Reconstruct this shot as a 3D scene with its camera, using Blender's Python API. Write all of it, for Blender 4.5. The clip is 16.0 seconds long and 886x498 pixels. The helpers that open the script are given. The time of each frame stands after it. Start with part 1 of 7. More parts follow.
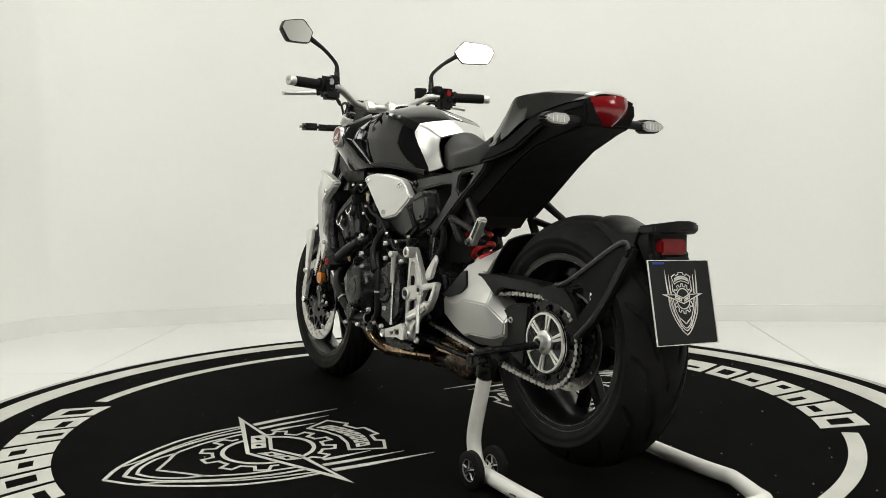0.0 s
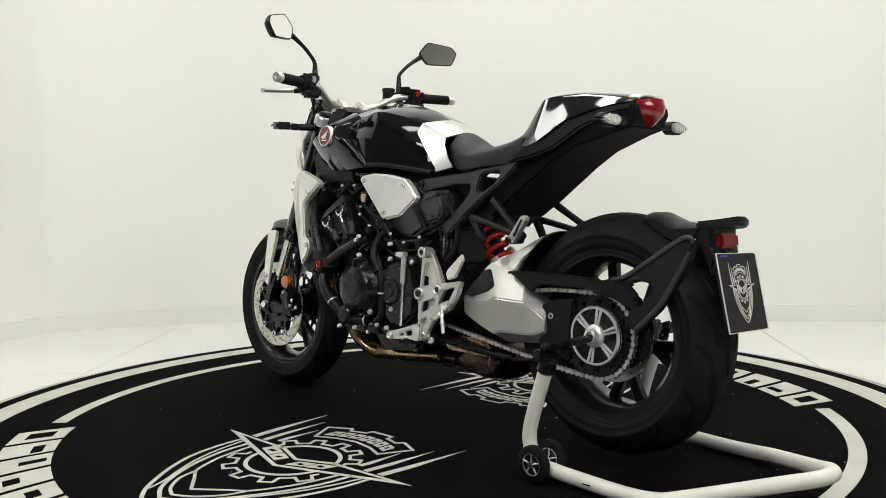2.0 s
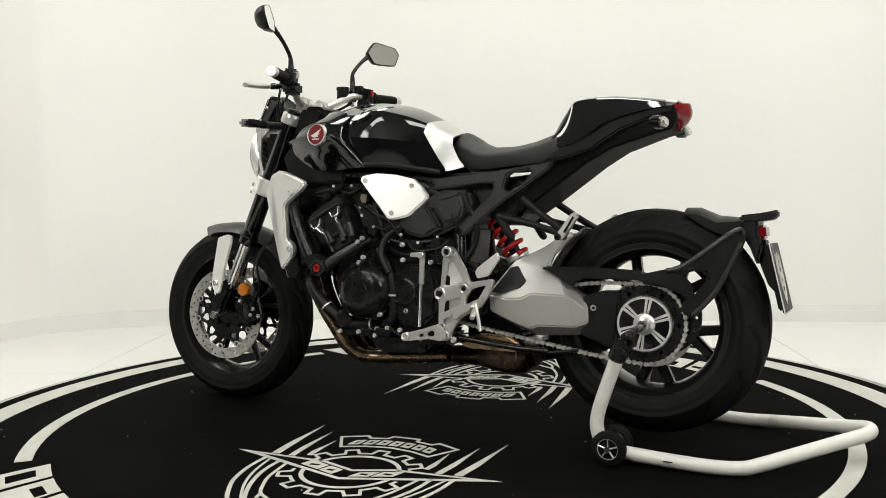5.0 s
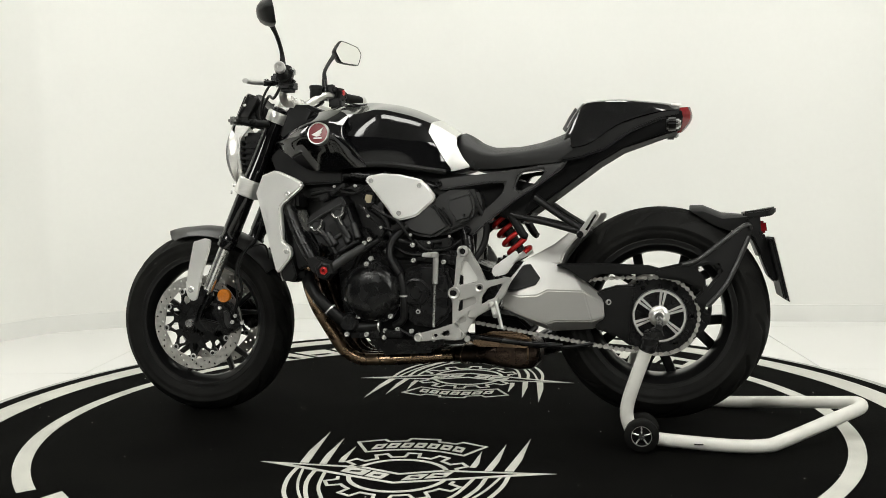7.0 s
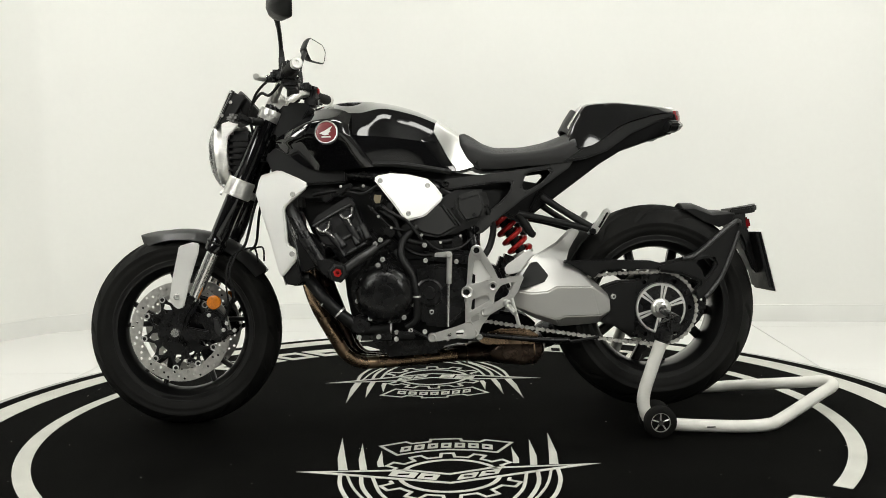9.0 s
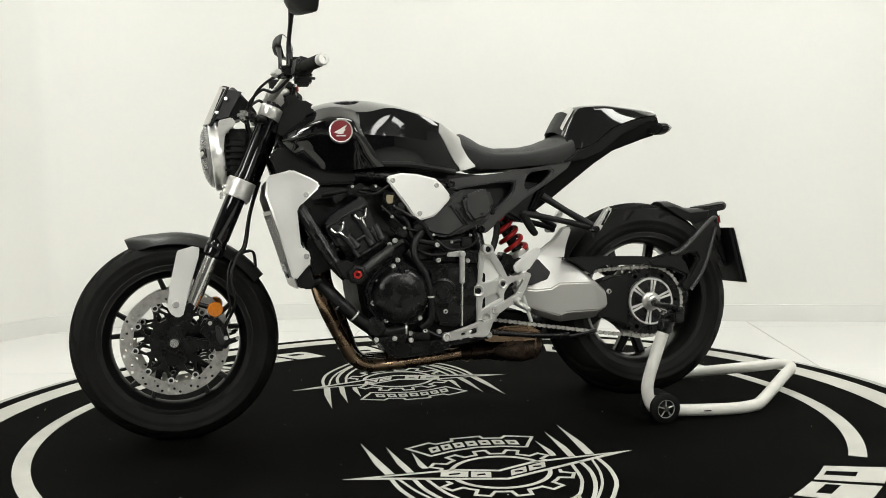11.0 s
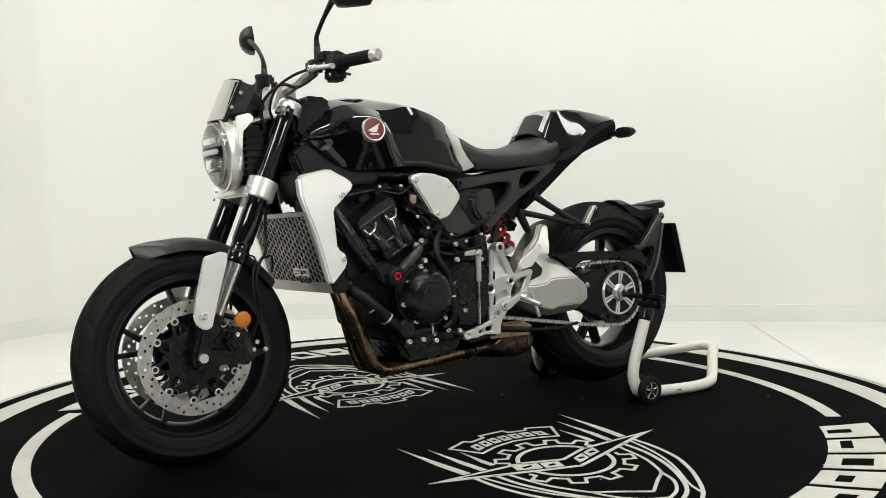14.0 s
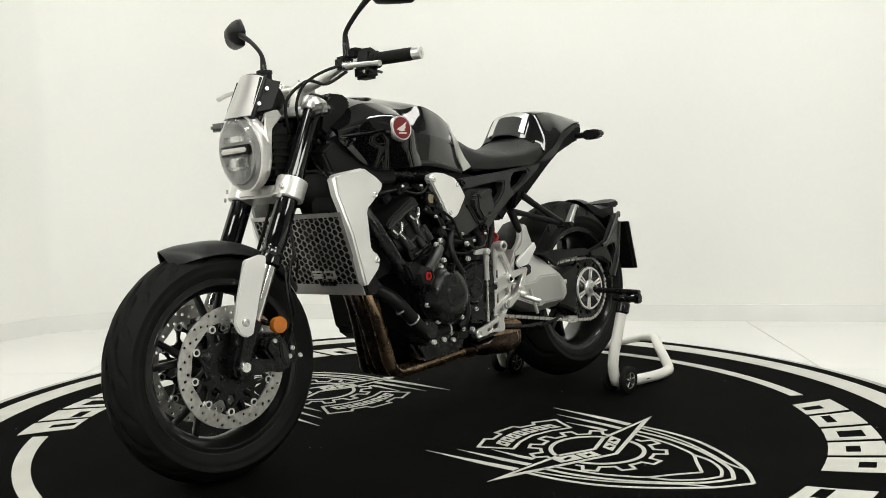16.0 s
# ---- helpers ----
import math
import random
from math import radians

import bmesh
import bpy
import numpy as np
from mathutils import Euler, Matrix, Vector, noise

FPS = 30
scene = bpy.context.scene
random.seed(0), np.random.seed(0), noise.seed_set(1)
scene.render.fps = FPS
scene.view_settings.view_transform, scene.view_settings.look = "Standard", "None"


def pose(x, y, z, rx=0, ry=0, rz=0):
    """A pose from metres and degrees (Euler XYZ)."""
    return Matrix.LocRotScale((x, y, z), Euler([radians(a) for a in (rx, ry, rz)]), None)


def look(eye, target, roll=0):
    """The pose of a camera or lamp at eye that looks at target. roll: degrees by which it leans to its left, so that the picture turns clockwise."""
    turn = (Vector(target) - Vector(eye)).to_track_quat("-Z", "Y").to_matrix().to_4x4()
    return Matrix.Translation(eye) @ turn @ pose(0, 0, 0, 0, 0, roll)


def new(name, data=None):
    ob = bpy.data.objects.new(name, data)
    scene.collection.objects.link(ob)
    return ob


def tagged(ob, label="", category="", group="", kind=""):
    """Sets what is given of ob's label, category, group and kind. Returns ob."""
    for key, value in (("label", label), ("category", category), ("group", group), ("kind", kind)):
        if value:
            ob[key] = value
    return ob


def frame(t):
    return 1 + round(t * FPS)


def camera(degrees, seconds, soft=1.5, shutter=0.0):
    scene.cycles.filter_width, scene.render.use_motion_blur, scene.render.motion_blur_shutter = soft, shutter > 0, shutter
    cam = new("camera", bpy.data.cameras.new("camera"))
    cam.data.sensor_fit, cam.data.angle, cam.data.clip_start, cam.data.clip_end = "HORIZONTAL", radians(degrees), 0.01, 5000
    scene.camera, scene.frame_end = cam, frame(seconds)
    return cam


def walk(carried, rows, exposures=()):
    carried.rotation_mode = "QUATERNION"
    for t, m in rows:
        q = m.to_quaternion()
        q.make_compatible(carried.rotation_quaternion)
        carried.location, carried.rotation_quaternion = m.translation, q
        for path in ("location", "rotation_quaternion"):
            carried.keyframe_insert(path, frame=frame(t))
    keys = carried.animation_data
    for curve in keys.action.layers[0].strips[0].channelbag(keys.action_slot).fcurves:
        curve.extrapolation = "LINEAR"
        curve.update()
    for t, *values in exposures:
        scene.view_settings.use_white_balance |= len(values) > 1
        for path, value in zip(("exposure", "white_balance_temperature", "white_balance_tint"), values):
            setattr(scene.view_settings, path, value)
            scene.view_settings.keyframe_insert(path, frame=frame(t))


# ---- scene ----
# The camera stands still before a turntable; z = 0 is the top of the mat, the origin its axis.
cam = camera(50.15, 16.0, soft=0.9)
EYE = Vector((0.0, -2.933, 0.7714))
HEADING, TILT, ROLL = radians(0.405), radians(4.696), radians(-1.142)
FORWARD = Vector((math.sin(HEADING) * math.cos(TILT), math.cos(HEADING) * math.cos(TILT), -math.sin(TILT)))
STAY = look(EYE, EYE + FORWARD) @ Matrix.Rotation(ROLL, 4, "Z")
walk(cam, [(0, STAY), (16, STAY)], exposures=[(0, -0.17), (2, -0.11), (3.5, -0.04), (6.5, -0.01), (16, -0.01)])

SPIN = 6.5406                                   # degrees per second
BIKE = Matrix.Translation((-0.0608, 0.0138, 0)) @ pose(0, 0, 0, 0, 0, -6.7) @ pose(0, 0, 0, -3.4, 0, 0)


def spin(t):
    return pose(0, 0, 0, 0, 0, SPIN * (t - 8.0))


# ---- light: white studio with ceiling panels ----
world = bpy.data.worlds.new("studio_world")
world.use_nodes = True
world.node_tree.nodes["Background"].inputs[0].default_value = (0.9, 0.92, 0.88, 1)
world.node_tree.nodes["Background"].inputs[1].default_value = 0.05
scene.world = world
CEILING = 3.1
PANELS = [(-1.9, 0.6), (0.3, 0.7), (2.3, 0.3), (-1.9, -1.9), (0.3, -1.9), (2.3, -1.9)]
PANEL_SIZE = (1.5, 0.6)
POWER = 15.4
SOFTBOXES = [(-2.3, -3.6), (2.5, -3.6)]
SOFT_POWER = 25
for px, py in PANELS:
    lamp = bpy.data.lights.new("ceiling_lamp", "AREA")
    lamp.shape, lamp.size, lamp.size_y = "RECTANGLE", PANEL_SIZE[0] - 0.06, PANEL_SIZE[1] - 0.06
    lamp.energy, lamp.color = POWER, (1.0, 0.985, 0.91)
    ob = new("ceiling_lamp", lamp)
    ob.location = (px, py, CEILING - 0.075)
for px, py in SOFTBOXES:
    lamp = bpy.data.lights.new("softbox_lamp", "AREA")
    lamp.shape, lamp.size, lamp.size_y = "RECTANGLE", 1.34, 0.94
    lamp.energy, lamp.color = SOFT_POWER, (1.0, 0.985, 0.91)
    ob = new("softbox_lamp", lamp)
    ob.matrix_world = look((px, py, 2.5), (0, 0.2, 0.7)) @ Matrix.Translation((0, 0, -0.05))


# ---- materials ----
def material(name, color, rough=0.5, metal=0.0, grain=0.0, scale=200.0, bump=0.0, coat=0.0, wear=0.0, wear_scale=6.0,
             rough_var=0.0, brushed=None, spec=0.5):
    m = bpy.data.materials.new(name)
    m.use_nodes = True
    nt = m.node_tree
    b = nt.nodes["Principled BSDF"]
    b.inputs["Base Color"].default_value = (*color, 1)
    b.inputs["Roughness"].default_value = rough
    b.inputs["Metallic"].default_value = metal
    b.inputs["Specular IOR Level"].default_value = spec
    b.inputs["Coat Weight"].default_value = coat
    b.inputs["Coat Roughness"].default_value = 0.03
    tc = nt.nodes.new("ShaderNodeTexCoord")
    source = tc.outputs["Object"]
    if brushed:
        mp = nt.nodes.new("ShaderNodeMapping")
        mp.inputs["Scale"].default_value = brushed
        nt.links.new(source, mp.inputs[0])
        source = mp.outputs[0]

    def tex(s, detail=3):
        n = nt.nodes.new("ShaderNodeTexNoise")
        n.inputs["Scale"].default_value, n.inputs["Detail"].default_value = s, detail
        nt.links.new(source, n.inputs["Vector"])
        return n.outputs["Fac"]

    def remap(f, lo, hi, a=0.3, z=0.7):
        n = nt.nodes.new("ShaderNodeMapRange")
        n.inputs[1].default_value, n.inputs[2].default_value, n.inputs[3].default_value, n.inputs[4].default_value = a, z, lo, hi
        nt.links.new(f, n.inputs[0])
        return n.outputs[0]
    if grain or wear:
        f = remap(tex(scale), 1 - grain, 1 + grain)
        if wear:
            g = remap(tex(wear_scale, 5), 1 - wear, 1 + wear)
            mul = nt.nodes.new("ShaderNodeMath")
            mul.operation = "MULTIPLY"
            nt.links.new(f, mul.inputs[0])
            nt.links.new(g, mul.inputs[1])
            f = mul.outputs[0]
        mix = nt.nodes.new("ShaderNodeVectorMath")
        mix.operation = "SCALE"
        mix.inputs[0].default_value = color
        nt.links.new(f, mix.inputs["Scale"])
        nt.links.new(mix.outputs[0], b.inputs["Base Color"])
    if rough_var:
        nt.links.new(remap(tex(wear_scale * 2.3, 4), max(rough - rough_var, 0.02), rough + rough_var), b.inputs["Roughness"])
    if bump:
        bp = nt.nodes.new("ShaderNodeBump")
        bp.inputs["Strength"].default_value, bp.inputs["Distance"].default_value = bump, 0.002
        nt.links.new(tex(scale, 2), bp.inputs["Height"])
        nt.links.new(bp.outputs[0], b.inputs["Normal"])
    return m


WALL = material("white_wall_paint", (0.80, 0.80, 0.765), 0.6, wear=0.018, wear_scale=1.2, grain=0.006, scale=40, bump=0.05)
TRIM = material("white_skirting_paint", (0.77, 0.77, 0.74), 0.35, wear=0.02)
FLOOR = material("white_floor_tile", (0.72, 0.715, 0.69), 0.3, wear=0.01, wear_scale=2.0)
GREYWALL = material("grey_wall_paint", (0.32, 0.32, 0.305), 0.7, wear=0.05)
DARKWALL = material("charcoal_wall_paint", (0.045, 0.045, 0.045), 0.7, wear=0.1)
CEIL = material("grey_ceiling_paint", (0.24, 0.24, 0.235), 0.7, wear=0.05)
MAT = material("black_mat_felt", (0.0021, 0.0021, 0.0018), 0.9, grain=0.5, scale=700, bump=0.3, wear=0.5, wear_scale=4, spec=0.03)
PRINT = material("off_white_print", (0.52, 0.515, 0.47), 0.7, grain=0.08, scale=500, bump=0.15, wear=0.07, wear_scale=9, spec=0.2)
STEEL_RIM = material("grey_steel_rim", (0.45, 0.45, 0.43), 0.4, 0.6, wear=0.2, wear_scale=4)
GLOSS = material("black_gloss_paint", (0.0035, 0.0035, 0.004), 0.07, coat=0.35, wear=0.1, spec=0.45)
MATTE = material("matte_black_plastic", (0.0058, 0.0058, 0.0057), 0.44, grain=0.15, scale=900, bump=0.1, wear=0.15, wear_scale=12, rough_var=0.08, spec=0.24)
FRAME_LITPOD_GREY = material("satin_grey_frame_and_lit_pods", (0.026, 0.026, 0.0255), 0.36, grain=0.1, scale=1200, bump=0.05, wear=0.12, wear_scale=9, rough_var=0.06)
GREYMATTE = material("dark_grey_satin_paint", (0.014, 0.014, 0.0138), 0.38, grain=0.1, scale=1200, bump=0.06, wear=0.12, wear_scale=9, rough_var=0.06, spec=0.5)
BLACKMETAL = material("black_engine_paint", (0.0046, 0.0046, 0.0048), 0.27, grain=0.25, scale=700, bump=0.08, wear=0.25, wear_scale=14, rough_var=0.1, spec=0.34)
DARKMETAL = material("dark_engine_casting", (0.009, 0.009, 0.0093), 0.36, grain=0.25, scale=600, bump=0.25, wear=0.2, wear_scale=12, spec=0.4)
RUBBER = material("tyre_rubber", (0.0078, 0.0077, 0.0071), 0.64, grain=0.3, scale=500, bump=0.15, wear=0.45, wear_scale=9, rough_var=0.08, spec=0.11)
RIMBLACK = material("black_wheel_paint", (0.006, 0.006, 0.006), 0.30, coat=0.25, wear=0.2, wear_scale=10, spec=0.28)
TAILBLACK = material("satin_black_plastic", (0.0036, 0.0036, 0.0036), 0.62, grain=0.1, scale=900, bump=0.03, wear=0.15, wear_scale=9, rough_var=0.05, spec=0.09)
SEAT = material("black_seat_vinyl", (0.008, 0.008, 0.0078), 0.46, grain=0.2, scale=1100, bump=0.3, wear=0.15, spec=0.4)
ALU = material("brushed_aluminium", (0.86, 0.85, 0.82), 0.36, 0.8, grain=0.05, scale=60, wear=0.04, wear_scale=7, bump=0.04, brushed=(1, 1, 14))
SATIN = material("satin_silver_paint", (0.86, 0.855, 0.825), 0.40, 0.62, grain=0.03, scale=900, wear=0.04, wear_scale=5, rough_var=0.05)
BANDSILVER = material("satin_band_silver", (0.70, 0.695, 0.67), 0.34, 0.85, grain=0.03, scale=900, wear=0.05, wear_scale=5, rough_var=0.05)
BARSILVER = material("anodised_bar_silver", (0.62, 0.61, 0.58), 0.36, 0.85, grain=0.04, scale=500, wear=0.06, wear_scale=14)
SWINGPAINT = material("satin_grey_silver_paint", (0.52, 0.515, 0.495), 0.40, 0.75, grain=0.03, scale=900, wear=0.04, wear_scale=5, rough_var=0.05)
CASTALU = material("cast_aluminium", (0.68, 0.675, 0.65), 0.30, 0.8, grain=0.08, scale=700, bump=0.12, wear=0.1, wear_scale=8)
CHROME = material("polished_steel", (0.82, 0.82, 0.80), 0.16, 0.95, wear=0.05, wear_scale=20)
BOLTSTEEL = material("zinc_bolt_steel", (0.82, 0.82, 0.79), 0.26, 0.6, wear=0.15, wear_scale=40)
DISC = material("brake_disc_steel", (0.58, 0.57, 0.54), 0.32, 0.85, grain=0.1, scale=60, wear=0.18, wear_scale=30)
BRONZE = material("heat_tinted_steel", (0.34, 0.235, 0.15), 0.26, 0.95, grain=0.15, scale=40, wear=0.35, wear_scale=9, rough_var=0.1)
# scorched collector colour; also the shade on the inner header pipes
BURNT_SHADED = material("scorched_shaded_brown_steel", (0.062, 0.042, 0.031), 0.28, 0.85, grain=0.2, scale=60, wear=0.45, wear_scale=11, rough_var=0.1)
WHITEPAINT = material("white_powder_coat", (0.72, 0.71, 0.66), 0.35, wear=0.05, wear_scale=18, grain=0.02, scale=400, bump=0.06)
RED = material("red_anodised", (0.42, 0.012, 0.01), 0.3, 0.3, wear=0.15, wear_scale=30)
REDLENS = material("red_lens", (0.17, 0.004, 0.006), 0.16, coat=0.25, wear=0.25, wear_scale=40)
AMBER = material("amber_reflector", (0.50, 0.15, 0.006), 0.22, coat=0.5, grain=0.3, scale=350, bump=0.3)
BADGE = material("badge_red", (0.16, 0.008, 0.012), 0.34, coat=0.15, wear=0.1)
BADGEWHITE = material("badge_white", (0.72, 0.70, 0.66), 0.35, 0.2)
HOSE = material("black_rubber_hose", (0.0045, 0.0045, 0.0045), 0.42, grain=0.2, scale=400, bump=0.1, spec=0.25)
CHAIN = material("chain_steel", (0.50, 0.49, 0.46), 0.32, 0.6, wear=0.3, wear_scale=80)
MIRROR = material("mirror_silver", (0.9, 0.9, 0.88), 0.02, 1.0)
LENS_IN = material("reflector_grey", (0.58, 0.58, 0.56), 0.2, 0.3, wear=0.2, wear_scale=30)
BOWL = material("headlight_bowl_grey", (0.42, 0.42, 0.41), 0.25, 0.5, wear=0.2, wear_scale=30)
LENSCLEAR = material("clear_lamp_plastic", (0.22, 0.22, 0.21), 0.12, 0.2, grain=0.4, scale=240, bump=0.3)
GUARDSTEEL = material("grey_steel_mesh", (0.40, 0.39, 0.37), 0.34, 0.7, wear=0.15, wear_scale=20)
GOLD = material("brass_cap", (0.45, 0.38, 0.26), 0.35, 0.9)
BLUE = material("blue_strip", (0.02, 0.04, 0.25), 0.3)
PLATEBLACK = material("black_plate_plastic", (0.010, 0.010, 0.010), 0.45, wear=0.15, spec=0.25)


def glass(name, tint=(1, 1, 1)):
    m = bpy.data.materials.new(name)
    m.use_nodes = True
    b = m.node_tree.nodes["Principled BSDF"]
    b.inputs["Base Color"].default_value = (*tint, 1)
    b.inputs["Transmission Weight"].default_value, b.inputs["Roughness"].default_value, b.inputs["IOR"].default_value = 1.0, 0.02, 1.3
    return m


GLASS = glass("clear_lens")
PANEL = bpy.data.materials.new("lamp_diffuser")
PANEL.use_nodes = True
PANEL.node_tree.nodes["Principled BSDF"].inputs["Emission Color"].default_value = (0.99, 1.0, 0.96, 1)
PANEL.node_tree.nodes["Principled BSDF"].inputs["Emission Strength"].default_value = 5.0


# ---- mesh helpers ----
def to_mesh(bm, sharp=38):
    bmesh.ops.recalc_face_normals(bm, faces=bm.faces)
    me = bpy.data.meshes.new("mesh")
    bm.to_mesh(me)
    bm.free()
    me.shade_smooth()
    me.set_sharp_from_angle(angle=radians(sharp))
    return me


def part(name, bm, mat, parent=None, label="", sharp=38):
    me = to_mesh(bm, sharp)
    me.materials.append(mat)
    ob = new(name, me)
    ob.parent = parent
    if label:
        tagged(ob, label)
    return ob


def share(name, ob, parent, m):
    c = new(name, ob.data)
    c.parent = parent
    c.matrix_basis = m
    return c


def empty(name, label, category, group="", kind=""):
    ob = new(name)
    ob.empty_display_size = 0.1
    return tagged(ob, label, category, group, kind)


def bevel(bm, w, seg=2, angle=30):
    if w:
        ed = [e for e in bm.edges if len(e.link_faces) == 2 and e.calc_face_angle(0) > radians(angle)]
        bmesh.ops.bevel(bm, geom=ed, offset=w, segments=seg, affect="EDGES", clamp_overlap=True)
    return bm


def place(a, b, d, plane):
    return Vector((a, d, b)) if plane == "xz" else Vector((d, a, b)) if plane == "yz" else Vector((a, b, d))


def prism(pts, d0, d1, bev=0.004, plane="xz", holes=(), seg=2):
    """A slab with an outline in a plane, from depth d0 to d1."""
    bm = bmesh.new()
    edges = []
    for loop in (pts, *holes):
        vs = [bm.verts.new(place(a, b, d0, plane)) for a, b in loop]
        edges += [bm.edges.new((vs[i], vs[(i + 1) % len(vs)])) for i in range(len(vs))]
    if holes:
        bmesh.ops.triangle_fill(bm, edges=edges, use_beauty=True, use_dissolve=False)
    else:
        bm.faces.new(bm.verts[:])
    step = place(0, 0, d1 - d0, plane)
    ext = bmesh.ops.extrude_face_region(bm, geom=bm.faces[:])
    bmesh.ops.translate(bm, verts=[g for g in ext["geom"] if isinstance(g, bmesh.types.BMVert)], vec=step)
    bmesh.ops.recalc_face_normals(bm, faces=bm.faces)
    return bevel(bm, bev, seg)


def rev(origin, axis, profile, n=32, closed=False):
    """A turned body: profile of (distance along the axis, radius)."""
    bm = bmesh.new()
    axis = Vector(axis).normalized()
    side = axis.orthogonal().normalized()
    other = axis.cross(side)
    rings = []
    for d, r in profile:
        c = Vector(origin) + axis * d
        if r < 1e-6:
            rings.append([bm.verts.new(c)])
        else:
            rings.append([bm.verts.new(c + (side * math.cos(6.28318530718 * k / n) + other * math.sin(6.28318530718 * k / n)) * r) for k in range(n)])
    pairs = list(zip(rings, rings[1:])) + ([(rings[-1], rings[0])] if closed else [])
    for a, b in pairs:
        for k in range(n):
            j = (k + 1) % n
            if len(a) == 1 and len(b) > 1:
                bm.faces.new((a[0], b[k], b[j]))
            elif len(b) == 1 and len(a) > 1:
                bm.faces.new((a[k], b[0], a[j]))
            elif len(a) > 1:
                bm.faces.new((a[k], a[j], b[j], b[k]))
    if not closed:
        for r in (rings[0], rings[-1]):
            if len(r) > 1:
                bm.faces.new(r)
    return bm


def rod(a, b, r, n=14, c=None):
    a, b = Vector(a), Vector(b)
    length = (b - a).length
    c = min(r * 0.25, length * 0.2) if c is None else c
    return rev(a, b - a, [(0, r - c), (c, r), (length - c, r), (length, r - c)], n)


def curve_points(pts, sub=6):
    pts = [Vector(p) for p in pts]
    out = []
    for i in range(len(pts) - 1):
        p0, p1, p2, p3 = pts[max(i - 1, 0)], pts[i], pts[i + 1], pts[min(i + 2, len(pts) - 1)]
        for k in range(sub):
            t = k / sub
            out.append(0.5 * ((2 * p1) + (p2 - p0) * t + (2 * p0 - 5 * p1 + 4 * p2 - p3) * t * t + (3 * p1 - p0 - 3 * p2 + p3) * t ** 3))
    return out + [pts[-1]]


def tube(pts, r, n=12, sub=6):
    """A bent tube; r is one radius or one for each point."""
    path = curve_points(pts, sub) if sub > 1 else [Vector(p) for p in pts]
    m = len(path)
    radii = [r] * m if not isinstance(r, (list, tuple)) else [float(np.interp(i / (m - 1) * (len(r) - 1), range(len(r)), r)) for i in range(m)]
    bm = bmesh.new()
    rings = []
    up = None
    for i, p in enumerate(path):
        d = (path[min(i + 1, m - 1)] - path[max(i - 1, 0)]).normalized()
        up = d.orthogonal().normalized() if up is None else (up - d * up.dot(d)).normalized()
        w = d.cross(up)
        rings.append([bm.verts.new(p + (up * math.cos(6.28318530718 * k / n) + w * math.sin(6.28318530718 * k / n)) * radii[i]) for k in range(n)])
    for a, b in zip(rings, rings[1:]):
        for k in range(n):
            bm.faces.new((a[k], a[(k + 1) % n], b[(k + 1) % n], b[k]))
    bm.faces.new(rings[0])
    bm.faces.new(rings[-1])
    return bm


def block(c, size, bev=0.004, rot=(0, 0, 0), seg=2):
    bm = bmesh.new()
    bmesh.ops.create_cube(bm, size=1, matrix=Matrix.Diagonal((*size, 1)))
    bevel(bm, bev, seg)
    bmesh.ops.transform(bm, matrix=pose(*c, *rot), verts=bm.verts)
    return bm


def bend(bm, f):
    for v in bm.verts:
        v.co = Vector(f(*v.co))
    return bm


def join(*bms):
    out = bms[0]
    for b in bms[1:]:
        me = bpy.data.meshes.new("join")
        b.to_mesh(me)
        b.free()
        out.from_mesh(me)
        bpy.data.meshes.remove(me)
    return out


def mirror(bm):
    bmesh.ops.scale(bm, vec=(1, -1, 1), verts=bm.verts)
    return bm


def grid_surface(fn, nu, nv, thick=0.0, close_u=False):
    """A sheet through fn(u, v), u and v from 0 to 1; thick gives it a back."""
    bm = bmesh.new()
    vs = [[bm.verts.new(fn(i / nu, j / nv)) for j in range(nv + 1)] for i in range(nu + 1)]
    for i in range(nu):
        for j in range(nv):
            bm.faces.new((vs[i][j], vs[i + 1][j], vs[i + 1][j + 1], vs[i][j + 1]))
    if thick:
        bmesh.ops.recalc_face_normals(bm, faces=bm.faces)
        bmesh.ops.solidify(bm, geom=bm.faces[:], thickness=thick)
    return bm


def bolt(p, d, r=0.006, h=0.005):
    return rev(p, d, [(0, r), (h * 0.7, r), (h, r * 0.8), (h, r * 0.5), (h * 0.4, r * 0.45), (h * 0.4, 0)], 10)


# ---- the room ----
FLOOR_Z = -0.012
PLAN = [(-3.3, -0.3), (-2.15, 1.62), (-1.86, 1.93), (-1.42, 2.05), (-0.75, 2.17), (0.2, 2.02), (2.2, 1.68), (4.1, 1.4), (4.1, -5.0), (-3.3, -5.0)]


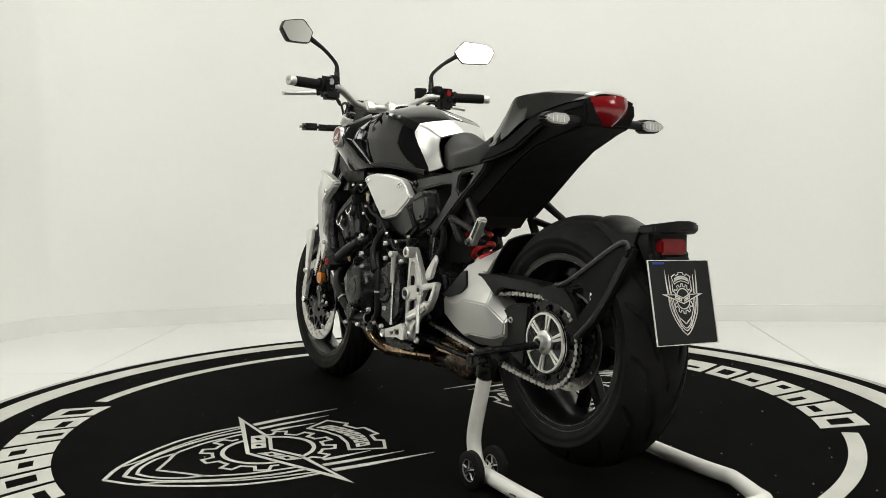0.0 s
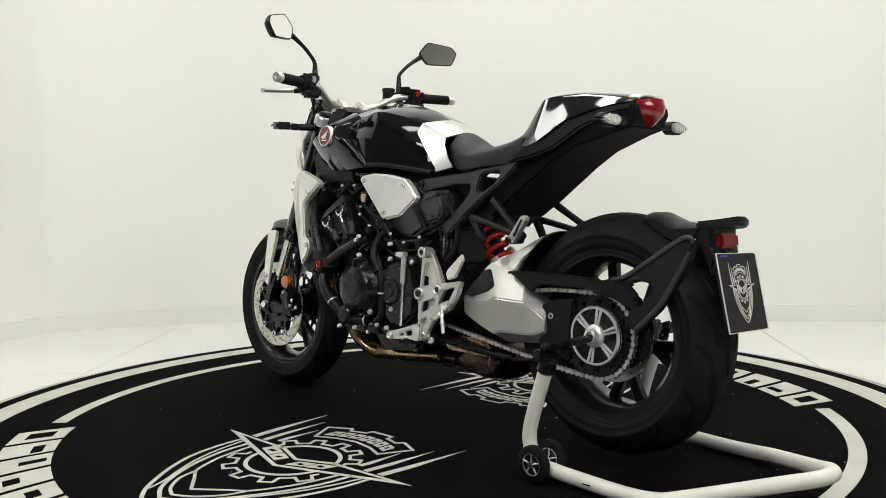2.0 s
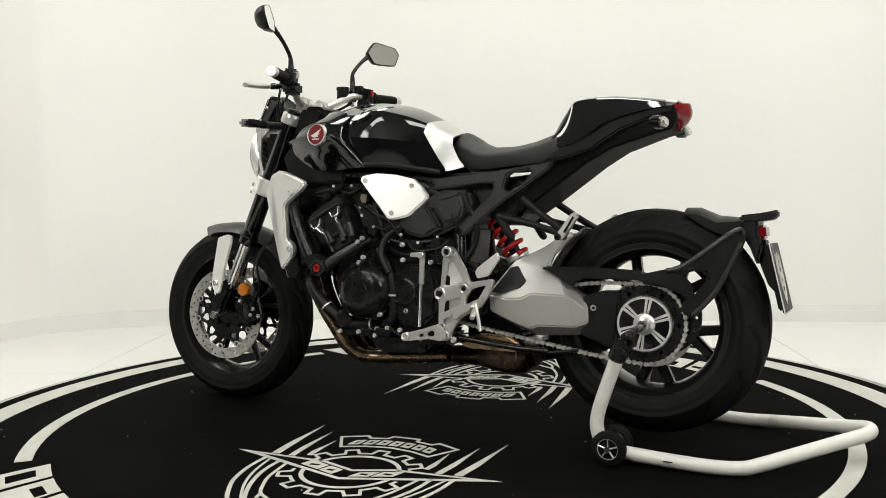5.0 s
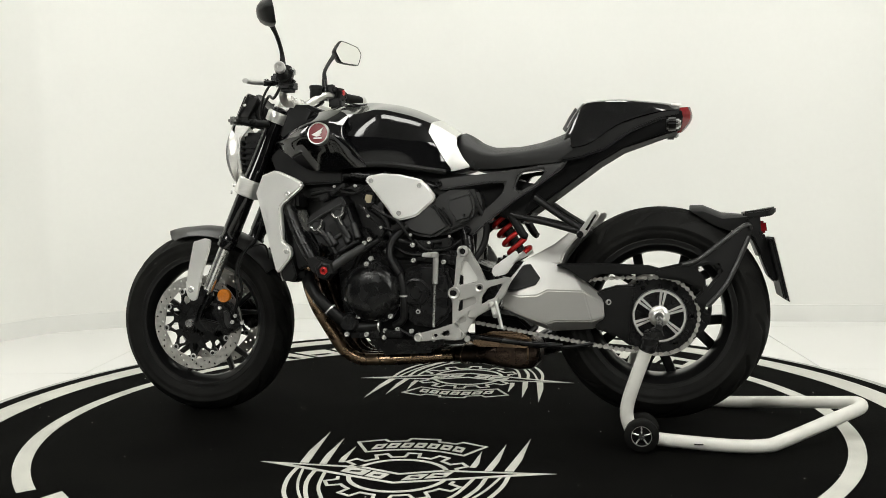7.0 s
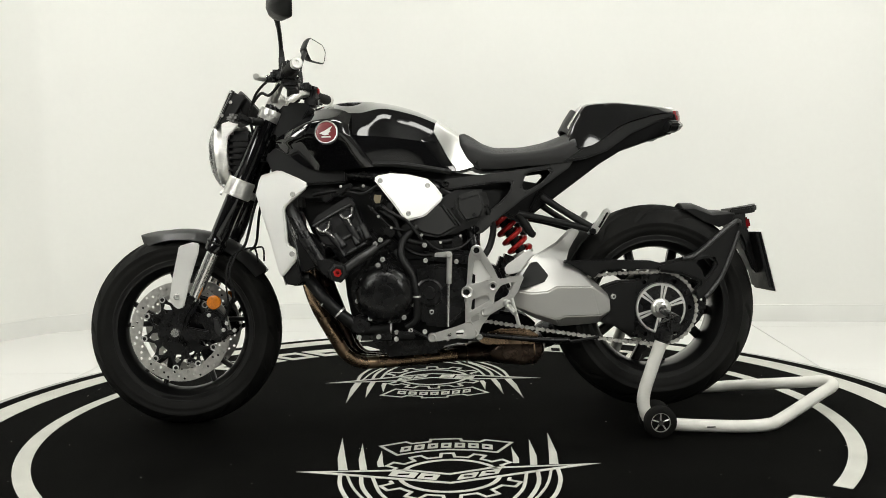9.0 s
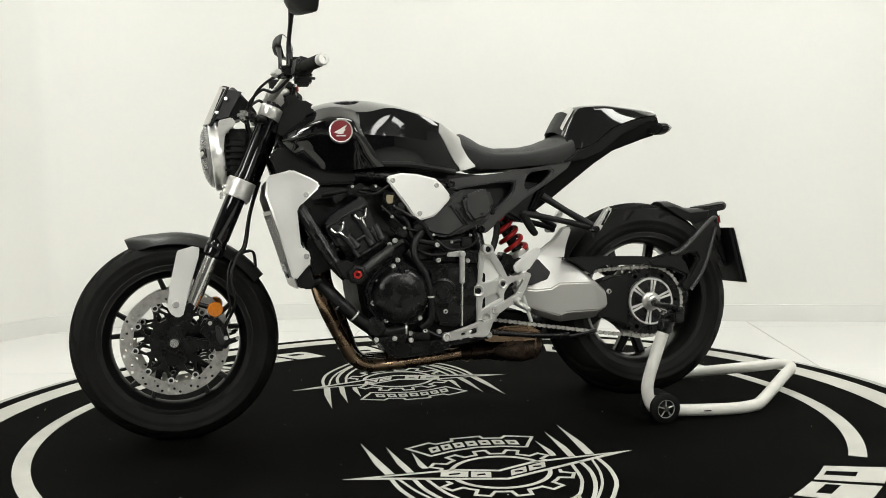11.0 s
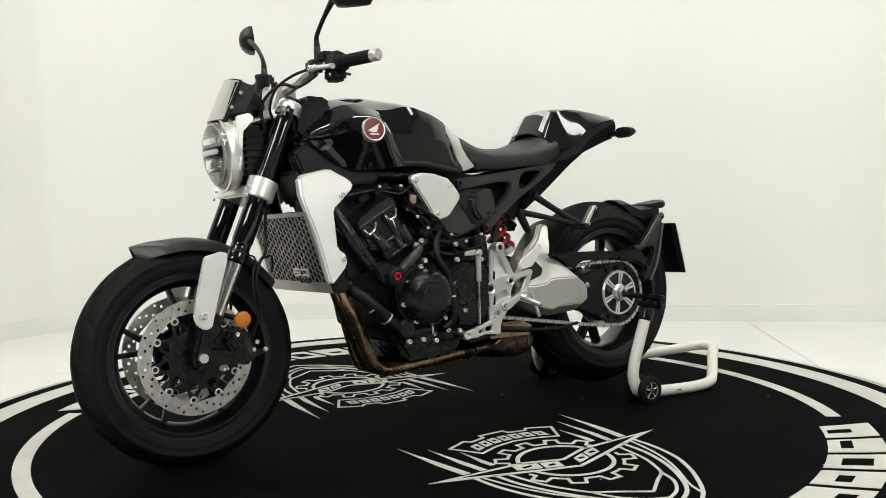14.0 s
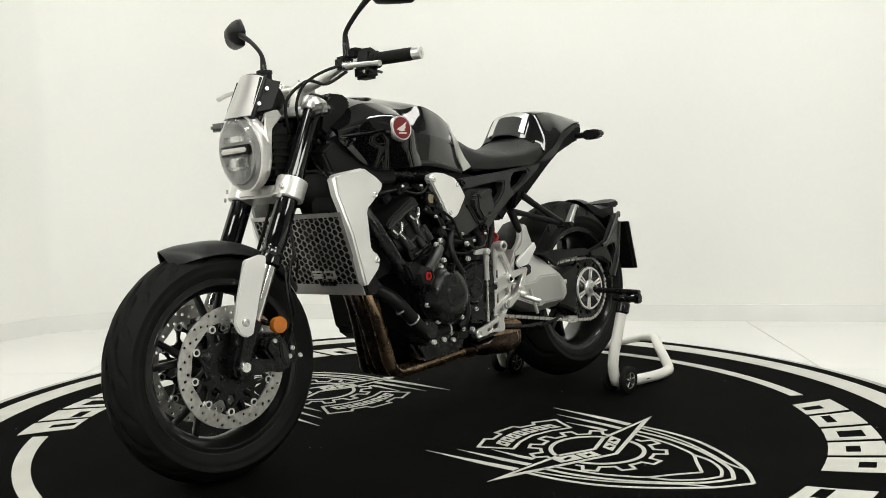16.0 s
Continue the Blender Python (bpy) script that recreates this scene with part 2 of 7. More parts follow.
def wall_run(name, pts, thick, z0, z1, mat, bev=0.0, push=0.0):
    """An upright run of wall along plan points, with its thickness outwards."""
    bm = bmesh.new()
    c = Vector((0.3, -1.2))
    inner, outer = [], []
    n = len(pts)
    for i, p in enumerate(pts):
        a, b = Vector(pts[max(i - 1, 0)]), Vector(pts[min(i + 1, n - 1)])
        d = (b - a).normalized()
        nr = Vector((d.y, -d.x))
        if nr.dot(c - Vector(p)) < 0:
            nr = -nr
        inner.append(Vector(p) + nr * push)
        outer.append(Vector(p) + nr * (push - thick))
    loop = inner + outer[::-1]
    lo = [bm.verts.new((q.x, q.y, z0)) for q in loop]
    hi = [bm.verts.new((q.x, q.y, z1)) for q in loop]
    m = len(loop)
    for i in range(m):
        j = (i + 1) % m
        bm.faces.new((lo[i], lo[j], hi[j], hi[i]))
    for i in range(n - 1):
        k = m - 1 - i
        bm.faces.new((lo[i], lo[k], lo[k - 1], lo[i + 1]))
        bm.faces.new((hi[i], hi[i + 1], hi[k - 1], hi[k]))
    bevel(bm, bev)
    return part(name, bm, mat, None, sharp=30)


def smooth_plan(pts, sub=5):
    return [(p.x, p.y) for p in curve_points([(*q, 0) for q in pts], sub)]


tagged(wall_run("wall_back", smooth_plan(PLAN[:8]), 0.15, FLOOR_Z, CEILING, WALL), "smooth off-white painted studio wall with rounded corners", "wall", kind="structure")
tagged(wall_run("wall_right", [PLAN[7], PLAN[8]], 0.15, FLOOR_Z, CEILING, GREYWALL), "plain grey painted studio wall", "wall", kind="structure")
tagged(wall_run("wall_front", [PLAN[8], PLAN[9]], 0.15, FLOOR_Z, CEILING, DARKWALL), "plain charcoal painted studio wall", "wall", kind="structure")
tagged(wall_run("wall_left", [PLAN[9], PLAN[0]], 0.15, FLOOR_Z, CEILING, DARKWALL), "plain charcoal painted studio wall", "wall", kind="structure")
tagged(wall_run("baseboard", smooth_plan(PLAN[:8]), 0.012, FLOOR_Z, FLOOR_Z + 0.085, TRIM, 0.003, 0.012), "low white skirting board along the wall", "baseboard", kind="structure")

bm = bmesh.new()
bmesh.ops.create_grid(bm, x_segments=1, y_segments=1, size=0.5, matrix=Matrix.Diagonal((9, 9, 1, 1)))
bmesh.ops.translate(bm, verts=bm.verts, vec=(0.3, -1.5, FLOOR_Z - 0.012))
floor = tagged(part("floor", bm, material("tile_joint_grey", (0.62, 0.615, 0.58), 0.6, wear=0.1), None), "glossy white tiled studio floor", "floor", kind="structure")
bm = bmesh.new()
bmesh.ops.create_cube(bm, size=1, matrix=Matrix.Translation((0.3, -1.5, CEILING + 0.06)) @ Matrix.Diagonal((8.4, 8.0, 0.12, 1)))
tagged(part("ceiling", bm, CEIL), "flat grey studio ceiling with lamp panels", "ceiling", kind="structure")

for px, py in PANELS:
    e = empty("ceiling_panel", "square-edged white lamp panel set on the ceiling", "ceiling lamp", "ceiling panels")
    e.location = (px, py, CEILING)
    w, d = PANEL_SIZE
    part("frame", prism([(-w / 2, -d / 2), (w / 2, -d / 2), (w / 2, d / 2), (-w / 2, d / 2)], -0.06, -0.001, 0.003, "xy",
                        [[(-w / 2 + .02, -d / 2 + .02), (w / 2 - .02, -d / 2 + .02), (w / 2 - .02, d / 2 - .02), (-w / 2 + .02, d / 2 - .02)]]), TRIM, e)
    part("diffuser", block((0, 0, -0.03), (w - 0.044, d - 0.044, 0.01), 0.0), PANEL, e)

for px, py in SOFTBOXES:
    e = empty("softbox", "white-faced studio softbox hung from the ceiling", "studio lamp", "softboxes")
    e.matrix_world = look((px, py, 2.5), (0, 0.2, 0.7))
    part("shell", prism([(-0.7, -0.5), (0.7, -0.5), (0.7, 0.5), (-0.7, 0.5)], -0.02, 0.16, 0.01, "xy"), DARKWALL, e, "black fabric shell")
    part("diffuser", block((0, 0, -0.0235), (1.36, 0.96, 0.004), 0), PANEL, e)
    part("hanger", rod((0, 0.1, 0.15), (0, 0.62, 0.42), 0.015, 10), STEEL_RIM, e)

# ---- the turntable: disc, mat, printed rings and emblems ----
turntable = empty("turntable", "round black turntable mat with off-white printed rings and emblems", "turntable")


def disc_bm(r0, r1, z0, z1, a0=0.0, a1=360.0, n=128):
    """A flat ring or ring piece with thickness."""
    bm = bmesh.new()
    full = a1 - a0 >= 359.9
    k = max(3, int(n * (a1 - a0) / 360))
    rows = []
    for i in range(k if full else k + 1):
        a = radians(a0 + (a1 - a0) * i / k)
        c, s = math.cos(a), math.sin(a)
        rows.append([bm.verts.new((c * r, s * r, z)) for r, z in ((r0, z0), (r1, z0), (r1, z1), (r0, z1))])
    for i in range(k):
        a, b = rows[i], rows[(i + 1) % len(rows)]
        for j in range(4):
            bm.faces.new((a[j], b[j], b[(j + 1) % 4], a[(j + 1) % 4]))
    if not full:
        bm.faces.new(rows[0])
        bm.faces.new(rows[-1][::-1])
    return bm


part("platform", disc_bm(0.02, 1.60, FLOOR_Z - 0.004, -0.007), STEEL_RIM, turntable, "grey steel rim of the platform")
part("mat", rev((0, 0, -0.007), (0, 0, 1), [(0, 1.556), (0.0045, 1.556), (0.007, 1.5535), (0.007, 0)], 160), MAT, turntable, "black rubber mat")
PZ0, PZ1 = -0.002, 0.0012
part("outer_ring", disc_bm(1.405, 1.497, PZ0, PZ1, n=200), PRINT, turntable, "off-white printed ring")
for a0, a1 in ((-44, 39), (134, 218)):
    part("inner_stripe", disc_bm(1.185, 1.231, PZ0, PZ1, a0, a1, 200), PRINT, turntable)


def mark(pts, parent, name, m=None, holes=()):
    """A flat printed shape on the mat."""
    bm = prism(pts, PZ0, PZ1, 0, "xy", holes)
    if m is not None:
        bmesh.ops.transform(bm, matrix=m, verts=bm.verts)
    return part(name, bm, PRINT, parent)


def stroke(pts, w, closed=False):
    """The outline of a line of width w through points."""
    pts = [Vector(p) for p in pts]
    n = len(pts)
    left, right = [], []
    for i, p in enumerate(pts):
        a = pts[(i - 1) % n] if closed or i else p
        b = pts[(i + 1) % n] if closed or i < n - 1 else p
        d0, d1 = (p - a), (b - p)
        d0 = d0.normalized() if d0.length else d1.normalized()
        d1 = d1.normalized() if d1.length else d0
        t = (d0 + d1).normalized() if (d0 + d1).length > 1e-4 else d0
        nr = Vector((-t.y, t.x)) / max(0.5, t.dot(d1))
        left.append(p + nr * w / 2)
        right.append(p - nr * w / 2)
    if closed:
        return [tuple(p) for p in left], [tuple(p) for p in right]
    return [tuple(p) for p in left + right[::-1]]


# big slanted blocks round the edge, where the ring is lettered
def ring_block(a_mid, a_w, r0, r1, slots, slant):
    def at(u, v):                                # u across the block, v outwards, both 0 to 1
        a = radians(a_mid + (u - 0.5) * a_w + slant * (v - 0.5))
        r = r0 + (r1 - r0) * v
        return (math.cos(a) * r, math.sin(a) * r)
    outer = [at(0, 0), at(0.5, 0), at(1, 0), at(1, 0.5), at(1, 1), at(0.5, 1), at(0, 1), at(0, 0.5)]
    holes = [[at(u0, v0), at(u1, v0), at(u1, v1), at(u0, v1)] for u0, u1, v0, v1 in slots]
    return outer, holes


SLOTS = [[(0.3, 0.72, 0.52, 0.8)], [(0.25, 0.72, 0.3, 0.55)], [(0.22, 0.75, 0.25, 0.75)], [(0.3, 0.93, 0.22, 0.44)], [(0.34, 0.66, 0.08, 0.55)]]
for start, end, count in ((41.5, 90, 7), (96, 132, 5), (221.5, 270, 7), (276, 312, 5)):
    step = (end - start) / count
    for k in range(count):
        outer, holes = ring_block(start + (k + 0.5) * step, step * 0.84, 1.135, 1.285, SLOTS[(k + count) % 5], 2.6)
        mark(outer, turntable, "ring_block", None, holes)


# the two shield emblems; u along the wide star, v towards the shield's point
def emblem(m, parent=None, maker=None):
    put = maker or (lambda pts, name, holes=(): mark(pts, parent, name, m, holes))
    # star: two long points in a shallow chevron, hollow in the middle
    put([(-0.398, -0.002), (-0.105, 0.006), (0.0, 0.047), (0.105, 0.006), (0.398, -0.002), (0.142, 0.081), (0.0, 0.127), (-0.142, 0.081)], "star",
        [[(-0.320, 0.008), (-0.108, 0.017), (0.0, 0.058), (0.108, 0.017), (0.320, 0.008), (0.140, 0.069), (0.0, 0.115), (-0.140, 0.069)]])
    for u, w in ((-0.118, 0.033), (-0.054, 0.024), (0.046, 0.024), (0.104, 0.026)):
        rise = lambda a: 0.087 - 0.38 * abs(a)
        put([(u - w + 0.006, rise(u - w) - 0.019), (u + w + 0.006, rise(u + w) - 0.019), (u + w - 0.006, rise(u + w) + 0.021), (u - w - 0.006, rise(u - w) + 0.021)], "block",
            [[(u - w * 0.42, rise(u) - 0.006), (u + w * 0.52, rise(u) - 0.006), (u + w * 0.42, rise(u) + 0.009), (u - w * 0.52, rise(u) + 0.009)]])
    # gear: toothed half rings above and below the star
    GV, INNER, ROOT, TOOTH = 0.060, 0.127, 0.154, 0.187
    for lo_a, hi_a in ((200, 340), (12, 168)):
        a0, a1 = radians(lo_a), radians(hi_a)
        ring = []
        for i in range(5):
            for f, r in ((0.0, ROOT), (0.24, ROOT), (0.32, TOOTH), (0.68, TOOTH), (0.76, ROOT)):
                a = a0 + (a1 - a0) * (i + f) / 5
                ring.append((math.cos(a) * r, GV + math.sin(a) * r))
        ring.append((math.cos(a1) * ROOT, GV + math.sin(a1) * ROOT))
        put(stroke(ring, 0.009), "gear_outline")
        back = [(math.cos(a0 + (a1 - a0) * i / 24) * INNER, GV + math.sin(a0 + (a1 - a0) * i / 24) * INNER) for i in range(25)]
        put(stroke(back, 0.012), "gear_outline")
    # plaque above, stepped and bowed
    half = [(0.042, -0.266), (0.046, -0.243), (0.098, -0.229), (0.114, -0.247), (0.185, -0.212), (0.137, -0.124), (0.072, -0.151), (0.0, -0.163)]
    pl = half + [(-a, b) for a, b in half[-2::-1]]
    lo, hi = stroke(pl, 0.009, True)
    area = lambda q: sum(q[i][0] * q[(i + 1) % len(q)][1] - q[(i + 1) % len(q)][0] * q[i][1] for i in range(len(q)))
    big, small = (lo, hi) if abs(area(lo)) > abs(area(hi)) else (hi, lo)
    put(big, "plaque", [small])

    def bow(u, v):
        return (u, v + 1.9 * u * u)
    for k in range(7):
        u = -0.114 + 0.038 * k
        put([bow(u - 0.013, -0.226), bow(u + 0.016, -0.226), bow(u + 0.013, -0.182), bow(u - 0.016, -0.182)], "block",
            [[bow(u - 0.005, -0.213), bow(u + 0.007, -0.213), bow(u + 0.005, -0.195), bow(u - 0.007, -0.195)]])
    # rays above the star, shield lines below it that meet at the point
    for sgn in (-1, 1):
        for u0, v0, u1, u2, v1 in ((0.300, -0.304, 0.264, 0.288, -0.006), (0.238, -0.243, 0.213, 0.232, -0.003), (0.180, -0.170, 0.170, 0.186, -0.024)):
            put([(sgn * u0, v0), (sgn * (u0 * 0.35 + u2 * 0.65 + 0.006), v0 * 0.35), (sgn * u2, v1), (sgn * u1, v1), (sgn * (u0 * 0.4 + u1 * 0.6), v0 * 0.4)], "ray")
        for w, side in ((0.011, ((0.280, 0.035), (0.274, 0.120), (0.249, 0.218), (0.212, 0.290), (0.168, 0.355), (0.088, 0.448), (0.0, 0.509))),
                        (0.007, ((0.262, 0.040), (0.240, 0.140), (0.206, 0.230), (0.160, 0.310), (0.110, 0.385), (0.088, 0.440))),
                        (0.011, ((0.226, 0.045), (0.217, 0.140), (0.180, 0.250), (0.123, 0.350), (0.066, 0.418), (0.0, 0.458))),
                        (0.009, ((0.196, 0.060), (0.176, 0.170), (0.148, 0.238), (0.120, 0.286), (0.071, 0.320), (0.0, 0.373))),
                        (0.009, ((0.120, 0.286), (0.100, 0.345), (0.050, 0.400), (0.0, 0.425)))):
            put(stroke([(sgn * p.x, p.y) for p in curve_points([(a, b, 0) for a, b in side], 3)], w), "shield_line")


EMBLEM = Matrix.Translation((-0.038, -0.518, 0)) @ pose(0, 0, 0, 0, 0, -5.3) @ Matrix.Diagonal((1, -1, 1, 1))
emblem(EMBLEM, parent=turntable)
emblem(pose(0, 0, 0, 0, 0, 180) @ EMBLEM, parent=turntable)

# pale specks of dust and lint on the mat
rnd = random.Random(7)
verts, faces = [], []
for k in range(140):
    a, r, q = rnd.random() * 6.283, 1.4 * math.sqrt(rnd.random()), 0.0008 + 0.0022 * rnd.random() ** 3
    x, y, b = math.cos(a) * r, math.sin(a) * r, len(verts)
    verts += [(x + q * math.cos(i * 1.2566) * (0.6 + 0.7 * rnd.random()), y + q * math.sin(i * 1.2566), 0.0008 + 0.001 * (i == 2)) for i in range(5)]
    faces.append((b, b + 1, b + 2, b + 3, b + 4))
me = bpy.data.meshes.new("dust_specks")
me.from_pydata(verts, [], faces)
me.materials.append(PRINT)
specks = tagged(new("dust_specks", me), "pale dust specks on the mat", kind="stuff")
specks.parent = turntable

# ---- the motorcycle; x runs to its tail, -y is its left side, z up from the mat ----
motorcycle = empty("motorcycle", "black and silver naked roadster motorcycle on a white rear stand", "motorcycle")
LEFT, RIGHT = -1, 1
FRONT = Vector((-0.7275, 0, 0.293))
REAR = Vector((0.737, 0, 0.339))


def bike(name, bm, mat, label="", parent=None, sharp=38):
    return part(name, bm, mat, parent or motorcycle, label, sharp)


def both(name, make, mat, label="", parent=None):
    """The same part on the left and on the right."""
    return bike(name, make(), mat, label, parent), bike(name, mirror(make()), mat, label, parent)


# wheels
def fine(f, r, w, crown):
    return (f * w / 2, r - crown * abs(f) ** 2.1)


def groove(a, f, half, r, count):
    """Depth of the slanted rain grooves at the angle a and the share f of the tyre's half width."""
    period = 6.28318530718 / count
    if f < 0:
        a += period / 2
    f = abs(f)
    deep = 0.0
    for f0, f1, sweep, shift in ((0.10, 0.46, 0.62, 0.0), (0.40, 0.66, 0.55, 0.48), (0.62, 0.92, 0.22, 0.2)):
        if not f0 < f < f1:
            continue
        t = (f - f0) / (f1 - f0)
        q = (a - period * shift - sweep * period * 1.5 * t) % period
        off = min(q, period - q) * r
        slope = sweep * period * 1.5 * r / ((f1 - f0) * half)
        off /= math.sqrt(1 + slope * slope)
        wide = 0.0062 * math.sin(3.1416 * min(1, 0.12 + t * 0.8)) + 0.0012
        deep = max(deep, 0.0070 * max(0.0, min(1.0, 1.6 - 1.6 * off / wide)))
    return deep


def tyre_bm(c, r, w, rim_r, rim_w, crown, count):
    prof = []
    for i in range(-12, 13):
        f = i / 12
        prof.append((f * w / 2, r - crown * abs(f) ** 2.1))
    sw = [(w / 2 * 1.0, r - crown - 0.006), (w / 2 * 0.985, r - crown - 0.008), (w / 2 * 0.97, r - crown - 0.016), (w / 2 * 0.975, r - crown - 0.018), (w / 2 * 0.95, r - crown - 0.026), (rim_w / 2 * 1.0, rim_r + 0.006), (rim_w / 2 * 0.93, rim_r - 0.004)]
    prof = [(-a, b) for a, b in sw[::-1]] + prof + sw
    prof = prof[:len(sw)] + [fine(k / 40 - 1, r, w, crown) for k in range(81)] + prof[-len(sw):]
    n, m = 540, len(prof)
    verts, faces = [], []
    for j in range(n):
        a = 6.28318530718 * j / n
        ca, sa = math.cos(a), math.sin(a)
        for i, (y, q) in enumerate(prof):
            if len(sw) <= i < m - len(sw):
                q -= groove(a, 2 * y / w, w / 2, r, count)
            verts.append((c.x + ca * q, c.y + y, c.z + sa * q))
    for j in range(n):
        k = (j + 1) % n
        for i in range(m - 1):
            faces.append((j * m + i, k * m + i, k * m + i + 1, j * m + i + 1))
    me = bpy.data.meshes.new("tyre_skin")
    me.from_pydata(verts, [], faces)
    bm = bmesh.new()
    bm.from_mesh(me)
    bpy.data.meshes.remove(me)
    return bm


def rim_bm(c, rim_r, rim_w):
    h = rim_w / 2
    prof = [(-h, rim_r - 0.014), (-h, rim_r + 0.004), (-h + 0.008, rim_r + 0.005), (-h + 0.014, rim_r - 0.008), (-h + 0.03, rim_r - 0.02), (0, rim_r - 0.026),
            (h - 0.03, rim_r - 0.02), (h - 0.014, rim_r - 0.008), (h - 0.008, rim_r + 0.005), (h, rim_r + 0.004), (h, rim_r - 0.014),
            (h - 0.02, rim_r - 0.03), (0, rim_r - 0.036), (-h + 0.02, rim_r - 0.03)]
    return rev(c, (0, 1, 0), prof, 80, True)


def spoke_bm(c, a, r0, r1, split, w0, w1, y0, y1, thick, r_split):
    """A forked wheel spoke at the angle a (degrees)."""
    bms = []
    ca = radians(a)

    def at(r, off, y):
        q = ca + off
        return Vector((c.x + math.cos(q) * r, y, c.z + math.sin(q) * r))

    def arm(p0, p1, wa, wb):
        d = (p1 - p0)
        side = Vector((-d.z, 0, d.x)).normalized()
        bm = bmesh.new()
        rings = []
        for p, w in ((p0, wa), ((p0 + p1) / 2, (wa + wb) * 0.46), (p1, wb)):
            rings.append([bm.verts.new(p + side * s * w / 2 + Vector((0, e * thick / 2, 0))) for s, e in ((-1, -0.6), (-0.6, -1), (0.6, -1), (1, -0.6), (1, 0.6), (0.6, 1), (-0.6, 1), (-1, 0.6))])
        for A, B in zip(rings, rings[1:]):
            for k in range(8):
                bm.faces.new((A[k], A[(k + 1) % 8], B[(k + 1) % 8], B[k]))
        bm.faces.new(rings[0])
        bm.faces.new(rings[-1])
        return bm
    if r_split > r0:
        bms.append(arm(at(r0, 0, y0), at(r_split, 0, (y0 + y1) / 2), w0, w0 * 0.8))
    for s in (-1, 1):
        bms.append(arm(at(max(r_split, r0) - 0.004, s * split * 0.15, (y0 + y1) / 2 if r_split > r0 else y0), at(r1, s * split, y1), w0 * 0.7, w1))
    return join(*bms)


front_wheel = bike("front_wheel", rim_bm(FRONT, 0.218, 0.095), RIMBLACK, "black cast front wheel with forked spokes")
bike("tyre", tyre_bm(FRONT, 0.2985, 0.122, 0.216, 0.098, 0.036, 18), RUBBER, "worn black road tyre", front_wheel)
for k in range(5):
    bike("spoke", spoke_bm(FRONT, 20 + 72 * k, 0.045, 0.196, 0.20, 0.03, 0.013, 0, 0, 0.022, 0.09), RIMBLACK, "", front_wheel)
bike("hub", rev(FRONT + Vector((0, -0.075, 0)), (0, 1, 0), [(0, 0.03), (0.004, 0.05), (0.03, 0.052), (0.05, 0.04), (0.1, 0.04), (0.12, 0.052), (0.146, 0.05), (0.15, 0.03)], 28), RIMBLACK, "", front_wheel)


def brake_disc(c, y, r0, r1, th, holes_n, rows):
    outer = [(c.x + math.cos(6.28318530718 * k / 72) * r1, c.z + math.sin(6.28318530718 * k / 72) * r1) for k in range(72)]
    inner = [(c.x + math.cos(6.28318530718 * k / 60) * (r0 + 0.002 * math.sin(k * 6.28318530718 * 10 / 60)), c.z + math.sin(6.28318530718 * k / 60) * (r0 + 0.002 * math.sin(k * 6.28318530718 * 10 / 60))) for k in range(60)]
    hs = [inner]
    for i in range(holes_n):
        a = 6.28318530718 * i / holes_n
        r = r0 + (r1 - r0) * rows[i % len(rows)]
        hs.append([(c.x + math.cos(a) * r + 0.0042 * math.cos(6.28318530718 * j / 8), c.z + math.sin(a) * r + 0.0042 * math.sin(6.28318530718 * j / 8)) for j in range(8)])
    return prism(outer, y - th / 2, y + th / 2, 0, "xz", hs)


for s in (LEFT, RIGHT):
    d = bike("brake_disc", brake_disc(FRONT, s * 0.078, 0.118, 0.153, 0.005, 54, (0.22, 0.5, 0.78)), DISC, "drilled steel brake disc", front_wheel)
    for k in range(10):
        a = radians(36 * k + 10)
        p = FRONT + Vector((math.cos(a) * 0.112, s * 0.078, math.sin(a) * 0.112))
        bike("rivet", rev(p - Vector((0, 0.006, 0)), (0, 1, 0), [(0, 0.006), (0, 0.010), (0.012, 0.010), (0.012, 0.006)], 12, True), BOLTSTEEL, "", d)
    lobes = []
    for k in range(10):
        for da, r in ((-14, 0.086), (-7, 0.100), (-4, 0.117), (4, 0.117), (7, 0.100), (14, 0.086)):
            a = radians(36 * k + 10 + da)
            lobes.append((FRONT.x + math.cos(a) * r, FRONT.z + math.sin(a) * r))
    windows = [[(FRONT.x + math.cos(radians(36 * k + 10 + da)) * r, FRONT.z + math.sin(radians(36 * k + 10 + da)) * r) for da, r in ((-9, 0.070), (9, 0.070), (8, 0.086), (0, 0.099), (-8, 0.086))] for k in range(10)]
    bike("carrier_plate", prism(lobes, s * 0.078 - 0.004, s * 0.078 + 0.004, 0.001, holes=windows), BLACKMETAL, "", d)
    bike("disc_carrier", rev(FRONT + Vector((0, s * 0.072, 0)), (0, s, 0), [(-0.01, 0.030), (-0.01, 0.070), (0.002, 0.072), (0.005, 0.066), (0.004, 0.056), (0.009, 0.052), (0.009, 0.030)], 40, True), BLACKMETAL, "", d)
    for k in range(5):
        bike("hub_bolt", bolt(FRONT + Vector((math.cos(radians(72 * k)) * 0.04, s * 0.082, math.sin(radians(72 * k)) * 0.04)), (0, s, 0), 0.007, 0.006), BLACKMETAL, "", d)
bike("axle_nut", rev(FRONT + Vector((0, -0.142, 0.002)), (0, 1, 0), [(0, 0.006), (0, 0.012), (0.004, 0.014), (0.03, 0.014)], 18), CHROME, "bright steel axle end", front_wheel)

